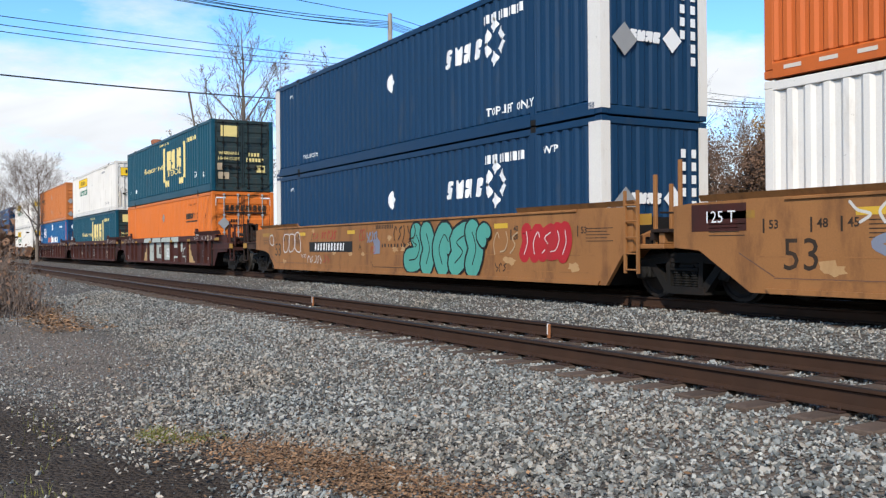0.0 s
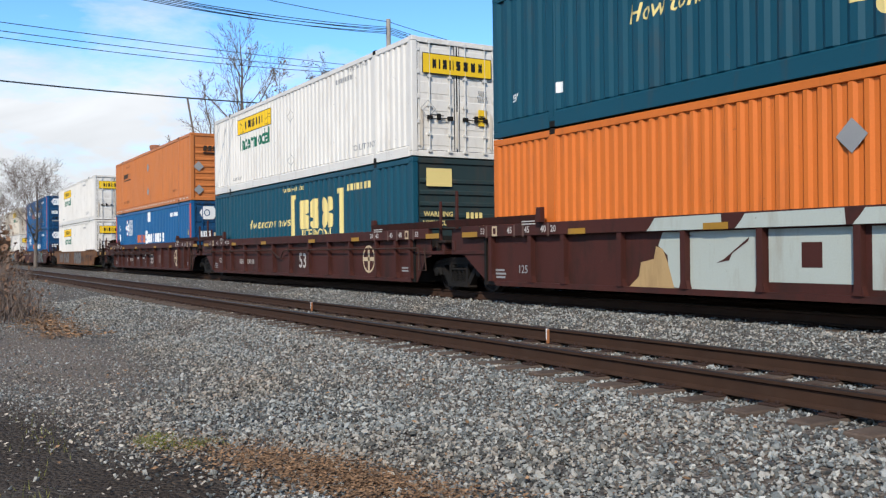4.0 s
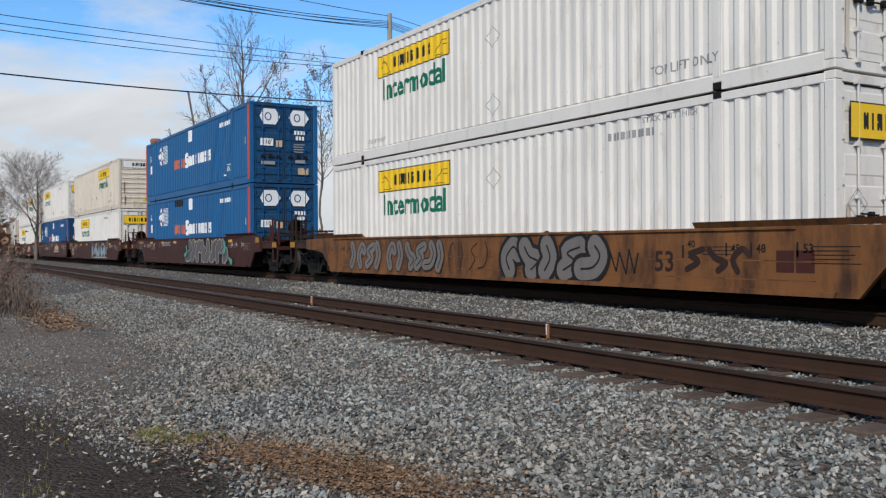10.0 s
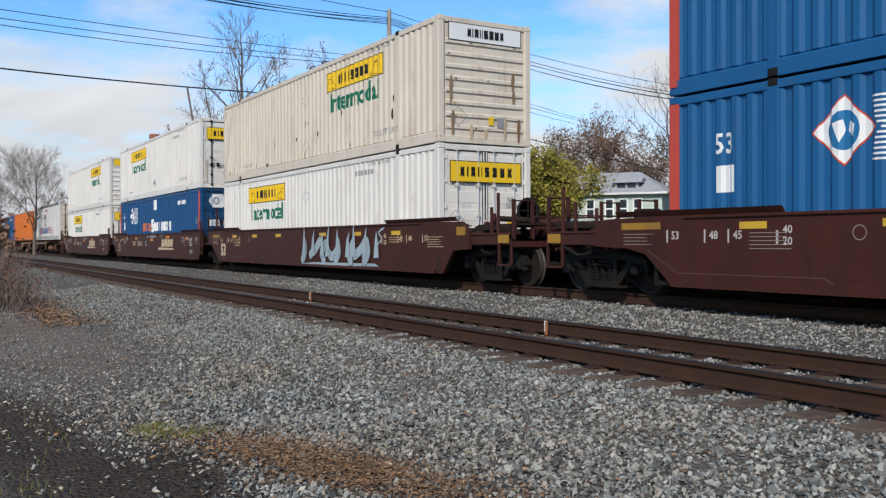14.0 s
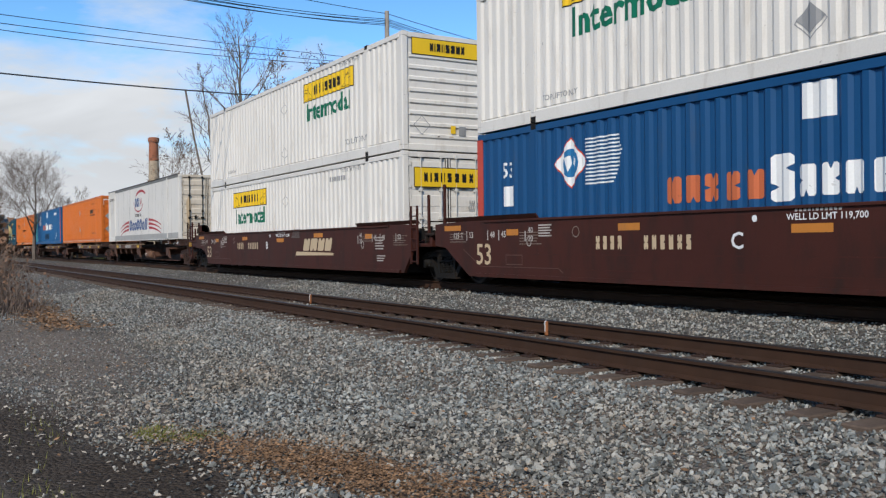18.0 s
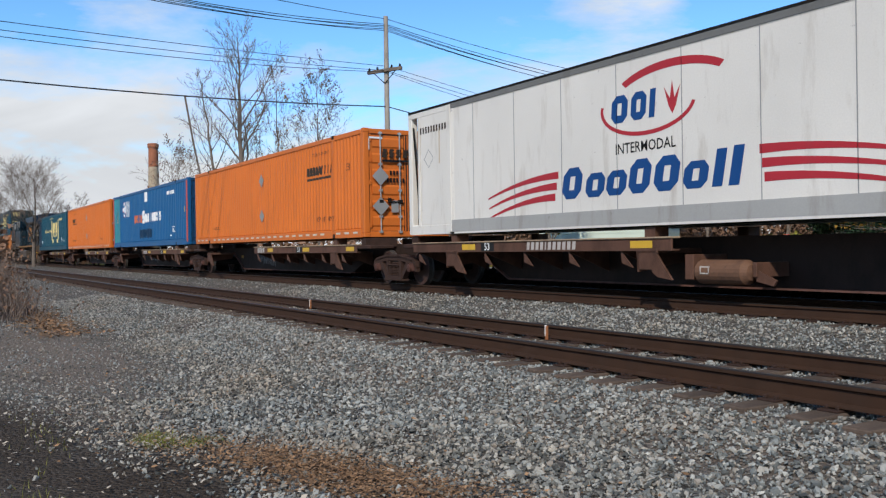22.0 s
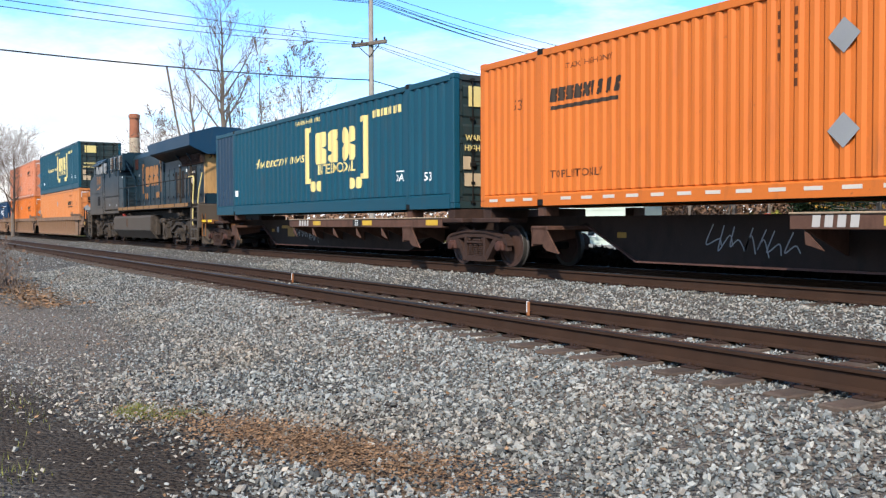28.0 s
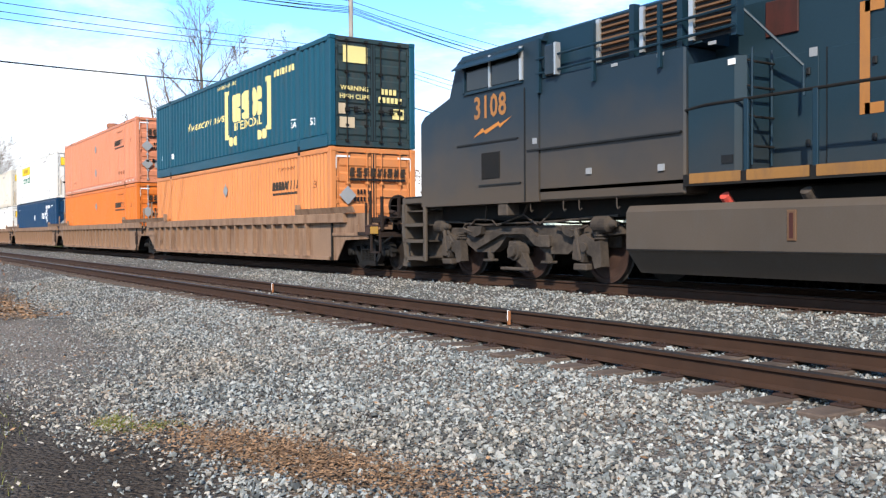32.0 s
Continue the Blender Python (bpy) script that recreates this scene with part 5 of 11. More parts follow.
def side_frame_shape():
    """The cast side frame of a freight truck, with its two windows and the pedestals over the journals."""
    s = Shape()
    s.prism([(-1.16, 0.44), (-1.12, 0.58), (-1.0, 0.66), (-0.80, 0.70), (-0.38, 0.755), (0.38, 0.755), (0.80, 0.70), (1.0, 0.66), (1.12, 0.58), (1.16, 0.44), (1.02, 0.50), (0.72, 0.56), (0.34, 0.60), (-0.34, 0.60), (-0.72, 0.56), (-1.02, 0.50)], "y", -0.09, 0.06)
    s.prism([(-0.98, 0.64), (-0.38, 0.735), (0.38, 0.735), (0.98, 0.64), (0.98, 0.61), (0.38, 0.70), (-0.38, 0.70), (-0.98, 0.61)], "y", -0.12, -0.09)
    for g in (-1, 1):
        s.prism([(g * 0.80, 0.56), (g * 0.64, 0.56), (g * 0.34, 0.22), (g * 0.36, 0.10), (g * 0.46, 0.16)], "y", -0.09, 0.05)
        s.prism([(g * 0.40, 0.62), (g * 0.31, 0.62), (g * 0.29, 0.20), (g * 0.38, 0.20)], "y", -0.10, 0.07)
        s.box(min(g * 1.13, g * 1.03), max(g * 1.13, g * 1.03), -0.07, 0.05, 0.32, 0.58, 0.015)
        s.box(min(g * 0.76, g * 0.66), max(g * 0.76, g * 0.66), -0.07, 0.05, 0.34, 0.58, 0.015)
    s.prism([(-0.46, 0.10), (0.46, 0.10), (0.40, 0.22), (-0.40, 0.22)], "y", -0.12, 0.10)
    return s


def spring_shape():
    s = Shape()
    prof = [(0.05, 0.222)]
    for i in range(6):
        prof += [(0.055, 0.225 + i * 0.040), (0.082, 0.232 + i * 0.040), (0.082, 0.250 + i * 0.040), (0.055, 0.257 + i * 0.040)]
    return s.lathe(prof, "z", 10)


def add_truck(wagon, x, axles=(-0.89, 0.89), mat=GRIME, spin=True):
    """A two-axle truck under a wagon, at x along it."""
    bol = part("truck_bolster", cached(("truck_bolster",), lambda: Shape().box(-0.20, 0.20, -1.02, 1.02, 0.42, 0.66, 0.03).lathe([(0.22, 0.64), (0.22, 0.76)], "z", 14), GRIME), GRIME, wagon, pose(x, 0, 0))
    for sg in (-1, 1):
        turn = pose(0, sg * 1.0, 0, 0, 0, 0 if sg < 0 else 180)
        part("side_frame", cached(("side_frame", mat.name), side_frame_shape, mat), mat, bol, turn, "cast steel side frame")
        for x in (-0.19, 0.0, 0.19):
            part("spring", cached(("spring", mat.name), spring_shape, mat), mat, bol, turn @ pose(x, -0.03, 0))
        part("spring_seat", cached(("spring_seat", mat.name), lambda: Shape().box(-0.30, 0.30, -0.12, 0.05, 0.465, 0.515, 0.012).box(-0.15, 0.15, -0.07, 0.05, 0.515, 0.565, 0.015).box(-0.30, -0.22, -0.09, 0.05, 0.515, 0.59, 0.012).box(0.22, 0.30, -0.09, 0.05, 0.515, 0.59, 0.012), mat), mat, bol, turn)
        for a in axles:
            def cap():
                return Shape().box(-0.12, 0.12, -0.11, 0.08, 0.33, 0.54, 0.03).lathe([(0.0, -0.17), (0.05, -0.17), (0.09, -0.155), (0.10, -0.11)], "y", 14, (0, 0, WR))

            part("journal_cap", cached(("journal_cap", mat.name), cap, JOURNAL if mat is RUST else mat), mat, bol, turn @ pose(a if sg < 0 else -a, 0, 0))
    for a in axles:
        ax = part("axle", cached(("axle",), lambda: Shape().tube((0, -1.0, 0), (0, 1.0, 0), 0.08, n=12), GRIME), GRIME, bol, pose(a, 0, WR))
        for sg in (-1, 1):
            part("wheel", cached(("wheel", mat.name), wheel_shape, WHEEL if mat is RUST else DARK_WHEEL, TREAD), WHEEL, bol, pose(a, sg * 0.80, WR, 0, 0, 0 if sg < 0 else 180))
        part("brake_shoe", cached(("brake_shoe",), lambda: Shape().box(-0.05, 0.05, -0.80, -0.68, 0.25, 0.58, 0.01).box(-0.05, 0.05, 0.68, 0.80, 0.25, 0.58, 0.01).box(-0.04, 0.04, -0.8, 0.8, 0.36, 0.44), GRIME), GRIME, bol, pose(a * 0.47, 0, 0))
    return bol


def coupler_shape():
    s = Shape().box(-0.9, 0.0, -0.09, 0.09, 0.74, 0.94, 0.02)
    s.prism([(0.0, -0.12), (0.16, -0.15), (0.28, -0.15), (0.30, -0.06), (0.18, -0.04), (0.18, 0.05), (0.30, 0.08), (0.28, 0.16), (0.0, 0.13)], "z", 0.70, 0.98)
    s.tube((0.05, -0.25, 0.72), (0.28, -0.30, 0.45), 0.025, n=6)
    s.tube((0.28, -0.30, 0.45), (0.42, -0.20, 0.38), 0.025, n=6)
    return s


def ladder_shape(w, h, rungs):
    s = Shape()
    for a in (0, w):
        s.box(a - 0.025, a + 0.025, -0.03, 0.01, 0, h)
    for i in range(rungs):
        z = 0.06 + i * (h - 0.3) / max(1, rungs - 1)
        s.tube((0, -0.02, z), (w, -0.02, z), 0.016, n=6)
    return s


def end_profile(kind, sg, style, d, zb, zt):
    """The outline of a side plate towards one end, from its foot upwards: how far each corner lies from the well's middle."""
    if kind == "shared" and sg > 0:
        return [(8.36, zb), (8.80, 0.74), (d - 0.78, 0.78), (d - 0.78, zt - 0.02)]
    if kind == "shared":
        return [(8.20, zb), (9.16, 0.80), (d - 0.14, 0.84), (d - 0.14, zt - 0.05), (d - 0.5, zt - 0.02)]
    if sg > 0:
        e = 10.2 if style == "rib" else 9.62
        return [(8.52, zb), (8.98, 0.72), (e, 0.75), (e, zt - 0.22 if style != "rib" else zt - 0.03), (e - 0.3, zt - 0.02)]
    return [(7.86, zb), (8.46, 0.70), (8.9, 0.79), (9.70, 0.82), (9.70, zt - 0.06), (9.3, zt - 0.02)]


def well_side(style, zb, zt, left, right):
    """One side plate of a well with its sloping ends, drawn from the outlines of both ends."""
    s = Shape()
    pts = [(-x, z) for x, z in left[::-1]] + list(right) + [(8.2, zt), (-8.2, zt)]
    s.prism(pts, "y", RIB_IN if style == "rib" else 0.0, RIB_IN + 0.025 if style == "rib" else 0.075)
    return s


def chord_shape(style, zb, zt, low):
    if low:
        y0, y1, h = (0.03, RIB_IN, 0.09) if style == "rib" else (-0.035, 0.0, 0.07)
        return Shape().prism([(-7.84, zb - 0.002), (8.18, zb - 0.002), (8.22, zb + h), (-7.92, zb + h)], "y", y0, y1)
    y0, y1, h, e = (-0.01, RIB_IN, 0.24, 9.1) if style == "rib" else (-0.03, 0.0, 0.05, 7.6)
    return Shape().box(-e, e, y0, y1, zt - h, zt - 0.003, 0.008)


def rib_shape(zb, zt):
    return Shape().prism([(-0.05, zb + 0.09), (0.05, zb + 0.09), (0.05, zt - 0.24), (-0.05, zt - 0.24)], "y", 0.0, RIB_IN).prism([(-0.09, zb + 0.09), (0.09, zb + 0.09), (0.05, zb + 0.22), (-0.05, zb + 0.22)], "y", 0.01, RIB_IN)


def flange_shape(h, w):
    """The flared guide on the top edge over each end of the well."""
    s = Shape()
    s.prism([(0.0, 0.0), (0.05, 0.0), (-0.02, h), (-0.06, h)], "x", -w, w)
    x = -w + 0.04
    while x < w - 0.06:
        s.prism([(0.0, 0.0), (0.10, 0.0), (-0.02, h - 0.02)], "x", x, x + 0.04)
        x += 0.8
    return s


def well_unit(m, label, colour, style, zb, zt, left, right, ribs=1.3, flange=True, piped=""):
    """One well of a container wagon. left, right: (kind of joint, its distance from the well's middle)."""
    t = thing("well_wagon", m, label, "train wagon", "well wagons of the train")
    ext = {}
    for sg, (kind, d) in ((-1, left), (1, right)):
        ext[sg] = (d - 0.80 if sg > 0 else d - 0.16) if kind == "shared" else min(d - 1.75, 10.1)
    prof = {sg: end_profile(kind, sg, style, d, zb, zt) for sg, (kind, d) in ((-1, left), (1, right))}
    for sg in (-1, 1):
        turn = pose(0, sg * WY, 0, 0, 0, 0 if sg < 0 else 180)
        pl, pr = (prof[-1], prof[1]) if sg < 0 else (prof[1], prof[-1])
        side = part("side_plate", cached(("side_plate", colour.name, style, zb, zt, tuple(pl), tuple(pr)), lambda: well_side(style, zb, zt, pl, pr), colour), colour, t, turn)
        for low in (True, False):
            part("bottom_chord" if low else "top_chord", cached(("chord", colour.name, style, zb, zt, low), lambda: chord_shape(style, zb, zt, low), colour), colour, side)
        if style == "rib":
            places = (-8.0, -6.65, -5.64, -4.12, -2.68, -1.23, 0.28, 1.87, 3.31, 4.75, 6.36, 7.43, 8.18) if ribs > 1 else [-8.0 + ribs * k for k in range(int(16.2 / ribs))]
            for x in places:
                part("stiffener", cached(("stiffener", colour.name, zb, zt), lambda: rib_shape(zb, zt), colour), colour, side, pose(x, 0, 0))
            if piped == "E":
                for a, dz, r in ((-8.7, 0.37, 0.017), (-9.1, 0.45, 0.02), (-8.2, 0.52, 0.026)):
                    part("air_pipe", cached(("air_pipe", zt, dz), lambda: Shape().tube((a, -0.03, zt - dz), (1.5, -0.03, zt - dz), r, n=8), RUST), RUST, side)
            elif piped == "D":
                part("air_pipe", cached(("air_pipe_dip", zt), lambda: Shape().path([(-9.0, -0.02, zt - 0.45), (-1.25, -0.02, zt - 0.44), (-0.95, -0.01, zt - 0.56), (-0.72, 0.02, zt - 0.68), (-0.45, 0.02, zt - 0.68), (-0.2, -0.01, zt - 0.5), (0.05, -0.02, zt - 0.44), (8.6, -0.02, zt - 0.45)], 0.02, 8), RUST), RUST, side)
            if piped:
                for x in (-8.0, -5.64, -2.68, 0.28, 1.87):
                    part("pipe_clamp", cached(("pipe_clamp", zt), lambda: Shape().box(-0.035, 0.035, -0.05, 0.02, zt - 0.50, zt - 0.40, 0.01), RUST), RUST, side, pose(x, 0, 0))
        if flange:
            fh, fx, fw = (0.15, 7.95, 1.72) if style == "rib" else (0.09, 7.45, 1.66)
            for g in (-1, 1):
                part("guide_flange", cached(("guide_flange", colour.name, fh), lambda: flange_shape(fh, fw), colour), colour, side, pose(g * fx, 0.0, zt))
                if style == "rib":
                    part("guide_horn", cached(("guide_horn", colour.name), lambda: Shape().prism([(-0.08, 0.0), (0.10, 0.0), (0.04, 0.28), (-0.08, 0.28)], "y", 0.0, 0.10), colour), colour, side, pose(g * (fx - fw) * 1.0, 0.0, zt, 0, 0, 0 if g > 0 else 180))

    def bed():
        s = Shape()
        for x in (-8.0, -4.0, 0.0, 4.0, 8.0):
            s.box(x - 0.25, x + 0.25, -WY + 0.07, WY - 0.07, zb + 0.01, zb + 0.075)
        s.box(-8.2, 8.2, -0.25, 0.25, zb + 0.01, zb + 0.07)
        for g in (-1, 1):
            s.box(min(g * 8.32, g * 8.25), max(g * 8.32, g * 8.25), -WY + 0.07, WY - 0.07, zb, zt - 0.15)
        return s

    part("well_floor", cached(("well_floor", zb, zt), bed, GRIME), GRIME, t)
    for sg, (kind, d) in ((-1, left), (1, right)):
        turn = pose(0, 0, 0) if sg > 0 else pose(0, 0, 0, 0, 0, 180)
        e = ext[sg]

        def deck():
            s = Shape().box(8.25, e, -WY + 0.08, WY - 0.08, 0.82, 0.90, 0.01)
            s.box(8.25, d - 0.2, -0.30, 0.30, 0.72, 0.98, 0.03)
            s.prism([(8.3, 0.30), (8.55, 0.30), (9.2, 0.80), (8.3, 0.80)], "y", -0.7, 0.7)
            s.box(e - 0.12, e, -WY + 0.09, WY - 0.09, 0.90, 1.12, 0.01)
            s.prism([(-WY + 0.2, 0.90), (WY - 0.2, 0.90), (0.5, 1.16), (-0.5, 1.16)], "x", 8.5, 8.62)
            return s

        part("end_platform", cached(("end_platform", colour.name, kind, round(d, 1)), deck, colour), colour, t, turn)
        if kind == "shared":
            if sg > 0:
                add_truck(t, d)

            def pivot():
                s = Shape().lathe([(0.34, 0.66), (0.34, 0.86), (0.22, 0.95), (0.0, 0.95)], "z", 16, (d, 0, 0))
                s.box(d - 0.8, d, -0.24, 0.24, 0.78, 0.95, 0.02)
                s.box(d - 0.72, d - 0.55, -1.25, 1.25, 0.86, 1.02, 0.01)
                return s

            part("pivot_joint", cached(("pivot_joint", round(d, 1)), pivot, GRIME), GRIME, t, turn)
            if sg > 0 and style == "rib":
                part("step", cached(("joint_step",), lambda: Shape().path([(0, 0, 0.98), (0.02, 0, 0.46), (0.36, 0, 0.46), (0.28, 0, 0.98)], 0.02, 6), RUST), RUST, t, pose(e - 0.34, -WY - 0.03, 0))
            elif sg > 0:
                part("ladder", cached(("ladder", colour.name), lambda: ladder_shape(0.30, 1.36, 5), colour), colour, t, pose(e - 0.12, -WY - 0.03, 0.42))
            if sg > 0:
                for gx, gy, gh in ((d - 0.42, -1.30, 0.72), (d - 0.12, -1.05, 0.95), (d - 0.62, -0.75, 0.60)):
                    part("grab_post", cached(("grab_post", colour.name, gh), lambda: Shape().box(-0.03, 0.03, -0.03, 0.03, 0.9, 1.3 + gh, 0.008), colour), colour, t, pose(gx, gy, 0))
                part("cross_platform", cached(("cross_platform", colour.name), lambda: Shape().box(-0.30, 0.10, -1.42, 1.42, 1.08, 1.14, 0.01).box(-0.30, -0.24, -1.42, 1.42, 0.96, 1.08).tube((-0.1, -1.38, 1.40), (-0.1, 1.38, 1.40), 0.018, n=6), RUST_DARK), RUST_DARK, t, pose(d - 0.12, 0, 0))
        else:
            add_truck(t, sg * (d - 1.75))
            part("coupler", cached(("coupler",), coupler_shape, GRIME), GRIME, t, turn @ pose(d - 0.22, 0, 0))

            def tail():
                s = Shape().box(e, d - 0.55, -0.32, 0.32, 0.70, 1.02, 0.03)
                s.box(d - 0.95, d - 0.55, -1.40, 1.40, 0.92, 0.98)
                s.box(d - 0.62, d - 0.55, -1.40, 1.40, 0.80, 0.98)
                s.box(e - 0.02, d - 0.6, -1.38, -1.30, 0.84, 0.92)
                s.box(e - 0.02, d - 0.6, 1.30, 1.38, 0.84, 0.92)
                for y in (-1.36, -0.9, 0.9, 1.36):
                    s.box(d - 0.60, d - 0.54, y - 0.03, y + 0.03, 0.95, 1.75)
                s.tube((d - 0.57, -1.36, 1.72), (d - 0.57, -0.9, 1.72), 0.018, n=6)
                s.tube((d - 0.57, 0.9, 1.72), (d - 0.57, 1.36, 1.72), 0.018, n=6)
                s.tube((d - 0.57, -0.9, 1.40), (d - 0.57, 0.9, 1.40), 0.018, n=6)
                for y in (-1.40, 1.40):
                    s.box(d - 1.05, d - 1.0, y - 0.02, y + 0.02, 0.42, 0.95)
                    s.box(d - 0.62, d - 0.57, y - 0.02, y + 0.02, 0.42, 0.95)
                    s.box(d - 1.05, d - 0.57, y - 0.03, y + 0.03, 0.42, 0.46)
                return s

            part("walkway", cached(("walkway", colour.name, round(d, 1), round(e, 1)), tail, RUST_DARK if colour in (BROWN, OCHRE, DUSTY) else OXIDE), colour, t, turn)
            x0 = prof[sg][-2][0] - 0.02

            sill_mat = RUST if colour in (BROWN, OCHRE, DUSTY) else OXIDE
            for y0, y1, plate in ((-WY + 0.04, -WY + 0.12, (-WY + 0.02, -WY + 0.30)), (WY - 0.12, WY - 0.04, (WY - 0.30, WY - 0.02))):
                part("end_sill", cached(("end_sill", sill_mat.name, round(d, 1), round(x0, 1), y0), lambda: Shape().box(x0, d - 0.98, y0, y1, 0.84, 1.045, 0.012).box(x0, d - 0.62, plate[0], plate[1], 1.04, 1.09, 0.01), sill_mat), sill_mat, t, turn)
            part("step_guard", cached(("step_guard", sill_mat.name, round(x0, 1)), lambda: Shape().prism([(x0, 1.09), (x0 + 0.55, 1.09), (x0 + 0.30, 1.30), (x0, 1.34)], "y", -1.06, -0.98), sill_mat), sill_mat, t, turn)
            part("draft_sill", cached(("draft_sill", sill_mat.name, round(d, 1), round(x0, 1)), lambda: Shape().box(x0 + 0.1, d - 0.7, -0.2, 0.2, 1.02, 1.16, 0.02), sill_mat), sill_mat, t, turn)

            def clutter():
                q = Shape()
                for i in range(6):
                    q.box(x0 + 0.12 + 0.26 * i, x0 + 0.30 + 0.26 * i, -1.30, 1.30, 1.24, 1.27)
                q.box(x0 + 0.05, d - 0.75, -1.34, -1.26, 1.14, 1.24, 0.01)
                q.box(x0 + 0.05, d - 0.75, 1.26, 1.34, 1.14, 1.24, 0.01)
                q.tube((x0 + 0.3, -0.9, 1.4), (d - 0.8, -0.75, 1.34), 0.06, n=10)
                q.box(x0 + 0.5, x0 + 0.85, -0.6, -0.2, 1.27, 1.52, 0.02)
                return q

            part("platform_grating", cached(("platform_grating", round(d, 1), round(x0, 1)), clutter, RUST_DARK), RUST_DARK, t, turn)
            part("reflector_plate", cached(("reflector_plate",), lambda: Shape().box(-0.19, 0.19, -0.012, 0.0, -0.085, 0.085, 0.004), OCHRE_PLATE), OCHRE_PLATE, t, pose(sg * (d - 0.82), -1.43, 0.96), "worn yellow reflector plate")
            for gx, gy, gz in ((d - 1.35, -1.36, 1.62), (d - 1.62, -1.10, 1.5), (d - 1.05, -1.40, 1.9)):
                part("grab_post", cached(("end_grab_post", colour.name, gz), lambda: Shape().box(-0.028, 0.028, -0.028, 0.028, 0.9, gz, 0.008), RUST_DARK if colour in (BROWN, OCHRE, DUSTY) else OXIDE), colour, t, turn @ pose(gx, gy if sg > 0 else -gy, 0))
            part("air_hose", cached(("end_hose",), lambda: Shape().path([(0, 0, 0.86), (0.12, 0.0, 0.70), (0.42, 0.02, 0.66), (0.75, 0.1, 0.82)], 0.026, 6), BLACK), BLACK, t, turn @ pose(x0 + 0.2, -1.30 if sg > 0 else 1.30, 0))
            if sg > 0:
                def brake():
                    s = Shape().lathe([(0.24, -0.02), (0.28, 0.0), (0.24, 0.02), (0.22, 0.0), (0.24, -0.02)], "x", 20)
                    for k in range(4):
                        a = k * math.pi / 2
                        s.tube((0, 0, 0), (0, 0.24 * math.cos(a), 0.24 * math.sin(a)), 0.015, n=5)
                    s.box(-0.25, -0.05, -0.12, 0.12, -0.35, 0.12, 0.02)
                    s.box(-0.2, -0.12, -0.05, 0.05, -0.7, -0.3)
                    return s

                part("hand_brake", cached(("hand_brake",), brake, GRIME), GRIME, t, pose(e + 0.55, -0.55, 1.55))
    return t


def on_wagon(t, name, bm, mat, x, z, label="", lift=0.0):
    return sticker(name, bm, mat, t, x, z, -WY, "s", None, 0.004 + lift, label)


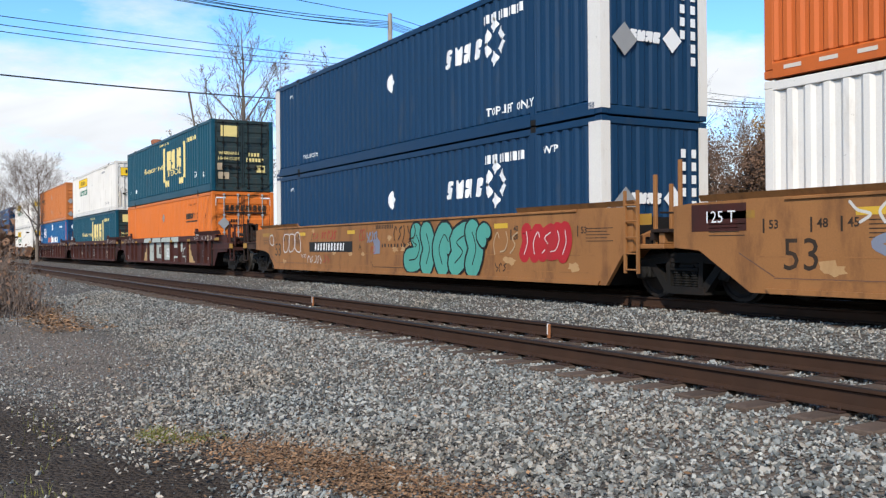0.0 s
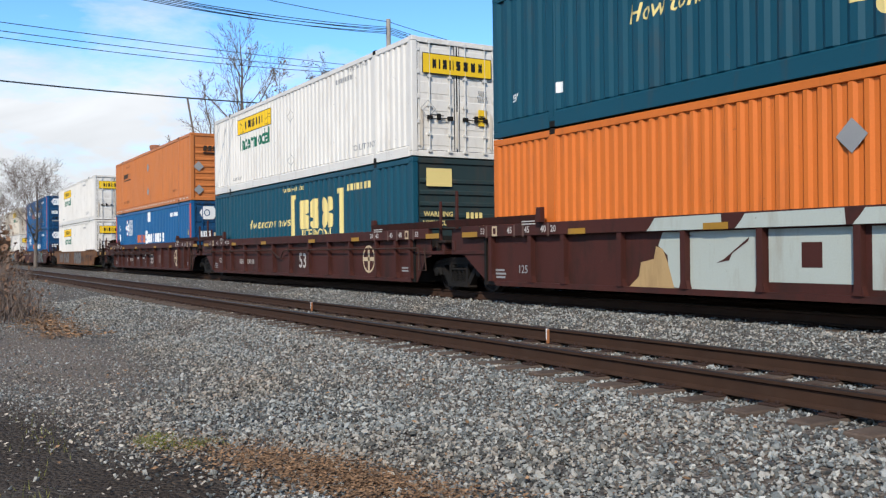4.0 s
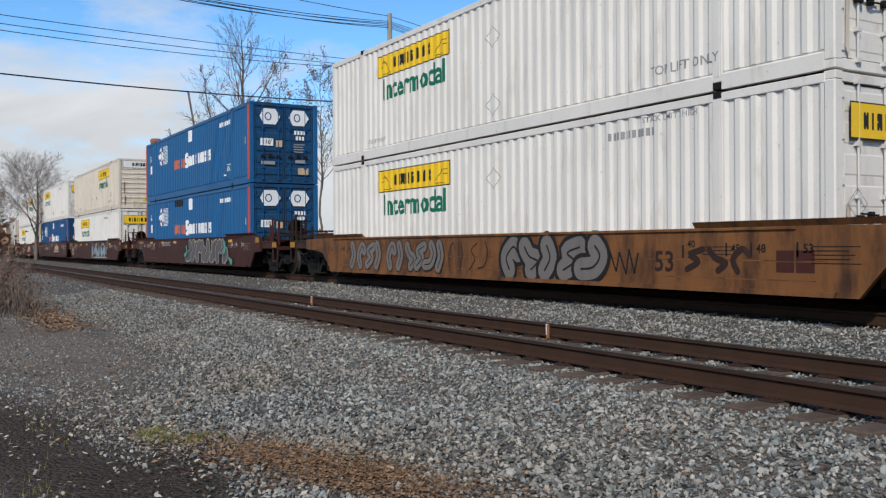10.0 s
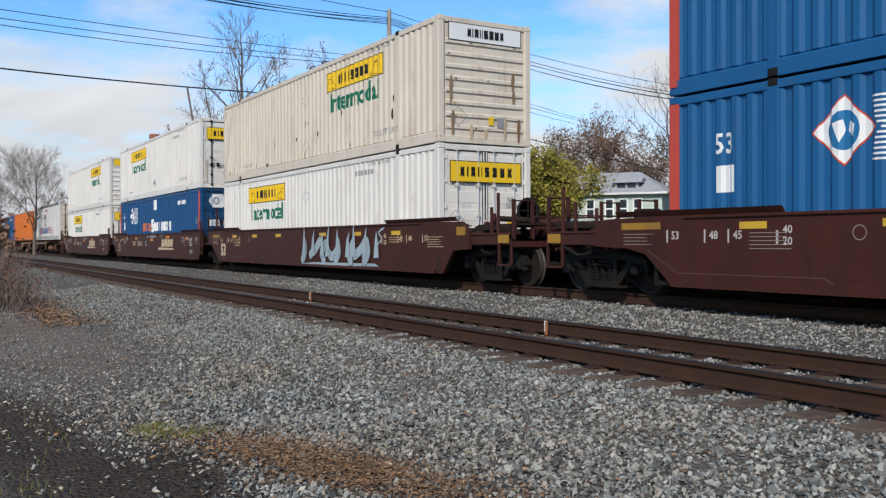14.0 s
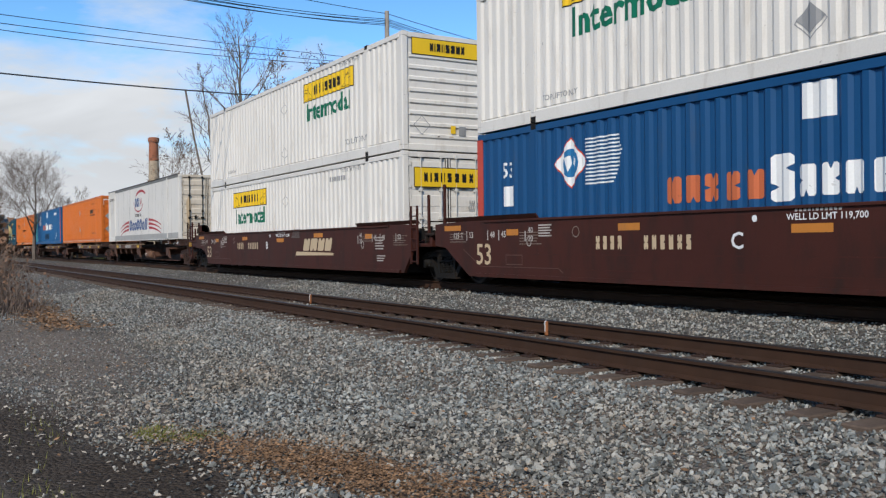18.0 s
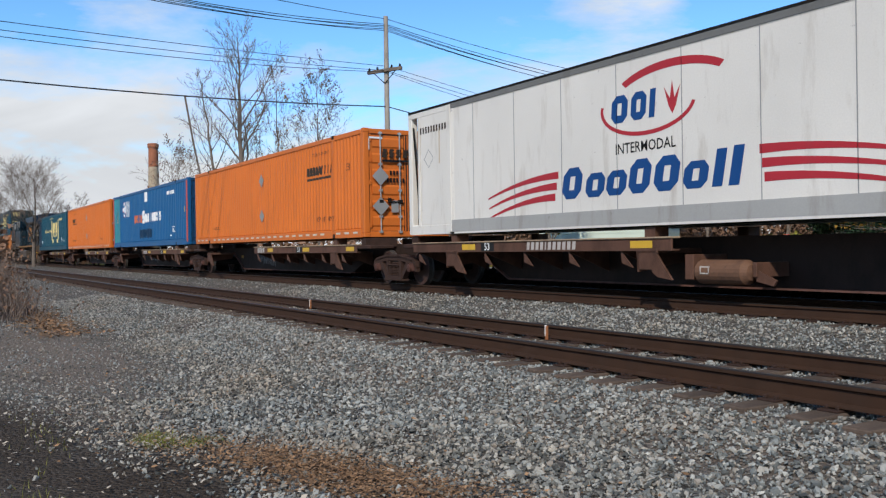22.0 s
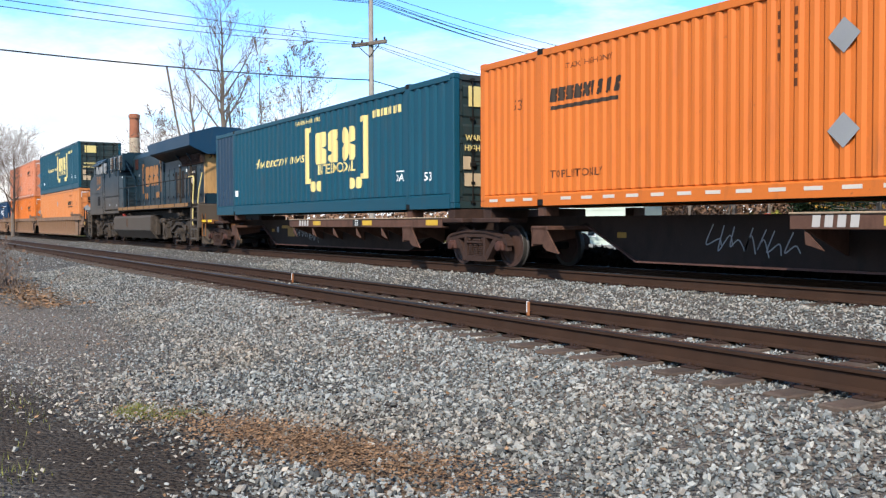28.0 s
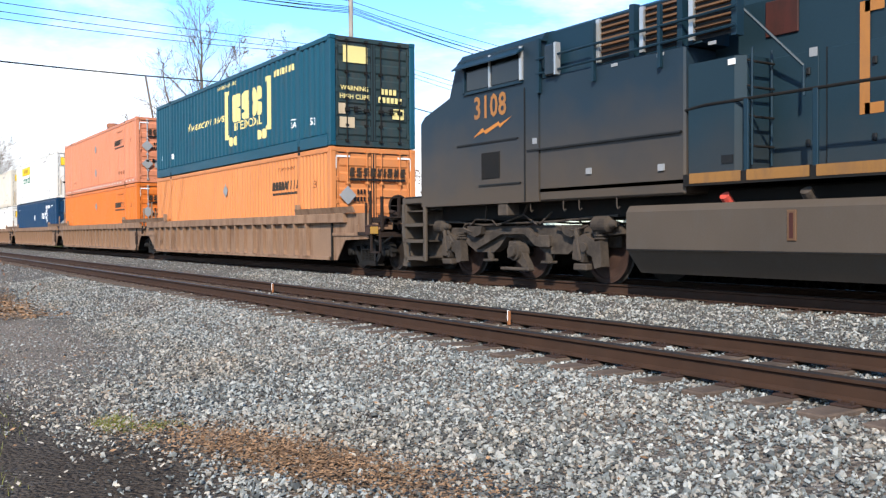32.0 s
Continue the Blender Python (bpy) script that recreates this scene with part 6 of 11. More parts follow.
def wagon_marks(t, zt, ink, length_x=None, size=0.55, plates=True, seed=1, rib=False, spots=(-6.3, -4.1, -1.8, 1.8, 4.1, 6.3), right=(7.79, 7.02, 6.57, 5.72), left=(7.79, 7.02, 6.57, 5.72)):
    rnd = random.Random(seed)
    if length_x is not None:
        on_wagon(t, "length_number", lettering("53", size, 0.05), ink, length_x, 0.62 if size > 0.4 else zt - 0.6)
    lift = 0.010 if rib else 0.0
    if rib:
        for g in (-1, 1):
            for x, w, b in ((8.25, "53", 8.10), (7.28, "48" if g > 0 else "45", 7.12), (6.70, "45", 6.83), (6.18, "20" if g > 0 else "40", 6.03)):
                if g > 0:
                    x, b = {"53": (8.57, 8.40), "48": (7.75, 7.58), "45": (7.28, 7.10), "20": (6.18, 6.34)}[w]
                on_wagon(t, "size_mark", lettering(w, 0.17, 0.02), ink, g * x, zt - 0.13, "", lift)
                on_wagon(t, "size_bar", flat([bar(-0.03, 0.03, -0.12, 0.12)]), WELD, g * b, zt - 0.14, "", lift)
            on_wagon(t, "size_mark", lettering("40" if g > 0 else "20", 0.17, 0.02), ink, 6.50 if g > 0 else -5.88, zt - 0.13, "", lift)
            on_wagon(t, "stencil_square", flat([bar(-0.09, 0.09, -0.10, 0.10)]), BEIGE_INK, 8.08 * g if g > 0 else -7.81, zt - 0.13, "", lift)
            on_wagon(t, "stencil_square", flat([bar(-0.05, 0.05, -0.06, 0.06)]), OXIDE, 8.08 * g if g > 0 else -7.81, zt - 0.13, "", lift + 0.003)
            on_wagon(t, "reflector", flat([bar(-0.30, 0.30, -0.055, 0.055)]), OCHRE_PLATE, g * (9.3 if g > 0 else 8.75), zt - 0.18, "faded orange reflector", lift)
            on_wagon(t, "notice", flat([bar(-0.25, 0.28 - 0.1 * rnd.random(), -0.012 - 0.05 * i, 0.012 - 0.05 * i) for i in range(2)]), ink, g * 6.6, zt + 0.03, "", 0.02)
            sticker("notice", flat([bar(-0.3, 0.34 - 0.1 * rnd.random(), -0.02 - 0.07 * i, 0.02 - 0.07 * i) for i in range(2 if g > 0 else 3)]), SILVER_INK, t, g * 7.9, 0.5, -WY + RIB_IN, "s")
        for x in (-5.2, 5.2, -2.0, 2.2):
            on_wagon(t, "reflector", flat([bar(-0.24, 0.24, -0.05, 0.05)]), OCHRE_PLATE, x, zt - 0.19, "yellow reflector", lift + 0.004)
        return
    for g, row in ((-1, left), (1, right)):
        for x, w in zip(row, ("53", "48", "45")):
            on_wagon(t, "size_mark", lettering(w, 0.17, 0.02), ink, g * x, zt - 0.31)
            on_wagon(t, "size_bar", flat([bar(-0.016, 0.016, -0.10, 0.10)]), ink, g * x - 0.17, zt - 0.32)
        for w, dz in (("40", 0.24), ("20", 0.40)):
            on_wagon(t, "size_mark", lettering(w, 0.155, 0.02), ink, g * row[3], zt - dz)
        on_wagon(t, "size_bar", flat([bar(-0.02, 0.02, -0.10, 0.10)]), ink, g * row[3] - 0.17, zt - 0.35)
    if plates:
        on_wagon(t, "reflector", flat([bar(-0.45, 0.45, -0.055, 0.055)]), OCHRE_PLATE, -8.56, zt - 0.15, "yellow reflector")
        on_wagon(t, "reflector", flat([bar(-0.18, 0.18, -0.09, 0.09)]), OCHRE_PLATE, 9.3, zt - 0.16, "yellow reflector")
        for x in spots:
            on_wagon(t, "reflector", flat([bar(-0.24, 0.24, -0.05, 0.05)]), REFLECTOR, x, zt - 0.17, "yellow reflector")
    for x, k in ((-8.6, 4), (-6.0, 5), (8.2, 5), (6.3, 3)):
        on_wagon(t, "notice", flat([bar(-0.36, 0.36 - 0.2 * rnd.random(), -0.006 - 0.055 * i, 0.006 - 0.055 * i) for i in range(k)]), FAINT_INK if ink is MARK_INK else ink, x, zt - 0.28)
    on_wagon(t, "round_stencil", ring(0.10, 0.10, 0.014, n=18), FAINT_INK if ink is MARK_INK else ink, -4.65, zt - 0.29)
    on_wagon(t, "weld_line", flat([[(-8.41, 0.76), (-8.40, 0.77), (-7.78, 0.438), (-7.79, 0.428)], bar(-7.79, -5.16, 0.41, 0.420), [(-5.16, 0.41), (-5.15, 0.42), (-5.01, 0.338), (-5.02, 0.328)]]), WELD, 0, 0, "", -0.001)


# ---- spine wagon ----


def spine_unit(m, label, left, right, first=False, last=False, beam=(-7.86, 7.6)):
    t = thing("spine_wagon", m, label, "train wagon", "spine wagons of the train")
    a, b = -left, right

    def sill():
        s = Shape()
        s.prism([(a + 2.65, 0.90), (a + 3.45, 0.45), (a + 4.05, 0.22), (b - 4.05, 0.22), (b - 3.45, 0.45), (b - 2.65, 0.72), (b - 0.2, 0.72), (b - 0.2, 1.02), (a + 0.2, 1.02), (a + 0.2, 0.72), (a + 2.2, 0.72)], "y", -0.32, 0.32)
        return s

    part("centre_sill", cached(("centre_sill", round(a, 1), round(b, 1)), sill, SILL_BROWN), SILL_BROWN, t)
    # the flange's paler red-brown has the sunlight on it put into the colour
    part("sill_flange", cached(("sill_flange", round(a, 1), round(b, 1)), lambda: Shape().box(a + 4.05, b - 4.05, -0.40, 0.40, 0.19, 0.22).prism([(a + 2.70, 0.84), (a + 4.05, 0.19), (a + 4.05, 0.215), (a + 2.76, 0.84)], "y", -0.40, 0.40), LIT_PINK), LIT_PINK, t, None, "dusty red-brown bottom flange")
    x0, x1 = beam
    for sg in (-1, 1):
        turn = pose(0, 0, 0) if sg < 0 else pose(0, 0, 0, 0, 0, 180)
        lo, hi = (x0, x1) if sg < 0 else (-x1, -x0)
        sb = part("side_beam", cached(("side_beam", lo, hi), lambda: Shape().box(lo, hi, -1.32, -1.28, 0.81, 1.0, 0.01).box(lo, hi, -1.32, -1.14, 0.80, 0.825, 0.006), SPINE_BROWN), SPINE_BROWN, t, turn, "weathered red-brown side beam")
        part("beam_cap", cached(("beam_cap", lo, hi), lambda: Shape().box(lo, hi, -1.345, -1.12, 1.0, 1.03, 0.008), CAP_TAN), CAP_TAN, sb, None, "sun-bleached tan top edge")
        x = lo + 0.2 if hi - lo < 12 else lo + 0.5
        while x < hi - 0.3:
            part("gusset", cached(("spine_gusset",), lambda: Shape().prism([(-1.28, 0.80), (-0.32, 0.42), (-0.32, 0.80)], "x", -0.015, 0.015).prism([(0.0, 0.80), (0.02, 0.60), (0.30, 0.52)], "y", -1.28, -1.26), SPINE_BROWN), SPINE_BROWN, sb, pose(x, 0, 0))
            x += 1.40
        for x in (-6.1, 6.1, (x1 - 0.55) if sg < 0 else 0.55 - x1) if x1 < 2 else (-6.1, 6.1):
            def outrigger():
                s = Shape().box(-0.24, 0.24, -1.33, -0.30, 0.76, 0.84, 0.01)
                s.prism([(-1.33, 0.46), (-1.33, 0.80), (-0.3, 0.80), (-0.3, 0.60)], "x", -0.22, -0.18)
                s.prism([(0.18, 0.80), (0.56, 0.34), (0.24, 0.38), (0.12, 0.46), (0.12, 0.80)], "y", -1.33, -1.29)
                s.prism([(-0.24, 0.80), (0.12, 0.80), (0.12, 0.50), (-0.20, 0.50)], "y", -1.33, -1.29)
                s.box(-0.12, 0.12, -1.25, -0.95, 1.03, 1.195)
                return s

            part("outrigger", cached(("outrigger",), outrigger, SPINE_BROWN), SPINE_BROWN, t, turn @ pose(x, 0, 0))
        for x in (-7.9, 7.9):
            part("box_bracket", cached(("box_bracket",), lambda: Shape().box(-0.14, 0.14, -1.25, -0.3, 0.95, 1.195, 0.01).box(-0.5, 0.5, -1.30, -0.6, 0.90, 1.0, 0.02), RUST), RUST, t, turn @ pose(x, 0, 0))
    if x1 < 2:
        tank = part("air_reservoir", Shape().lathe([(0.0, -0.56), (0.12, -0.53), (0.19, -0.45), (0.19, 0.42), (0.12, 0.50), (0.0, 0.53)], "x", 20, (1.36, -1.0, 0.47)), TANK_BROWN, t, None, "dusty brown brake air reservoir")
        part("stencil_frame", Shape().box(1.02, 1.20, -1.195, -1.188, 0.44, 0.46).box(1.02, 1.20, -1.175, -1.168, 0.54, 0.56).box(1.02, 1.035, -1.195, -1.17, 0.44, 0.56).box(1.185, 1.20, -1.195, -1.17, 0.44, 0.56), MARK_INK, tank, None, "pale stencilled frame")
        part("tank_bracket", Shape().box(0.62, 0.80, -1.10, -0.32, 0.34, 0.74, 0.012), SPINE_BROWN, t)
        part("tank_bracket", Shape().box(1.9, 1.98, -1.05, -0.32, 0.40, 0.62, 0.01).prism([(1.95, 0.52), (2.3, 0.36), (2.25, 0.28), (1.95, 0.34)], "y", -1.02, -0.98), SPINE_BROWN, t)
    for x, w in ((-5.4, "k"), (-4.68, "k53"), (-0.12, "k"), (0.95, "y"), (3.47, "53"), (4.05, "y"), (7.2, "y")):
        if w[0] == "k" and x1 > 2 or w[0] != "k" and x1 < 2 or not x0 < x < x1:
            continue
        if "53" in w:
            part("number_panel", cached(("spine_panel",), lambda: Shape().box(-0.24, 0.24, -0.004, 0.002, -0.085, 0.085), BLACK), BLACK, t, pose(x, -1.321, 0.905))
            sticker("length_number", lettering("53", 0.21, 0.015), WHITE_INK, t, x, 0.905, -1.326, "s")
        else:
            sticker("reflector", flat([bar(-0.26, 0.26, -0.06, 0.06)]), REFLECTOR, t, x, 0.91, -1.32, "s", None, 0.004, "yellow reflector")
    if x1 < 2:
        sticker("serial_mark", blocks([0.62] * 4 + [0.3] + [0.62] * 6, 0.15, 0.34, 0.1, notch=False), MARK_INK, t, -2.55, 0.91, -1.32, "s")
    else:
        sticker("serial_mark", blocks([0.75] * 4, 0.16, 0.40, 0.1, notch=False), MARK_INK, t, 0.03, 0.91, -1.32, "s")
    sticker("notice_sticker", flat([bar(-0.12, 0.12, -0.05, 0.05)]), OCHRE_PLATE, t, -4.96, 0.67, -0.32, "s")
    if x1 > 2:
        rnd = random.Random(int(left * 100))
        for i in range(7):
            cx, cz = -2.85 + 0.24 * i, 0.66 - 0.02 * i
            pts = [(cx + rnd.uniform(-0.10, 0.10), cz + 0.20), (cx + rnd.uniform(-0.16, 0.02), cz - rnd.uniform(0.10, 0.22)), (cx + rnd.uniform(0.02, 0.14), cz + rnd.uniform(-0.05, 0.10)), (cx + rnd.uniform(0.10, 0.24), cz - rnd.uniform(0.05, 0.22))]
            sticker("sprayed_tag", flat(ribbon(pts, 0.022)), SILVER_INK, t, 0, 0, -0.32, "s", None, 0.004 + 0.0006 * i, "thin pale sprayed scrawl")
    add_truck(t, right, mat=RUST)
    if last:
        part("end_beam", Shape().box(a - 1.0, a + 0.4, -1.42, -1.34, 0.96, 1.06, 0.01).box(a - 0.9, a - 0.8, -1.38, 1.38, 0.90, 1.05, 0.01).tube((a - 0.95, -1.38, 0.45), (a - 0.95, -1.38, 1.3), 0.02, n=6).tube((a - 0.55, -1.38, 0.45), (a - 0.55, -1.38, 1.3), 0.02, n=6).tube((a - 0.95, -1.38, 0.45), (a - 0.55, -1.38, 0.45), 0.02, n=6).box(a - 1.5, a, -0.28, 0.28, 0.74, 1.0, 0.02), BROWN, t)
        for x in (a - 0.55, a + 0.15):
            sticker("reflector", flat([bar(-0.27, 0.2, -0.045, 0.045)]), YELLOW, t, x, 1.01, -1.42, "s", None, 0.004, "yellow reflector")
    if first:
        def tail():
            s = Shape().box(right, right + 1.4, -0.3, 0.3, 0.72, 1.02, 0.02)
            s.box(right + 0.9, right + 1.3, -1.4, 1.4, 0.95, 1.02)
            for y in (-1.38, -0.9, 0.9, 1.38):
                s.box(right + 1.22, right + 1.28, y - 0.03, y + 0.03, 0.5 if abs(y) > 1 else 0.95, 1.9)
            for z in (0.52, 0.8, 1.1, 1.45, 1.8):
                s.tube((right + 1.25, -1.38, z), (right + 1.25, -0.9, z), 0.018, n=6)
            return s

        part("end_walkway", tail(), RUST, t)
        part("coupler", cached(("coupler",), coupler_shape, GRIME), GRIME, t, pose(right + 1.5, 0, 0))
        part("brake_wheel", Shape().lathe([(0.24, -0.02), (0.28, 0.0), (0.24, 0.02), (0.22, 0.0), (0.24, -0.02)], "x", 20).box(-0.2, -0.05, -0.12, 0.12, -0.5, 0.12, 0.02), GRIME, t, pose(right + 0.85, -0.6, 1.55))
    return t

# ---- locomotive ----


def loco_wheel():
    r = 0.53
    s = Shape()
    s.lathe([(0.0, -0.03), (0.10, -0.03), (0.13, 0.0), (0.30, 0.05), (r - 0.09, 0.02), (r - 0.07, 0.0), (r, 0.0)], "y", 30, caps=False)
    s.slot = 1
    s.lathe([(r, 0.0), (r + 0.002, 0.09), (r + 0.03, 0.112), (r - 0.06, 0.135), (0.0, 0.12)], "y", 30, caps=False)
    return s


def loco_truck(t, x):
    """A three-axle truck with its cast frame, journal boxes, springs, brake cylinders and links."""
    fr = part("truck_frame", Shape().box(-2.5, 2.5, -0.9, 0.9, 0.62, 0.84, 0.03), LOCO_TRUCK, t, pose(x, 0, 0))
    for sg in (-1, 1):
        turn = pose(0, sg * 1.05, 0, 0, 0, 0 if sg < 0 else 180)

        def frame_side():
            s = Shape()
            s.prism([(-2.78, 0.86), (-2.70, 0.98), (-2.1, 1.0), (-1.5, 0.96), (-0.95, 1.02), (0.95, 1.02), (1.5, 0.96), (2.1, 1.0), (2.70, 0.98), (2.78, 0.86), (2.05, 0.80), (1.72, 0.66), (1.40, 0.50), (0.82, 0.50), (0.62, 0.60), (0.40, 0.80), (-0.40, 0.80), (-0.62, 0.60), (-0.82, 0.50), (-1.40, 0.50), (-1.72, 0.66), (-2.05, 0.80)], "y", -0.06, 0.12)
            return s

        part("side_frame", cached(("loco_side_frame",), frame_side, LOCO_TRUCK), LOCO_TRUCK, fr, turn)

        def rib():
            s = Shape()
            s.prism([(-1.32, 0.68), (-0.52, 0.98), (0.36, 0.98), (0.70, 0.80), (0.98, 0.82), (0.98, 0.64), (0.62, 0.64), (0.30, 0.86), (-0.42, 0.86), (-1.25, 0.56)], "y", -0.16, -0.06)
            s.box(0.72, 1.04, -0.19, -0.15, 0.62, 0.84, 0.012)
            return s

        part("equaliser", cached(("loco_equaliser",), rib, LOCO_TRUCK), LOCO_TRUCK, fr, turn)
        for a in (-2.08, 0.0, 2.08):
            def box_():
                s = Shape().lathe([(0.0, -0.27), (0.10, -0.27), (0.115, -0.25), (0.12, -0.20), (0.17, -0.19), (0.19, -0.10), (0.19, 0.05)], "y", 18)
                s.prism([(-0.20, 0.20), (0.02, 0.20), (0.34, -0.22), (0.40, -0.34), (0.24, -0.30), (0.0, -0.16), (-0.26, -0.12)], "y", -0.14, 0.0)
                s.box(-0.42, 0.46, -0.20, -0.05, -0.36, -0.30, 0.015)
                return s

            def end_box():
                s = Shape().prism([(-0.36, 0.24), (-0.08, 0.34), (0.16, 0.20), (0.30, 0.22), (0.34, -0.22), (0.16, -0.26), (0.10, -0.06), (-0.06, 0.02), (-0.12, -0.16), (-0.40, -0.10)], "y", -0.20, -0.02)
                s.lathe([(0.0, -0.24), (0.08, -0.24), (0.09, -0.18), (0.15, -0.16), (0.16, 0.0)], "y", 14, (-0.08, 0, 0.10))
                s.tube((-0.34, -0.16, 0.42), (-0.20, -0.18, -0.12), 0.05, n=8)
                s.box(-0.36, -0.02, -0.22, -0.06, -0.30, -0.18, 0.02)
                for k in range(3):
                    s.tube((0.22, -0.08, 0.24 + 0.05 * k), (0.22, -0.08, 0.27 + 0.05 * k), 0.13, n=12)
                return s

            if a == 0:
                part("journal_box", cached(("loco_journal_box",), box_, LOCO_TRUCK), LOCO_TRUCK, fr, turn @ pose(a, 0, 0.53))
            else:
                part("journal_box", cached(("loco_end_box",), end_box, LOCO_TRUCK), LOCO_TRUCK, fr, turn @ pose(a, 0, 0.53))
        for a, w in ((-2.55, 0.34), (2.40, 0.40), (1.62, 0.0), (-1.3, 0.0)):
            if w:
                part("brake_cylinder", cached(("loco_brake_cylinder", w), lambda: Shape().lathe([(0.0, -w / 2), (0.12, -w / 2), (0.14, -w / 2 + 0.03), (0.14, w / 2 - 0.05), (0.08, w / 2), (0.05, w / 2 + 0.12), (0.0, w / 2 + 0.13)], "x", 18), LOCO_TRUCK), LOCO_TRUCK, fr, turn @ pose(a, -0.14, 1.02))
            else:
                part("sand_pan", cached(("loco_pan",), lambda: Shape().prism([(-0.26, 0.12), (0.26, 0.12), (0.20, -0.04), (0.0, -0.10), (-0.20, -0.04)], "y", -0.16, 0.0), LOCO_TRUCK), LOCO_TRUCK, fr, turn @ pose(a, -0.02, 0.90))
        for a in (-0.95, 0.85):
            part("bump_stop", cached(("loco_stop",), lambda: Shape().tube((0, -0.02, -0.04), (0, -0.02, 0.14), 0.07, n=10).box(-0.14, 0.14, -0.12, 0.06, -0.08, -0.03, 0.01), LOCO_TRUCK), LOCO_TRUCK, fr, turn @ pose(a, 0, 0.40))

        def rigging(pts, r):
            return lambda: Shape().path(pts, r)

        for i, (pts, r) in enumerate((
                ([(-2.7, -0.12, 1.12), (-1.8, -0.13, 1.10), (-1.0, -0.13, 1.04), (0.0, -0.13, 1.07), (1.1, -0.13, 1.08), (2.1, -0.12, 1.14), (2.75, -0.12, 1.16)], 0.022),
                ([(-1.45, -0.17, 1.04), (-1.2, -0.20, 1.16), (-0.7, -0.18, 1.14), (-0.5, -0.2, 1.02), (-0.2, -0.19, 1.10), (0.3, -0.18, 1.22), (0.7, -0.19, 1.04)], 0.018),
                ([(0.26, -0.15, 1.22), (0.42, -0.10, 1.55)], 0.022),
                ([(-1.0, -0.12, 1.10), (-0.98, -0.08, 1.52)], 0.022),
                ([(0.75, -0.15, 1.05), (1.05, -0.12, 1.25)], 0.02),
                ([(-2.3, -0.16, 0.93), (-2.05, -0.19, 0.70), (-2.25, -0.2, 0.50)], 0.035),
                ([(-1.62, -0.15, 1.08), (-1.7, -0.17, 0.98), (-1.4, -0.17, 0.90)], 0.03),
                ([(1.2, -0.15, 1.0), (1.7, -0.17, 0.92), (2.05, -0.17, 1.0)], 0.02))):
            part("brake_pipe", cached(("loco_pipe", i), rigging(pts, r), LOCO_TRUCK), LOCO_TRUCK, fr, turn)
    for a in (-2.08, 0.0, 2.08):
        part("axle", cached(("loco_axle",), lambda: Shape().tube((0, -1.0, 0), (0, 1.0, 0), 0.1, n=12).box(-0.45, 0.45, -0.5, 0.5, -0.3, 0.3, 0.05), GRIME), GRIME, fr, pose(a, 0, 0.53))
        for sg in (-1, 1):
            part("wheel", cached(("loco_wheel",), loco_wheel, RUST, TREAD), RUST, fr, pose(a, sg * 0.80, 0.53, 0, 0, 0 if sg < 0 else 180))
    return fr


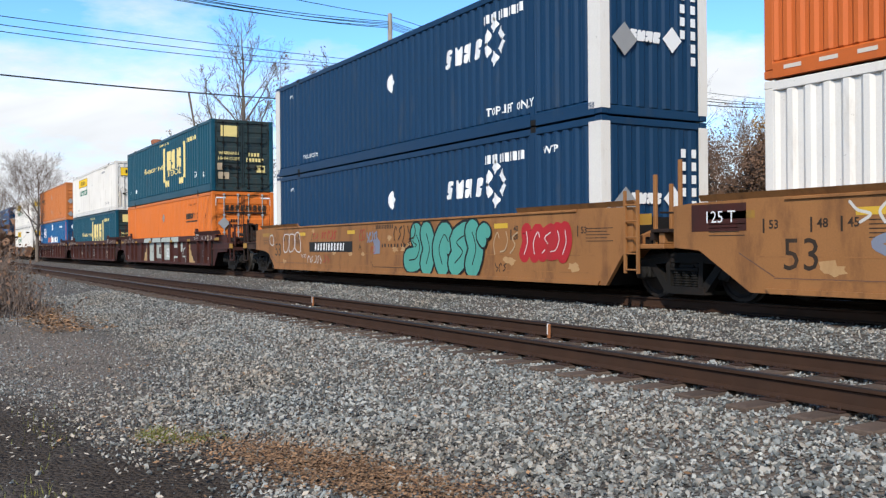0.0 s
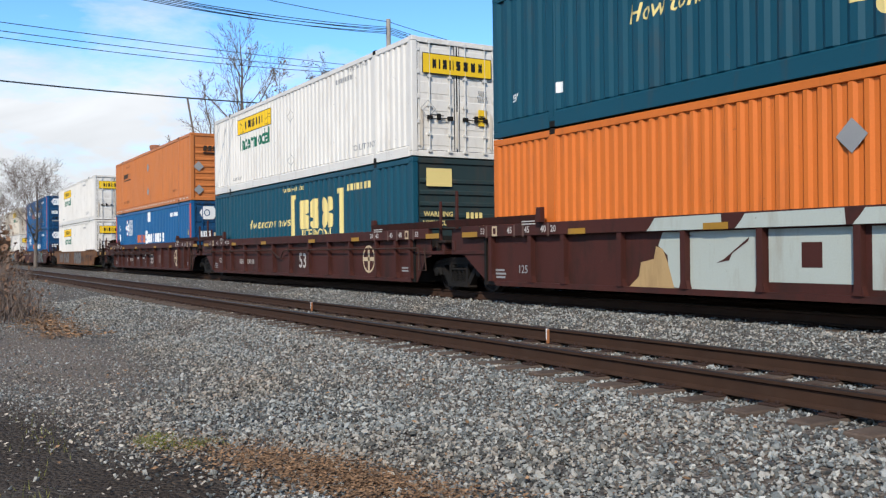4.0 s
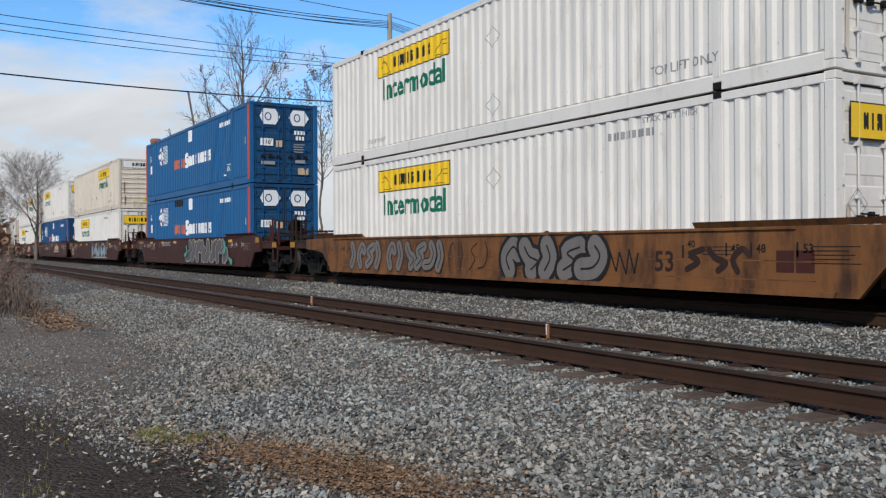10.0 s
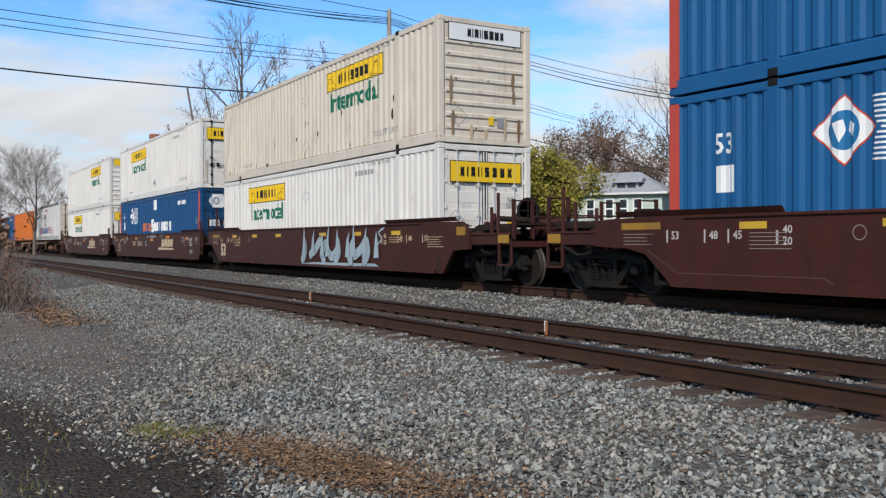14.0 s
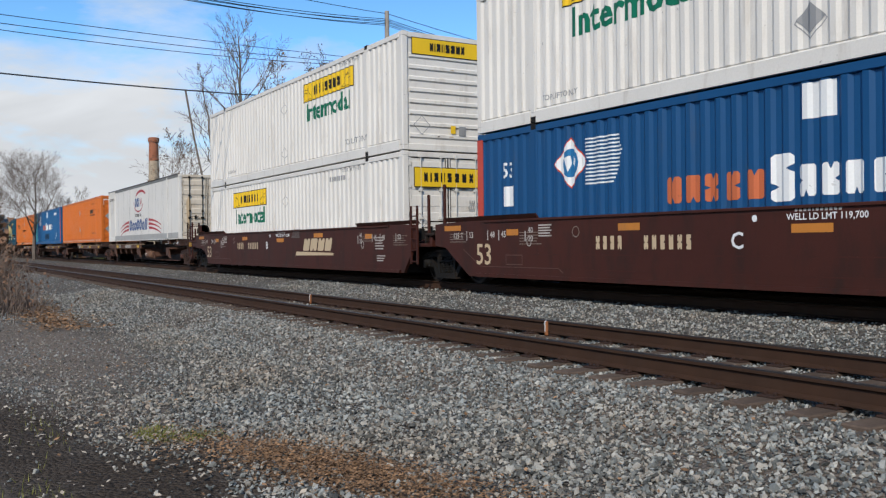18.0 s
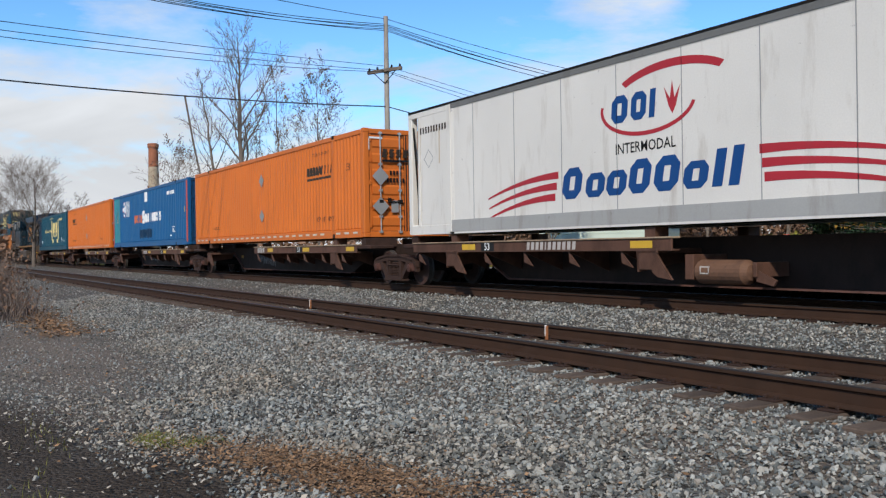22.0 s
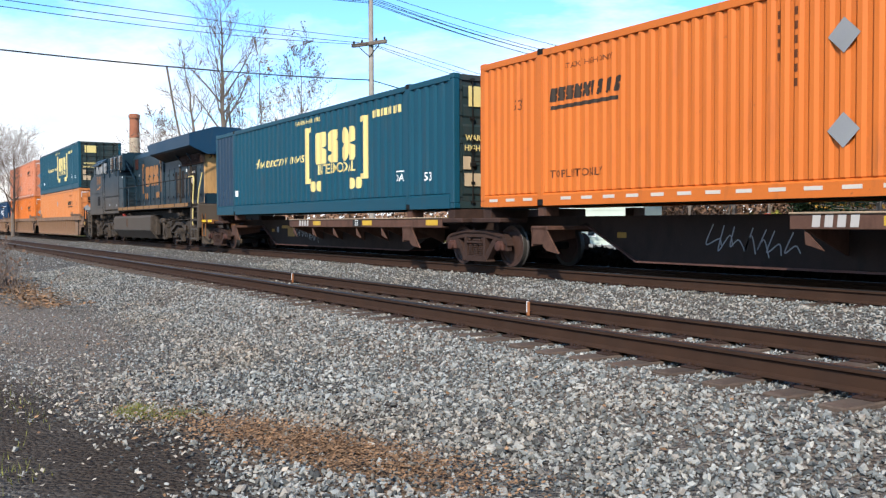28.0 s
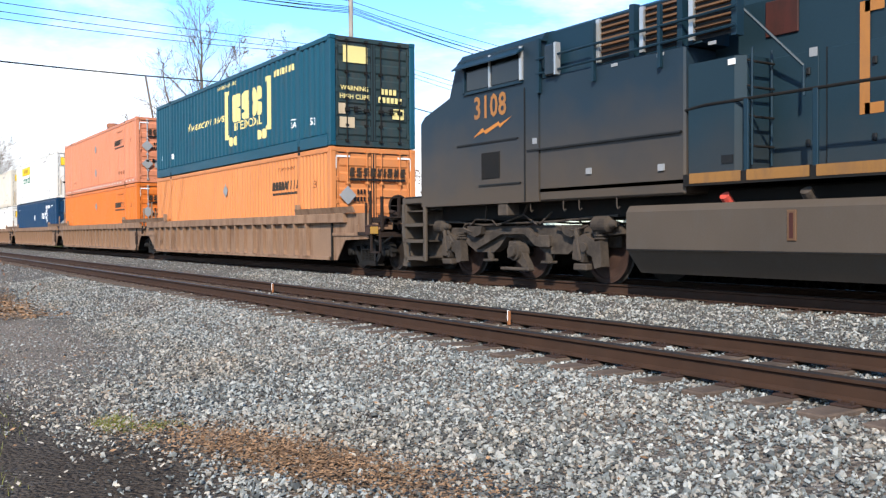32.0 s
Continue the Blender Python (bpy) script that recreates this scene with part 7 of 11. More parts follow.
def locomotive(m):
    """x = 0 at the cab's nose end, growing towards the radiator end; 22.2 m long."""
    t = thing("diesel_locomotive", m, "dusty dark blue diesel locomotive with a tan radiator end", "locomotive")
    HY = 0.83  # half the hood's width
    WK = 1.68  # height of the walkway
    POSTS = (9.42, 10.48, 12.06, 13.65, 14.69, 16.33, 17.21, 18.83, 20.33, 20.78)
    # underframe
    part("underframe", Shape().box(0.5, 21.7, -1.0, 1.0, 1.12, 1.52, 0.03).box(0.3, 21.9, -1.50, 1.50, 1.58, WK, 0.02), GRIME, t)
    for sg in (-1, 1):
        part("walkway_edge", Shape().box(8.35, 21.2, -0.02, 0.02, 1.55, WK + 0.04), GRIME, t, pose(0, sg * 1.52, 0))
        for xa, xb in zip((8.42,) + POSTS, POSTS):
            part("walkway_stripe", Shape().box(xa + 0.05, xb - 0.05, -0.006, 0.0, 1.585, WK + 0.05), LOCO_STRIPE, t, pose(0, sg * 1.52 - (0.02 if sg < 0 else -0.026), 0), "worn yellow reflective stripe")
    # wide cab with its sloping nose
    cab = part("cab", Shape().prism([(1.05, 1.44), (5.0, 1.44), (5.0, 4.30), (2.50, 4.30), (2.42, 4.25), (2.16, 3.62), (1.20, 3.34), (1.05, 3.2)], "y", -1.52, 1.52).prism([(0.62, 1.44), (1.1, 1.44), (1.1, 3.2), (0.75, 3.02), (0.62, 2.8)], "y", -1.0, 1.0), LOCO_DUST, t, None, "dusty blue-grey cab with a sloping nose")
    part("cab_roof", Shape().prism([(-1.50, 4.28), (1.50, 4.28), (1.36, 4.44), (0.9, 4.56), (-0.9, 4.56), (-1.36, 4.44)], "x", 2.42, 5.05), LOCO_BLUE, t)
    part("roof_antenna", Shape().box(4.6, 4.9, -0.5, -0.3, 4.55, 4.66, 0.02).box(3.9, 4.1, -0.3, -0.1, 4.55, 4.63, 0.02), CHROME, t)
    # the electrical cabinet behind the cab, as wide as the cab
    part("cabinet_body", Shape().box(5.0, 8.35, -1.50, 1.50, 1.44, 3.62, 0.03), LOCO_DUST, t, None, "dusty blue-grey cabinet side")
    s = Shape()
    s.prism([(-1.42, 3.62), (1.42, 3.62), (1.32, 4.42), (1.0, 4.55), (-1.0, 4.55), (-1.32, 4.42)], "x", 5.0, 8.6)
    part("upper_cabinet", s, LOCO_BLUE, t)
    for k in range(3):
        x = 6.85 + k * 0.98
        s = Shape()
        for i in range(7):
            z = 3.72 + i * 0.095
            s.prism([(-1.48, z), (-1.44, z - 0.01), (-1.36, z + 0.065), (-1.40, z + 0.075)], "x", x - 0.30, x + 0.34)
        part("louvre", s, LOUVRE, t, None, "brown slatted air louvre")
        part("louvre_recess", Shape().box(x - 0.38, x + 0.40, -1.43, -1.40, 3.66, 4.36), BLACK, t)
        part("louvre_edge", Shape().box(x - 0.40, x - 0.32, -1.49, -1.40, 3.66, 4.36), CHROME, t, None, "pale worn metal edge")
        part("louvre_post", Shape().box(x + 0.37, x + 0.47, -1.50, -1.36, 3.60, 4.44), LOCO_BLUE, t)
        part("notice_plate", Shape().box(x - 0.02, x + 0.12, -1.512, -1.504, 3.53, 3.58), SILVER_INK, t)
    for z in (3.72, 3.98):
        part("roof_rail", Shape().path([(5.0, -1.56, z - 0.04), (9.3, -1.56, z)], 0.022), LOCO_BLUE, t)
    for x in (5.05, 6.45, 7.9):
        part("rail_stanchion", cached(("rail_stanchion",), lambda: Shape().box(-0.03, 0.03, -0.03, 0.03, 0, 0.95), LOCO_BLUE), LOCO_BLUE, t, pose(x, -1.54, 3.35))
    part("sloping_rail", Shape().path([(9.0, -1.40, 4.25), (10.0, -1.05, 3.1), (10.0, -1.05, 2.7)], 0.024), LOCO_BLUE, t)
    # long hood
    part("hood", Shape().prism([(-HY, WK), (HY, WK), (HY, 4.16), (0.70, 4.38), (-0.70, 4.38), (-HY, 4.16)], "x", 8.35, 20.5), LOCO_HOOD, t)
    part("air_panel", Shape().box(9.25, 9.78, -HY - 0.03, -HY, 3.62, 4.12, 0.01), OXIDE, t, None, "dark brown screened air panel")
    doors = ((8.5, 0.75), (9.35, 0.75), (10.2, 0.85), (11.15, 0.85), (12.1, 0.85), (13.05, 0.85), (14.0, 0.7), (14.8, 0.75), (15.6, 0.78), (16.43, 0.80), (17.36, 0.98), (18.40, 0.42), (18.94, 0.70), (19.70, 0.62))
    for i, (x, w) in enumerate(doors):
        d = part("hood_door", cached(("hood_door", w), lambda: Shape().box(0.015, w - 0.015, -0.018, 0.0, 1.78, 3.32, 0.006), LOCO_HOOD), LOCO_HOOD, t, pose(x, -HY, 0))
        part("door_gap", cached(("door_gap",), lambda: Shape().box(-0.012, 0.012, -0.004, 0.0, 1.76, 3.34), BLACK), BLACK, d)
        for z in (2.08, 3.05):
            part("latch", cached(("latch",), lambda: Shape().box(-0.03, 0.03, -0.05, -0.015, -0.05, 0.05, 0.01), BLACK), BLACK, d, pose(w - 0.16 if w < 0.9 else 0.5, 0, z))
    for x in (17.29, 18.86):
        part("door_post", Shape().box(x - 0.04, x + 0.04, -HY - 0.07, -HY, 1.75, 3.36, 0.01), LOCO_TRUCK, t, None, "dusty pale grey door post")
    for x, w, z0, z1, slats in ((16.50, 0.31, 2.0, 3.14, 0), (16.91, 0.30, 2.2, 2.97, 6), (17.52, 0.30, 1.98, 3.15, 0), (18.00, 0.28, 2.22, 3.0, 6), (18.46, 0.33, 1.99, 3.15, 7)):
        g = part("door_grille", Shape().box(x, x + w, -HY - 0.026, -HY - 0.018, z0, z1), RUST_DARK, t, None, "brown ventilation screen")
        for k in range(slats):
            part("slat", cached(("grille_slat", z0, z1), lambda: Shape().box(-0.012, 0.012, -0.02, 0.0, z0 + 0.02, z1 - 0.02), LOCO_GREY), LOCO_GREY, g, pose(x + (k + 0.5) * w / slats, -HY - 0.026, 0))
    part("door_sill", Shape().box(8.4, 20.45, -HY - 0.03, -HY, 1.70, 1.77), LOCO_GREY, t)
    part("notice_plate", Shape().box(17.05, 17.25, -HY - 0.024, -HY - 0.018, 3.36, 3.43), WHITE_INK, t)
    part("notice_plate", Shape().box(18.16, 18.30, -HY - 0.024, -HY - 0.018, 3.08, 3.2), WHITE_INK, t)
    part("notice_plate", Shape().box(9.95, 10.07, -HY - 0.024, -HY - 0.018, 3.24, 3.36), SILVER_INK, t)
    part("conduit", Shape().box(14.60, 14.66, -HY - 0.06, -HY, 1.75, 4.0, 0.01), LOCO_BLUE, t)
    part("far_hood_panel", Shape().box(8.6, 20.3, HY, HY + 0.02, 1.8, 3.9), LOCO_BLUE, t)
    # emblem in plain blocks
    for bm, x, z in ((blocks([0.80, 0.66, 0.94], 0.94, 0.06, cuts=("r", "lb", "rltb")), 12.48, 3.17), (flat([bar(-0.07, 0.07, -0.72, 0.72), bar(0, 0.26, 0.58, 0.72), bar(0, 0.26, -0.72, -0.58)]), 10.75, 3.1), (flat([bar(-0.07, 0.07, -0.72, 0.72), bar(-0.26, 0, 0.58, 0.72), bar(-0.26, 0, -0.72, -0.58)]), 14.1, 3.1)):
        sticker("emblem", bm, LOCO_INK, t, x, z, -HY, "s", None, 0.024, "weathered orange emblem")
    for x in (11.21, 11.58, 13.39, 13.72):
        sticker("emblem_dot", disc(0.15, 0.15), LOCO_INK, t, x, 2.25, -HY, "s", None, 0.024)
    # radiator wings
    s = Shape()
    s.prism([(-1.52, 3.97), (-0.83, 3.66), (0.83, 3.66), (1.52, 3.97), (1.52, 4.44), (0.5, 4.74), (-0.5, 4.74), (-1.52, 4.44)], "x", 14.75, 20.95)
    s.prism([(14.3, 4.36), (14.75, 3.97), (14.75, 4.44), (14.3, 4.40)], "y", -1.50, 1.50)
    part("radiator_housing", s, LOCO_WING, t, None, "flared blue radiator housing")
    # black sheet on the wing's sloping underside, put there for its shade
    part("radiator_recess", Shape().prism([(-1.46, 3.93), (-0.86, 3.66), (-0.86, 3.65), (-1.46, 3.92)], "x", 14.9, 20.9), BLACK, t)
    for x0 in (17.86, 19.35):
        g = part("radiator_grille", Shape().prism([(-0.92, 3.32), (-0.855, 3.32), (-0.855, 3.62), (-1.05, 3.70)], "x", x0, x0 + 1.42), RUST_DARK, t, None, "brown slatted radiator screen")
        for k in range(20):
            part("slat", cached(("radiator_slat",), lambda: Shape().prism([(-0.945, 3.33), (-0.92, 3.32), (-1.05, 3.70), (-1.075, 3.71)], "x", -0.012, 0.012), RUST), RUST, g, pose(x0 + 0.06 + k * 0.069, 0, 0))
        part("grille_bracket", Shape().prism([(-1.30, 3.90), (-0.84, 3.30), (-0.84, 3.66)], "x", x0 - 0.05, x0), LOCO_BLUE, t)
    part("exhaust_housing", Shape().box(12.2, 13.4, -0.4, 0.4, 4.36, 4.56, 0.03), GRIME, t)
    part("exhaust_stack", Shape().tube((13.6, -0.3, 4.38), (13.6, -0.3, 4.62), 0.12, n=10), GRIME, t)
    part("roof_hatch", Shape().box(9.3, 11.6, -0.55, 0.55, 4.37, 4.47, 0.03), LOCO_BLUE, t)
    # radiator end
    part("end_wall", Shape().box(20.5, 20.62, -HY, HY, WK, 3.95, 0.03), LOCO_TAN, t, None, "tan painted end wall")
    part("end_wall_foot", Shape().box(20.60, 20.64, -HY - 0.005, HY + 0.005, WK, 2.12), LOCO_BLUE, t)
    part("number_lettering", cached(("rear_number",), lambda: mesh_of(lettering("3108", 0.30, 0.01)), BLACK), BLACK, t, pose(20.64, -0.35, 3.62, 0, 0, 90))
    hl = part("headlight_housing", Shape().box(20.60, 20.85, -0.26, 0.26, 3.52, 3.90, 0.04), LOCO_TAN, t)
    for y in (-0.12, 0.12):
        part("headlight", Shape().lathe([(0.11, 0.0), (0.11, 0.03), (0.08, 0.02), (0.0, 0.0)], "x", 16, (20.85, y, 3.72)), CHROME, hl, None, "round headlight lens")
    sticker("emblem", flat([bar(-0.28, -0.10, -0.15, 0.15), bar(-0.05, 0.12, -0.15, 0.15), bar(0.17, 0.34, -0.15, 0.15)]), LOCO_BLUE, t, 0.25, 2.75, 20.63, "e")
    sticker("emblem_bracket", flat([bar(-0.03, 0.03, -0.25, 0.25), bar(0, 0.1, 0.2, 0.25), bar(0, 0.1, -0.25, -0.2)]), LOCO_BLUE, t, -0.3, 2.75, 20.63, "e")
    # cab details
    sticker("road_number", lettering("3108", 0.60, 0.02, spacing=1.05, squeeze=0.85), LOCO_INK, t, 3.55, 3.28, -1.52, "s", None, 0.008, "orange road number")
    sticker("lightning_bolt", flat([[(-0.62, -0.14), (-0.30, 0.03), (-0.24, -0.03), (0.22, 0.10), (0.26, 0.05), (0.62, 0.16), (0.25, -0.02), (0.20, 0.03), (-0.2, -0.10), (-0.26, -0.05)]]), ORANGE_INK, t, 3.62, 2.88, -1.52, "s", None, 0.008)
    part("cab_window", Shape().box(2.75, 4.55, -1.53, -1.42, 3.66, 4.22, 0.02), GLASS_DARK, t, pose(0, 0, 0), "dark glass cab side window")
    for x0, x1 in ((2.68, 2.75), (3.55, 3.60), (4.50, 4.58)):
        part("window_frame", Shape().box(x0, x1, -1.56, -1.44, 3.62, 4.26), CHROME if x0 > 3.5 else LOCO_BLUE, t)
    part("window_frame", Shape().box(2.68, 4.58, -1.56, -1.44, 3.60, 3.65), LOCO_BLUE, t)
    part("sun_visor", Shape().prism([(-1.50, 4.27), (-1.70, 4.12), (-1.70, 4.09), (-1.48, 4.22)], "x", 2.5, 4.6), LOCO_BLUE, t)
    part("small_window", Shape().box(5.25, 5.55, -1.60, -1.50, 3.60, 4.15, 0.03), GLASS_DARK, t)
    part("window_frame", Shape().box(5.53, 5.58, -1.61, -1.50, 3.60, 4.15), CHROME, t)
    part("skirt_vent", Shape().box(3.28, 3.86, -1.535, -1.518, 1.92, 2.42, 0.005), GRIME, t)
    for x0, x1, z in ((2.45, 4.42, 2.62), (4.7, 8.3, 2.36), (3.2, 4.5, 1.80)):
        part("skirt_seam", Shape().box(x0, x1, -1.545, -1.50, z - 0.015, z + 0.015), BLACK, t)
    part("cab_seam", Shape().box(4.60, 4.63, -1.535, -1.50, 1.46, 3.5), BLACK, t)
    for x, z in ((4.9, 2.52), (7.9, 1.86), (6.3, 1.9)):
        part("notice_plate", Shape().box(x - 0.06, x + 0.06, -1.528, -1.50, z - 0.05, z + 0.05), SILVER_INK, t)
    for x in (4.7, 5.6, 6.0, 6.9):
        part("lifting_hook", cached(("lifting_hook",), lambda: Shape().path([(0, 0, 0.02), (0, 0, -0.12), (0.03, 0, -0.16), (0.07, 0, -0.13)], 0.012), LOCO_TRUCK), LOCO_TRUCK, t, pose(x, -1.46, 1.42))
    part("jack_pad", Shape().box(3.75, 4.05, -1.50, -1.2, 1.20, 1.44, 0.02), LOCO_TRUCK, t)
    part("sill_plate", Shape().box(17.6, 17.95, -1.46, -1.1, 1.36, 1.55, 0.02), LOCO_TRUCK, t)
    part("sill_plate", Shape().box(18.9, 19.25, -1.46, -1.1, 1.22, 1.36, 0.02), LOCO_TRUCK, t)
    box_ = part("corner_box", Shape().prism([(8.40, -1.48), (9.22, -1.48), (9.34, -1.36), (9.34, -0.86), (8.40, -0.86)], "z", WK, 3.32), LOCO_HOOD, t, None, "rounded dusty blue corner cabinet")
    part("notice_plate", Shape().box(9.12, 9.24, -1.495, -1.48, 3.2, 3.28), WHITE_INK, box_)
    part("vent_slot", Shape().box(9.0, 9.2, -1.492, -1.475, 1.84, 1.96), BLACK, box_)
    for y in (-1.4, -0.98):
        part("ladder_rail", Shape().path([(9.45, y, 1.8), (9.45, y, 3.4)], 0.018), LOCO_BLUE, t)
    for z in (2.05, 2.45, 2.85, 3.2):
        part("ladder_rung", cached(("loco_rung",), lambda: Shape().path([(9.36, -1.38, 0.05), (9.5, -1.38, 0.0), (9.5, -1.0, 0.0)], 0.018), GRIME), GRIME, t, pose(0, 0, z))
    # handrails
    xs = POSTS
    for sg in (-1, 1):
        for x in xs:
            part("handrail_post", cached(("handrail_post",), lambda: Shape().box(-0.04, 0.04, -0.02, 0.02, 0.0, 1.08, 0.008), LOCO_BLUE), LOCO_BLUE, t, pose(x, sg * 1.48, WK - 0.05))
        part("handrail", cached(("handrail",), lambda: Shape().path([(8.0, 0.02, WK + 0.95), (8.7, 0, WK + 1.02), (21.1, 0, WK + 1.02)], 0.022), GRIME), GRIME, t, pose(0, sg * 1.48, 0))
        part("step_rail", cached(("step_rail", 1), lambda: Shape().path([(20.6, 0, 2.75), (21.2, 0, 2.75), (21.3, 0, 2.6), (21.15, 0, 1.9), (21.1, 0, 0.85)], 0.026), PALE_YELLOW), PALE_YELLOW, t, pose(0, sg * 1.46, 0), "pale yellow step rail")
        part("step_rail", cached(("step_rail", 2), lambda: Shape().path([(22.05, 0.1, 2.85), (21.95, 0, 2.2), (21.75, 0, 1.6), (21.75, 0, 1.1)], 0.026), PALE_YELLOW), PALE_YELLOW, t, pose(0, sg * 1.46, 0), "pale yellow step rail")
    # end platform and pilot at both ends
    for flip in (0, 1):
        mm = pose(0, 0, 0) if not flip else pose(22.2, 0, 0, 0, 0, 180)
        part("end_platform", cached(("loco_end_platform",), lambda: Shape().box(21.0, 22.0, -1.5, 1.5, 1.52, 1.66, 0.02).box(21.85, 22.0, -1.5, 1.5, 0.75, 1.55, 0.02), LOCO_GREY), LOCO_GREY, t, mm)
        part("pilot_plate", cached(("pilot_plate",), lambda: Shape().prism([(21.9, 0.15), (22.25, 0.15), (22.0, 0.752), (21.9, 0.752)], "y", -1.35, 1.35), LOCO_GREY), LOCO_GREY, t, mm)
        for sg in (-1, 1):
            def step_frame():
                q = Shape().box(21.0, 21.10, -0.03, 0.03, 0.28, 1.52, 0.008)
                q.prism([(21.74, 0.25), (21.85, 0.25), (21.98, 0.9), (21.98, 1.52), (21.86, 1.52), (21.86, 0.9)], "y", -0.03, 0.03)
                for z in (0.30, 0.68, 1.03):
                    q.box(21.05, 21.88, -0.03, 0.03, z, z + 0.07)
                return q

            part("step_frame", cached(("step_frame",), step_frame, LOCO_GREY), LOCO_GREY, t, mm @ pose(0, sg * 1.49, 0))
            part("step_back", cached(("step_back",), lambda: Shape().box(21.1, 21.9, -0.01, 0.01, 0.3, 1.53), LOCO_TRUCK), LOCO_TRUCK, t, mm @ pose(0, sg * 1.01, 0))
            for z in (0.35, 0.70, 1.05, 1.35):
                part("step", cached(("loco_step",), lambda: Shape().box(21.12, 21.9, -0.23, 0.23, 0.0, 0.03), LOCO_TRUCK), LOCO_TRUCK, t, mm @ pose(0, sg * 1.23, z))
        part("coupler", cached(("coupler",), coupler_shape, GRIME), GRIME, t, mm @ pose(22.3, 0, 0))
        s = Shape()
        for y in (-0.6, -0.4, 0.4, 0.6):
            s.path([(21.98, y, 1.1), (22.2, y * 1.05, 0.8), (22.3, y * 1.1, 0.55)], 0.03)
        part("air_hose", s, BLACK, t, mm)
    # fuel tank
    tank = part("fuel_tank", Shape().prism([(-1.42, 1.30), (-1.50, 1.20), (-1.50, 0.62), (-1.18, 0.24), (1.18, 0.24), (1.50, 0.62), (1.50, 1.20), (1.42, 1.30)], "x", 7.15, 14.7), LOCO_GREY, t, None, "dusty grey fuel tank")
    part("tank_end", Shape().prism([(-1.38, 1.27), (-1.47, 1.18), (-1.47, 0.64), (-1.16, 0.28), (1.16, 0.28), (1.47, 0.64), (1.47, 1.18), (1.38, 1.27)], "x", 14.7, 14.82).box(14.8, 14.95, -1.3, -1.1, 0.4, 1.1, 0.02), LOCO_TRUCK, tank)
    part("sight_glass", Shape().box(10.08, 10.22, -1.52, -1.49, 0.76, 1.17, 0.01), LOUVRE, tank)
    part("sight_slot", Shape().box(10.12, 10.18, -1.524, -1.50, 0.80, 1.13), OXIDE, tank)
    part("tank_band", Shape().box(7.16, 14.69, -1.506, -1.49, 0.60, 0.625), GRIME, tank)
    part("filler_cap", Shape().tube((9.0, -1.3, 1.28), (9.0, -1.42, 1.40), 0.075, n=10), RED_POST, tank, None, "faded red filler cap")
    part("filler_cap", Shape().tube((10.3, -1.3, 1.28), (10.3, -1.42, 1.42), 0.08, n=10), LOCO_TRUCK, tank)
    loco_truck(t, 3.9)
    loco_truck(t, 18.3)
    # hose coil on a hood door
    part("hose_panel", Shape().box(18.96, 19.61, -HY - 0.03, -HY - 0.018, 1.86, 3.25), GRIME, t)
    reel = part("hose_reel", Shape().lathe([(0.15, -0.05), (0.16, -0.06), (0.0, -0.07)], "y", 20, (19.23, -HY - 0.02, 2.70)), BEIGE_INK, t, None, "dusty round hose reel")
    part("hose_ring", Shape().path([(19.23 + 0.25 * math.cos(a / 18 * 2 * math.pi), -HY - 0.07, 2.70 + 0.27 * math.sin(a / 18 * 2 * math.pi)) for a in range(19)], 0.022), LOCO_TRUCK, reel, None, "dusty grey coiled hose")
    for k in range(5):
        a = k / 5 * 6.283 + 0.4
        part("reel_spoke", Shape().path([(19.23 + 0.12 * math.cos(a), -HY - 0.06, 2.70 + 0.13 * math.sin(a)), (19.23 + 0.25 * math.cos(a), -HY - 0.06, 2.70 + 0.27 * math.sin(a))], 0.03), LOCO_TRUCK, reel)
    part("hanging_hose", Shape().path([(18.95, -HY - 0.05, 2.75), (18.96, -HY - 0.06, 2.4), (19.1, -HY - 0.06, 2.22), (19.3, -HY - 0.06, 2.25), (19.42, -HY - 0.06, 2.4)], 0.02), BLACK, reel)
    part("notice_plate", Shape().box(19.02, 19.22, -HY - 0.036, -HY - 0.03, 2.92, 3.06), BEIGE_INK, t)
    part("notice_plate", Shape().box(19.28, 19.44, -HY - 0.036, -HY - 0.03, 2.98, 3.08), SILVER_INK, t)
    return t


def mesh_of(bm):
    me = bpy.data.meshes.new("flat")
    bm.to_mesh(me)
    bm.free()
    return me

# ---- ground and tracks ----
Y1, Z1 = 6.80, -0.168  # nearer track: its middle and the height of its rails
Y2, Z2 = 11.666, 0.0  # the train's track
GAUGE = 0.755


def lerp(a, b, u):
    return a + (b - a) * u


PROFILE = ((-1000.0, -0.66), (0.0, -0.64), (2.6, -0.62), (4.1, -0.58), (5.0, -0.435), (5.5, -0.398), (8.1, -0.398), (8.7, -0.40), (9.5, -0.30), (10.2, -0.205), (13.1, -0.205), (14.4, -0.55), (17.0, -0.75), (1000.0, -0.9))


def ground_z(x, y):
    for (a, za), (b, zb) in zip(PROFILE[:-1], PROFILE[1:]):
        if a <= y <= b:
            u = (y - a) / (b - a)
            z = lerp(za, zb, u * u * (3 - 2 * u) if b - a < 5 else u)
            break
    return z + 0.02 * noise.noise((x * 0.6, y * 0.6, 0)) + 0.012 * noise.noise((x * 2.1, y * 2.1, 3))


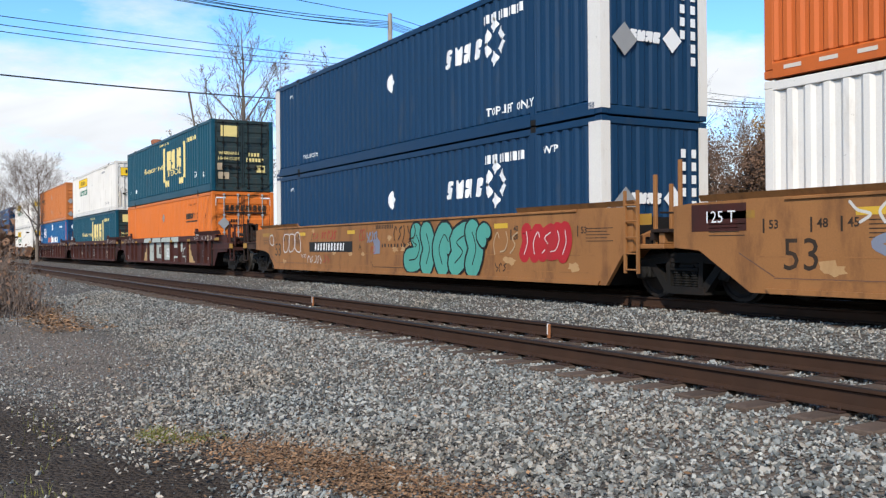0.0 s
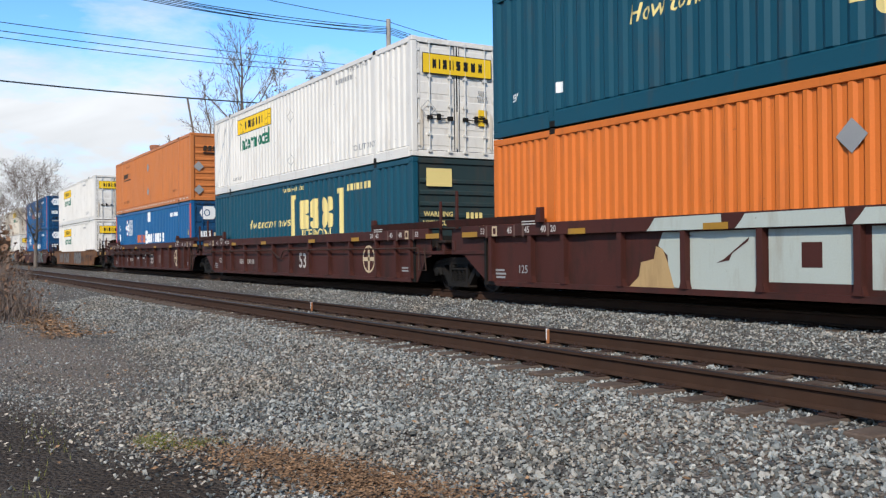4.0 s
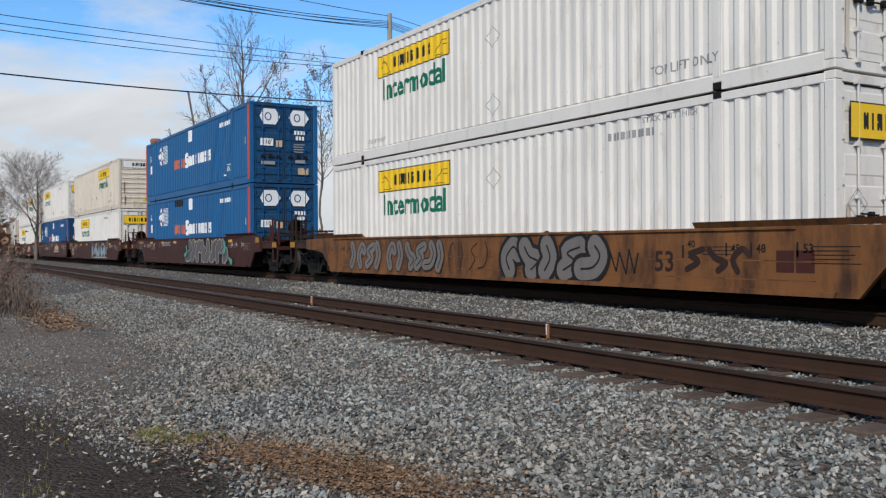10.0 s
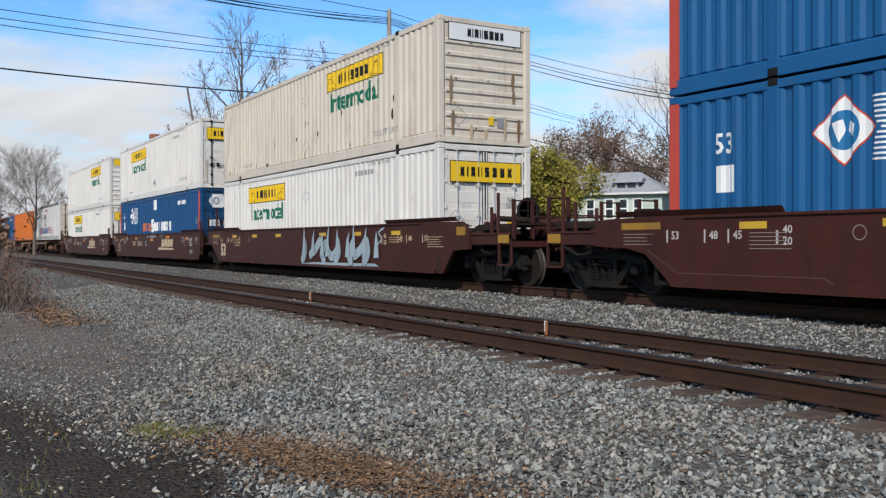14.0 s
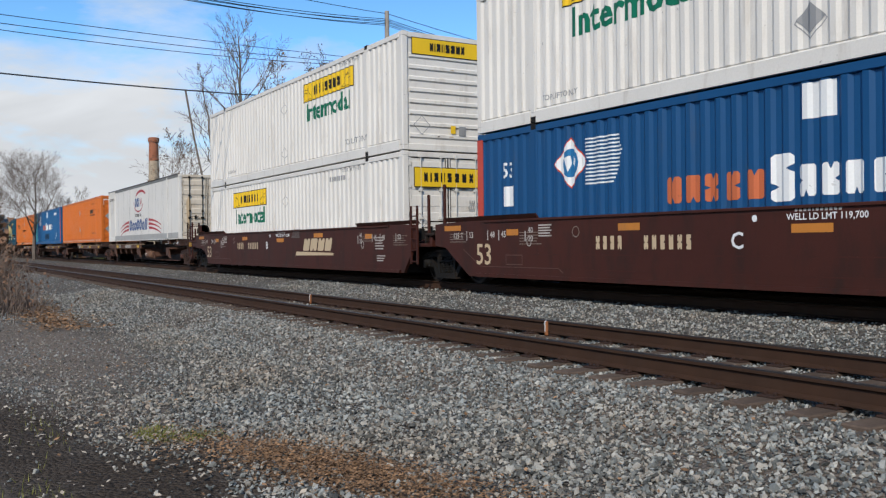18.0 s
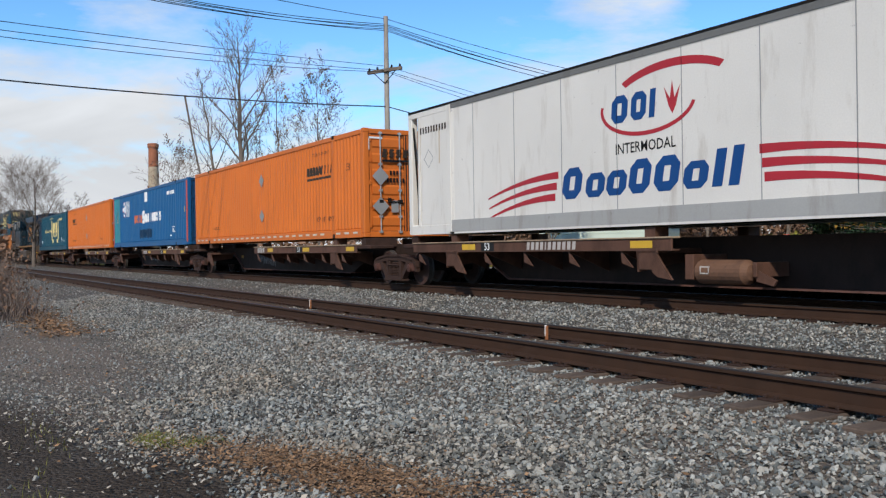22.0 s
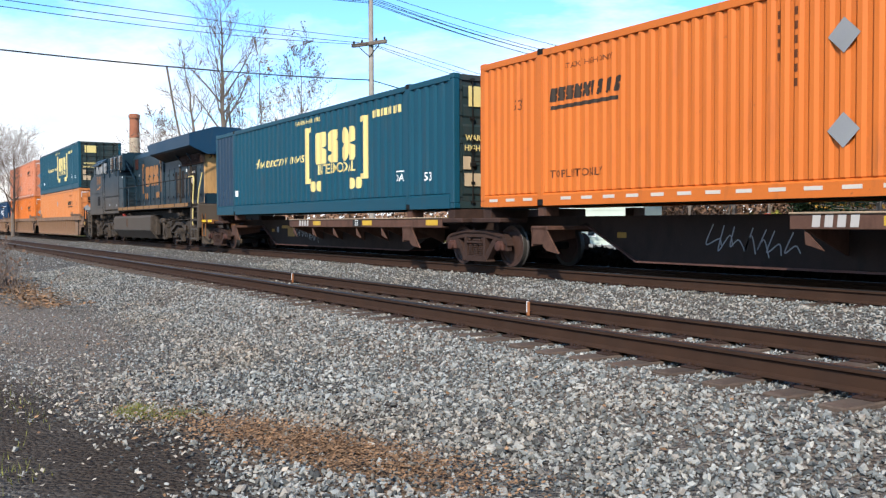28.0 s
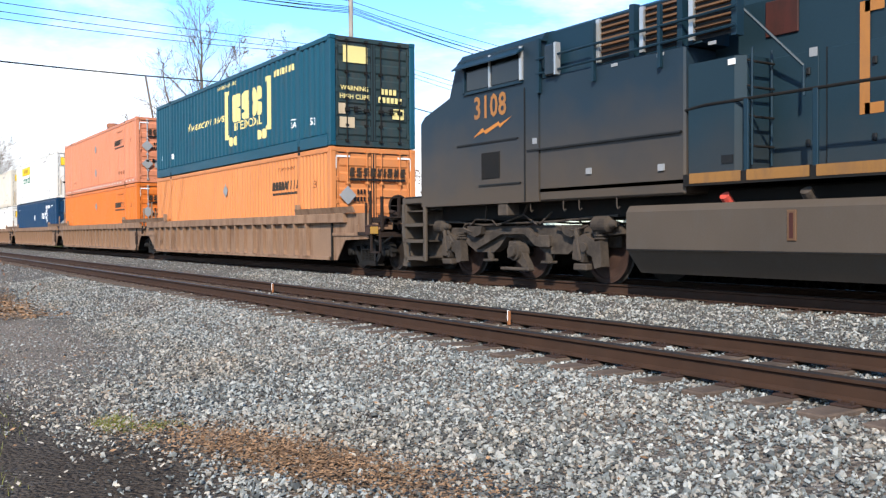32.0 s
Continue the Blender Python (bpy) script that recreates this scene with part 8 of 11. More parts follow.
def ground_material():
    m = bpy.data.materials.new("gravel_and_soil")
    m.use_nodes = True
    n, l = m.node_tree.nodes, m.node_tree.links
    bsdf = n["Principled BSDF"]
    bsdf.inputs["Roughness"].default_value = 0.95
    bsdf.inputs["Specular IOR Level"].default_value = 0.1
    co = n.new("ShaderNodeTexCoord")

    def noise_node(scale, detail=5, rough=0.6):
        q = n.new("ShaderNodeTexNoise")
        q.inputs["Scale"].default_value, q.inputs["Detail"].default_value, q.inputs["Roughness"].default_value = scale, detail, rough
        l.new(co.outputs["Object"], q.inputs["Vector"])
        return q.outputs["Fac"]

    def rng(v, a, b, c=0.0, d=1.0):
        q = n.new("ShaderNodeMapRange")
        for k, w in zip(("From Min", "From Max", "To Min", "To Max"), (a, b, c, d)):
            q.inputs[k].default_value = w
        l.new(v, q.inputs["Value"])
        return q.outputs["Result"]

    def calc(op, a, b):
        q = n.new("ShaderNodeMath")
        q.operation = op
        for i, v in enumerate((a, b)):
            if isinstance(v, (int, float)):
                q.inputs[i].default_value = v
            else:
                l.new(v, q.inputs[i])
        return q.outputs[0]

    def blend(f, a, b):
        q = n.new("ShaderNodeMix")
        q.data_type = "RGBA"
        l.new(f, q.inputs["Factor"])
        for k, v in (("A", a), ("B", b)):
            if isinstance(v, tuple):
                q.inputs[k].default_value = (*v, 1)
            else:
                l.new(v, q.inputs[k])
        return q.outputs["Result"]

    # stones: cells of two sizes with a shade of their own
    vor = n.new("ShaderNodeTexVoronoi")
    vor.inputs["Scale"].default_value = 26
    l.new(co.outputs["Object"], vor.inputs["Vector"])
    bw = n.new("ShaderNodeRGBToBW")
    l.new(vor.outputs["Color"], bw.inputs["Color"])
    stone = blend(rng(bw.outputs["Val"], 0.1, 0.9), (0.045, 0.042, 0.038), (0.20, 0.19, 0.175))
    stone = blend(rng(noise_node(0.9), 0.50, 0.72, 0, 0.45), stone, (0.20, 0.145, 0.11))
    dark = blend(rng(noise_node(34, 7, 0.75), 0.35, 0.65), (0.028, 0.022, 0.018), (0.098, 0.078, 0.062))
    sep = n.new("ShaderNodeSeparateXYZ")
    l.new(co.outputs["Object"], sep.inputs["Vector"])

    def spot(cx, cy, rx, ry, soft=0.35, wob=0.5, scale=1.2):
        dx = calc("DIVIDE", calc("SUBTRACT", sep.outputs["X"], cx), rx)
        dy = calc("DIVIDE", calc("SUBTRACT", sep.outputs["Y"], cy), ry)
        d = calc("ADD", calc("MULTIPLY", dx, dx), calc("MULTIPLY", dy, dy))
        d = calc("ADD", d, calc("MULTIPLY", calc("SUBTRACT", noise_node(scale, 6, 0.7), 0.5), wob * 4))
        return rng(d, 1 + soft, 1 - soft)

    lot = spot(-15.0, 1.75, 5.4, 1.25, 0.8, 0.6, 0.5)
    col = blend(calc("MULTIPLY", lot, 0.92), stone, blend(rng(noise_node(22, 6, 0.8), 0.36, 0.64), (0.125, 0.103, 0.086), (0.29, 0.245, 0.205)))
    tan = spot(-10.5, 5.0, 9.0, 0.75, 0.8, 0.9, 0.9)
    col = blend(calc("MULTIPLY", tan, 0.35), col, (0.26, 0.19, 0.145))
    col = blend(calc("MULTIPLY", spot(-8.0, 0.70, 2.1, 0.56, 0.8, 0.6, 1.6), 0.95), col, dark)
    col = blend(calc("MULTIPLY", spot(-5.9, 1.35, 1.35, 0.62, 0.7, 0.6, 2.2), 1.0), col, dark)
    leaf = blend(noise_node(60, 2), (0.125, 0.082, 0.052), (0.28, 0.18, 0.11))
    col = blend(calc("MULTIPLY", spot(-5.5, 2.5, 1.6, 0.46, 0.8, 0.8, 4), 0.85), col, leaf)
    col = blend(spot(-24.0, 2.6, 4.5, 0.6, 0.4, 0.7, 1.5), col, leaf)
    moss = blend(noise_node(45, 3), (0.085, 0.085, 0.025), (0.20, 0.15, 0.06))
    col = blend(calc("MULTIPLY", spot(-7.35, 1.85, 0.26, 0.30, 0.7, 1.1, 7), 0.45), col, moss)
    # shade under the train, painted into the ground as a dark band
    train_shade = calc("MULTIPLY", rng(sep.outputs["Y"], 10.75, 11.0), rng(sep.outputs["Y"], 12.9, 12.6))
    col = blend(calc("MULTIPLY", train_shade, 0.9), col, (0.022, 0.019, 0.017))
    far = rng(sep.outputs["Y"], 14.0, 18.0)
    turf = blend(noise_node(0.6), (0.055, 0.075, 0.022), (0.13, 0.11, 0.045))
    col = blend(far, col, turf)
    shade = rng(noise_node(140, 2), 0.25, 0.75, 0.8, 1.2)
    sc = n.new("ShaderNodeVectorMath")
    sc.operation = "SCALE"
    l.new(col, sc.inputs[0])
    l.new(shade, sc.inputs["Scale"])
    l.new(sc.outputs["Vector"], bsdf.inputs["Base Color"])
    bp = n.new("ShaderNodeBump")
    bp.inputs["Strength"].default_value, bp.inputs["Distance"].default_value = 0.9, 0.03
    l.new(calc("ADD", calc("MULTIPLY", vor.outputs["Distance"], -1.4), noise_node(50)), bp.inputs["Height"])
    l.new(bp.outputs["Normal"], bsdf.inputs["Normal"])
    return m


GROUND = ground_material()


def build_ground():
    ys = [-400, -150, -60, -20, -8, -4, -2, -1]
    y = -0.5
    while y < 17.5:
        ys.append(y)
        y += 0.16 if y > 0.6 else 0.4
    ys += [20, 30, 50, 90, 160, 400]
    xs = [-900, -500, -300, -200, -140, -100, -80]
    x = -64.0
    while x < 6:
        xs.append(x)
        x += 0.16 if x > -14 else (0.3 if x > -30 else 1.0)
    xs += [8, 12, 20, 40, 100, 300]
    s = Shape()
    s.grid(xs, lambda x: [(x, y, ground_z(x, y)) for y in ys])
    ob = new("ground", s.mesh("ground", fix=False, smooth=True))
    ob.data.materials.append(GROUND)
    tagged(ob, "grey crushed-stone ballast and dark soil beside the tracks", "ground", kind="structure")


build_ground()


def rail_profile():
    return [(-0.076, 0.0), (0.076, 0.0), (0.076, 0.012), (0.012, 0.03), (0.010, 0.125), (0.036, 0.14), (0.037, 0.166), (0.028, 0.175), (-0.028, 0.175), (-0.037, 0.166), (-0.036, 0.14), (-0.010, 0.125), (-0.012, 0.03), (-0.076, 0.012)]


def rail_mesh():
    s = Shape()
    pts = rail_profile()
    s.prism(pts, "x", -400, 60)
    me = s.mesh("rail")
    me.materials.append(STEEL_DARK)
    me.materials.append(RAIL_HEAD)
    for p in me.polygons:
        if p.center.z > 0.155 and p.normal.z > 0.3:
            p.material_index = 1
    return me


RAIL = rail_mesh()
TIE_STEP = 0.53


def tie_mesh(k):
    rnd = random.Random(k)
    s = Shape().box(-0.115, 0.115, -1.30 + 0.05 * rnd.random(), 1.30 - 0.05 * rnd.random(), -0.175, 0.0, 0.012)
    me = s.mesh("tie")
    me.materials.append(TIE_WOOD)
    return me


def plate_mesh():
    s = Shape().box(-0.09, 0.09, -0.17, 0.17, 0.0, 0.018, 0.004)
    for x in (-0.05, 0.05):
        for y in (-0.10, 0.10):
            s.box(x - 0.014, x + 0.014, y - 0.022, y + 0.014, 0.018, 0.045, 0.004)
    me = s.mesh("tie_plate")
    me.materials.append(RUST)
    return me


def build_track(name, yc, zr, label, x0, x1, seed):
    t = thing(name, pose(0, yc, zr), label, "railway track", "", "structure")
    for sg in (-1, 1):
        part("rail", RAIL, STEEL_DARK, t, pose(0, sg * GAUGE, -0.175), "brown rusty steel rail with a worn head")
    ties = [tie_mesh(k) for k in range(4)]
    plate = plate_mesh()
    rnd = random.Random(seed)
    n = int((x1 - x0) / TIE_STEP)
    for i in range(n):
        x = x1 - i * TIE_STEP + rnd.uniform(-0.04, 0.04)
        tie = part("tie", ties[i % 4], TIE_WOOD, t, pose(x, rnd.uniform(-0.05, 0.05), -0.193 + rnd.uniform(-0.012, 0.0), 0, 0, rnd.uniform(-1.2, 1.2)))
        if x > -40:
            for sg in (-1, 1):
                part("tie_plate", plate, RUST, tie, pose(0, sg * GAUGE, 0))
    far = Shape()
    x = x0
    while x > -200:
        far.box(x - 0.115, x + 0.115, -1.28, 1.28, -0.37, -0.195)
        x -= TIE_STEP
    x = x1 + TIE_STEP
    while x < 58:
        far.box(x - 0.115, x + 0.115, -1.28, 1.28, -0.37, -0.195)
        x += TIE_STEP
    tagged(part("far_ties", far, TIE_WOOD, t), kind="stuff")
    return t


build_track("siding_track", Y1, Z1, "empty railway track with brown rails on weathered wooden ties", -60, 2, 11)
build_track("main_track", Y2, Z2, "railway track under the train on ballast", -60, 2, 12)


def build_ballast():
    """Loose stones over the ballast, denser near the viewer's end: one joined mesh."""
    rnd = np.random.RandomState(5)
    base = [Vector(v) for v in ((1, 0.2, 0.1), (-0.9, 0.1, -0.1), (0.1, 0.85, 0.0), (-0.1, -0.9, 0.1), (0.1, 0.0, 0.62), (0.0, 0.1, -0.6), (0.65, 0.55, 0.35), (-0.55, -0.5, 0.40))]
    tri = []
    bm = bmesh.new()
    for b in base:
        bm.verts.new(b)
    hull = bmesh.ops.convex_hull(bm, input=bm.verts[:])
    bmesh.ops.triangulate(bm, faces=bm.faces[:])
    bm.verts.ensure_lookup_table()
    bm.verts.index_update()
    bv = np.array([v.co[:] for v in bm.verts])
    bf = np.array([[v.index for v in f.verts] for f in bm.faces])
    bm.free()
    pts = []
    zones = ((-7.5, -1.2, 1.2, 5.4, 1050), (-16, -7.5, 0.8, 5.4, 750), (-30, -16, 1.2, 5.4, 330), (-9, -2, 5.4, 8.3, 620), (-20, -9, 5.4, 8.3, 380), (-13, -3.5, 8.3, 10.8, 480), (-26, -13, 8.3, 10.8, 260), (-60, -26, 3.0, 10.7, 40), (-1.2, 10.0, 0.4, 10.8, 130), (-16.0, 10.0, -6.0, 0.8, 90), (-34.0, -16.0, -5.0, 1.2, 40))
    for xa, xb, ya, yb, dens in zones:
        k = int((xb - xa) * (yb - ya) * dens)
        xy = np.stack([rnd.uniform(xa, xb, k), rnd.uniform(ya, yb, k)], 1)
        pts.append(xy)
    xy = np.concatenate(pts)
    # the lot and the dark soil stay nearly bare
    lot = ((xy[:, 0] + 15.0) / 5.4) ** 2 + ((xy[:, 1] - 1.75) / 1.25) ** 2 < 1 + 0.35 * rnd.normal(size=len(xy))
    edge = 1 + 0.5 * rnd.normal(size=len(xy))
    soil = (((xy[:, 0] + 8.0) / 2.0) ** 2 + ((xy[:, 1] - 0.68) / 0.52) ** 2 < edge) | (((xy[:, 0] + 5.9) / 1.25) ** 2 + ((xy[:, 1] - 1.35) / 0.55) ** 2 < edge)
    leaf = ((xy[:, 0] + 5.5) / 1.7) ** 2 + ((xy[:, 1] - 2.45 - 0.36 * (xy[:, 0] + 5.6)) / 0.42) ** 2 < 1 + 0.3 * rnd.normal(size=len(xy))
    bare = (lot & (rnd.rand(len(xy)) < 0.80)) | (soil & (rnd.rand(len(xy)) < 0.94)) | (leaf & (rnd.rand(len(xy)) < 0.66))
    phase = np.mod(2.0 - xy[:, 0], TIE_STEP)
    on_tie = (np.abs(xy[:, 1] - Y1) < 1.32) & (np.minimum(phase, TIE_STEP - phase) < 0.105)
    on_tie |= (xy[:, 1] > Y2 - 1.30) & (xy[:, 1] < Y2) & (np.minimum(phase, TIE_STEP - phase) < 0.12)
    xy = xy[~bare & ~on_tie]
    k = len(xy)
    size = np.clip(rnd.lognormal(-4.03, 0.34, k), 0.009, 0.040)
    fine = (((xy[:, 0] + 15.6) / 5.6) ** 2 + ((xy[:, 1] - 2.1) / 1.4) ** 2 < 1 + 0.4 * rnd.normal(size=k)) | (((xy[:, 0] + 8.6) / 4.2) ** 2 + ((xy[:, 1] - 0.9) / 0.8) ** 2 < 1 + 0.4 * rnd.normal(size=k))
    size[fine] *= 0.7
    z = np.array([ground_z(a, b) for a, b in xy]) + rnd.uniform(0, 0.012, k)
    near = (xy[:, 1] > Y1 - 1.25) & (xy[:, 1] < Y1 + 1.25)
    size[near] *= 0.9
    z[near] -= 0.004
    q = rnd.normal(size=(k, 4))
    q /= np.linalg.norm(q, axis=1)[:, None]
    w, a, b, c = q.T
    rot = np.stack([1 - 2 * (b * b + c * c), 2 * (a * b - c * w), 2 * (a * c + b * w), 2 * (a * b + c * w), 1 - 2 * (a * a + c * c), 2 * (b * c - a * w), 2 * (a * c - b * w), 2 * (b * c + a * w), 1 - 2 * (a * a + b * b)], 1).reshape(k, 3, 3)
    st = rnd.uniform(0.55, 1.3, (k, 1, 3))
    v = np.einsum("kij,knj->kni", rot, bv[None] * st) * size[:, None, None] * np.array([1.0, 1.0, 0.9])
    v += np.stack([xy[:, 0], xy[:, 1], z + size * 0.30], 1)[:, None, :]
    nv, nf = len(bv), len(bf)
    f = (bf[None] + (np.arange(k) * nv)[:, None, None]).reshape(-1, 3)
    me = bpy.data.meshes.new("ballast_stones")
    me.vertices.add(k * nv)
    me.vertices.foreach_set("co", v.reshape(-1))
    me.loops.add(len(f) * 3)
    me.loops.foreach_set("vertex_index", f.reshape(-1).astype(np.int32))
    me.polygons.add(len(f))
    me.polygons.foreach_set("loop_start", np.arange(len(f), dtype=np.int32) * 3)
    me.update(calc_edges=True)
    me.shade_flat()
    me.materials.append(BALLAST)
    tagged(new("ballast_stones", me), "loose grey crushed stones", "gravel", kind="stuff")


build_ballast()


def litter_piece(s, x, y, size, rnd, lift=0.028):
    p = Vector((x, y, ground_z(x, y) + lift + rnd.random() * 0.02))
    a = rnd.uniform(0, 6.283)
    u = Vector((math.cos(a), math.sin(a), rnd.uniform(-0.3, 0.4))) * size
    v = Vector((-math.sin(a), math.cos(a), rnd.uniform(-0.2, 0.5))) * size * 0.55
    b = len(s.v)
    s.v += [tuple(p - u), tuple(p + v), tuple(p + u), tuple(p - v)]
    s.face(b, b + 1, b + 2)
    s.face(b, b + 2, b + 3)


def build_litter():
    """Fallen leaves on the soil and along the lot's edge, and a tuft of grass: each joined into one."""
    rnd = random.Random(17)
    brown = surf("fallen_leaves", (0.27, 0.160, 0.088), 0.9, 0, 0.3, 3, 0.0, 40, each=0.9)
    pale = surf("pale_dry_leaves", (0.48, 0.42, 0.34), 0.9, 0, 0.2, 3, 0.0, 40, each=0.4)
    green = surf("short_grass", (0.16, 0.165, 0.04), 0.9, 0, 0.3, 3, 0.0, 40, each=0.7)
    s = Shape()
    for _ in range(7500):
        u = rnd.gauss(0, 0.8)
        litter_piece(s, -5.6 + u + rnd.gauss(0, 0.15), 2.45 + 0.36 * u + rnd.gauss(0, 0.22), rnd.uniform(0.006, 0.020), rnd)
    for _ in range(3000):
        litter_piece(s, rnd.uniform(-30, -17.5), 2.55 + rnd.gauss(0, 0.32), rnd.uniform(0.02, 0.06), rnd)
    for _ in range(900):
        litter_piece(s, rnd.uniform(-20, -4), rnd.uniform(0.9, 5.6), rnd.uniform(0.01, 0.03), rnd)
    ob = new("fallen_leaves", s.mesh("fallen_leaves", fix=False))
    ob.data.materials.append(brown)
    tagged(ob, "brown fallen leaves on the gravel", "leaves", kind="stuff")
    s = Shape()
    for _ in range(260):
        litter_piece(s, rnd.uniform(-11, -5.0), rnd.uniform(0.5, 2.1), rnd.uniform(0.008, 0.035), rnd)
    ob = new("dry_leaves", s.mesh("dry_leaves", fix=False))
    ob.data.materials.append(pale)
    tagged(ob, "pale dry leaves on dark soil", "leaves", kind="stuff")
    s = Shape()
    for cx, cy, rx, ry, k in ((-7.45, 1.70, 0.14, 0.07, 520), (-7.10, 1.98, 0.10, 0.10, 180), (-8.2, 1.0, 0.5, 0.15, 70), (-6.1, 0.65, 0.3, 0.1, 60)):
        for _ in range(k):
            x, y = cx + rnd.gauss(0, rx), cy + rnd.gauss(0, ry)
            z = ground_z(x, y)
            h, a = rnd.uniform(0.03, 0.075), rnd.uniform(0, 6.283)
            b = len(s.v)
            s.v += [(x, y, z), (x + 0.006 * math.cos(a), y + 0.006 * math.sin(a), z), (x + rnd.gauss(0, 0.02), y + rnd.gauss(0, 0.02), z + h)]
            s.face(b, b + 1, b + 2)
    ob = new("grass", s.mesh("grass", fix=False))
    ob.data.materials.append(green)
    tagged(ob, "sparse short yellow-green grass in gravel", "grass", kind="stuff")


build_litter()

# ---- behind the train ----


def spot_at(yaw, dist):
    """The place at that bearing (degrees from +y towards +x) and distance from the viewer."""
    a = radians(yaw)
    return math.sin(a) * dist, math.cos(a) * dist


LEAVES = {
    "gold": surf("golden_leaves", (0.30, 0.165, 0.03), 0.8, 0, 0.3, 2, 0.0, 30, each=0.5),
    "rust": surf("russet_leaves", (0.18, 0.105, 0.068), 0.8, 0, 0.3, 2, 0.0, 30, each=0.5),
    "olive": surf("dull_olive_leaves", (0.13, 0.095, 0.03), 0.8, 0, 0.3, 2, 0.0, 30, each=0.5),
    "green": surf("olive_leaves", (0.21, 0.185, 0.034), 0.8, 0, 0.3, 2, 0.0, 30, each=0.5),
    "pine": surf("pine_needles", (0.018, 0.038, 0.016), 0.8, 0, 0.3, 2, 0.0, 30, each=0.5),
}


def tree(x, y, h, label, leaves=None, count=0, spread=0.42, seed=1, trunk=0.022, depth=5, lean=0.0, leaf_size=0.10, wide=1.0):
    rnd = random.Random(seed)
    z0 = ground_z(x, y) - 0.05
    t = thing("tree", pose(x, y, z0), label, "tree", "trees behind the tracks")
    wood, twig = Shape(), Shape()
    tips = []

    def grow(p, d, length, r, level):
        steps = 4 if level == 0 else 3
        for i in range(steps):
            nd = (d + Vector((rnd.uniform(-1, 1), rnd.uniform(-1, 1), rnd.uniform(-0.5, 0.9))) * (0.10 + 0.05 * level)).normalized()
            q = p + nd * (length / steps)
            r2 = max(0.0055, r * (0.86 if level < 2 else 0.78))
            (wood if level < 2 else twig).tube(p, q, r, r2, n=7 if level == 0 else (5 if level == 1 else 3), caps=False)
            p, d, r = q, nd, r2
            if level < depth and (i > 0 or level > 0):
                k = rnd.choice((1, 2, 2)) if level < 2 else rnd.choice((1, 1, 2))
                for _ in range(k):
                    a = rnd.uniform(0, 2 * math.pi)
                    side = d.orthogonal().normalized()
                    side.rotate(Matrix.Rotation(a, 3, d))
                    nd2 = (d * rnd.uniform(0.65, 1.0) + side * rnd.uniform(0.45, 0.9) * spread * 2 + Vector((0, 0, 0.25))).normalized()
                    grow(p, nd2, length * rnd.uniform(0.50, 0.72), r * rnd.uniform(0.45, 0.62), level + 1)
            if level >= depth - 1:
                tips.append(p)
        if level < depth:
            grow(p, d, length * 0.6, r * 0.85, level + 1)

    grow(Vector((0, 0, 0)), Vector((lean, 0, 1)).normalized(), h * 0.46, h * trunk, 0)
    k = h / max(v[2] for v in wood.v + twig.v)
    for q in (wood, twig):
        q.v = [(a * k * wide, b * k * wide, c * k) for a, b, c in q.v]
    tips = [Vector((p.x * k * wide, p.y * k * wide, p.z * k)) for p in tips]
    part("trunk", wood, BARK, t)
    part("branchwork", twig, TWIG, t)
    if leaves and tips:
        s = Shape()
        for _ in range(count):
            p = rnd.choice(tips) + Vector((rnd.gauss(0, 0.22), rnd.gauss(0, 0.22), rnd.gauss(0, 0.22)))
            u = Vector((rnd.uniform(-1, 1), rnd.uniform(-1, 1), rnd.uniform(-1, 1))).normalized()
            v = u.orthogonal().normalized()
            w = leaf_size * rnd.uniform(0.6, 1.4)
            b = len(s.v)
            s.v += [tuple(p - u * w), tuple(p + v * w * 0.6), tuple(p + u * w), tuple(p - v * w * 0.6 + u.cross(v) * w * 0.3)]
            s.face(b, b + 1, b + 2, b + 3)
        me = s.mesh("crown", fix=False)
        part("crown", me, LEAVES[leaves], t)
    return t


def pine(x, y, h, label, seed=3):
    rnd = random.Random(seed)
    t = thing("conifer", pose(x, y, ground_z(x, y) - 0.05), label, "tree", "trees behind the tracks")
    part("trunk", Shape().tube((0, 0, 0), (0, 0, h * 0.96), h * 0.018, 0.03, 8), BARK, t)
    limbs, s = Shape(), Shape()
    z = h * 0.12
    while z < h * 0.97:
        for _ in range(5):
            a = rnd.uniform(0, 6.283)
            ln = (h - z) * 0.36 * rnd.uniform(0.55, 1.1) + 0.3
            tip = Vector((math.cos(a) * ln, math.sin(a) * ln, z + ln * rnd.uniform(-0.05, 0.18)))
            limbs.tube((0, 0, z), tip, 0.05, 0.012, 4, False)
            for k in range(int(16 + ln * 9)):
                u = rnd.uniform(0.25, 1.0)
                p = Vector((0, 0, z)).lerp(tip, u) + Vector((rnd.gauss(0, 0.16), rnd.gauss(0, 0.16), rnd.gauss(-0.05, 0.10)))
                d = Vector((math.cos(a) + rnd.gauss(0, 0.6), math.sin(a) + rnd.gauss(0, 0.6), rnd.gauss(0, 0.3))).normalized() * 0.28
                e = d.orthogonal().normalized() * 0.06
                b = len(s.v)
                s.v += [tuple(p - e), tuple(p + e), tuple(p + d)]
                s.face(b, b + 1, b + 2)
        z += h * 0.032
    part("branchwork", limbs, BARK, t)
    part("foliage", s.mesh("foliage", fix=False), LEAVES["pine"], t)
    return t


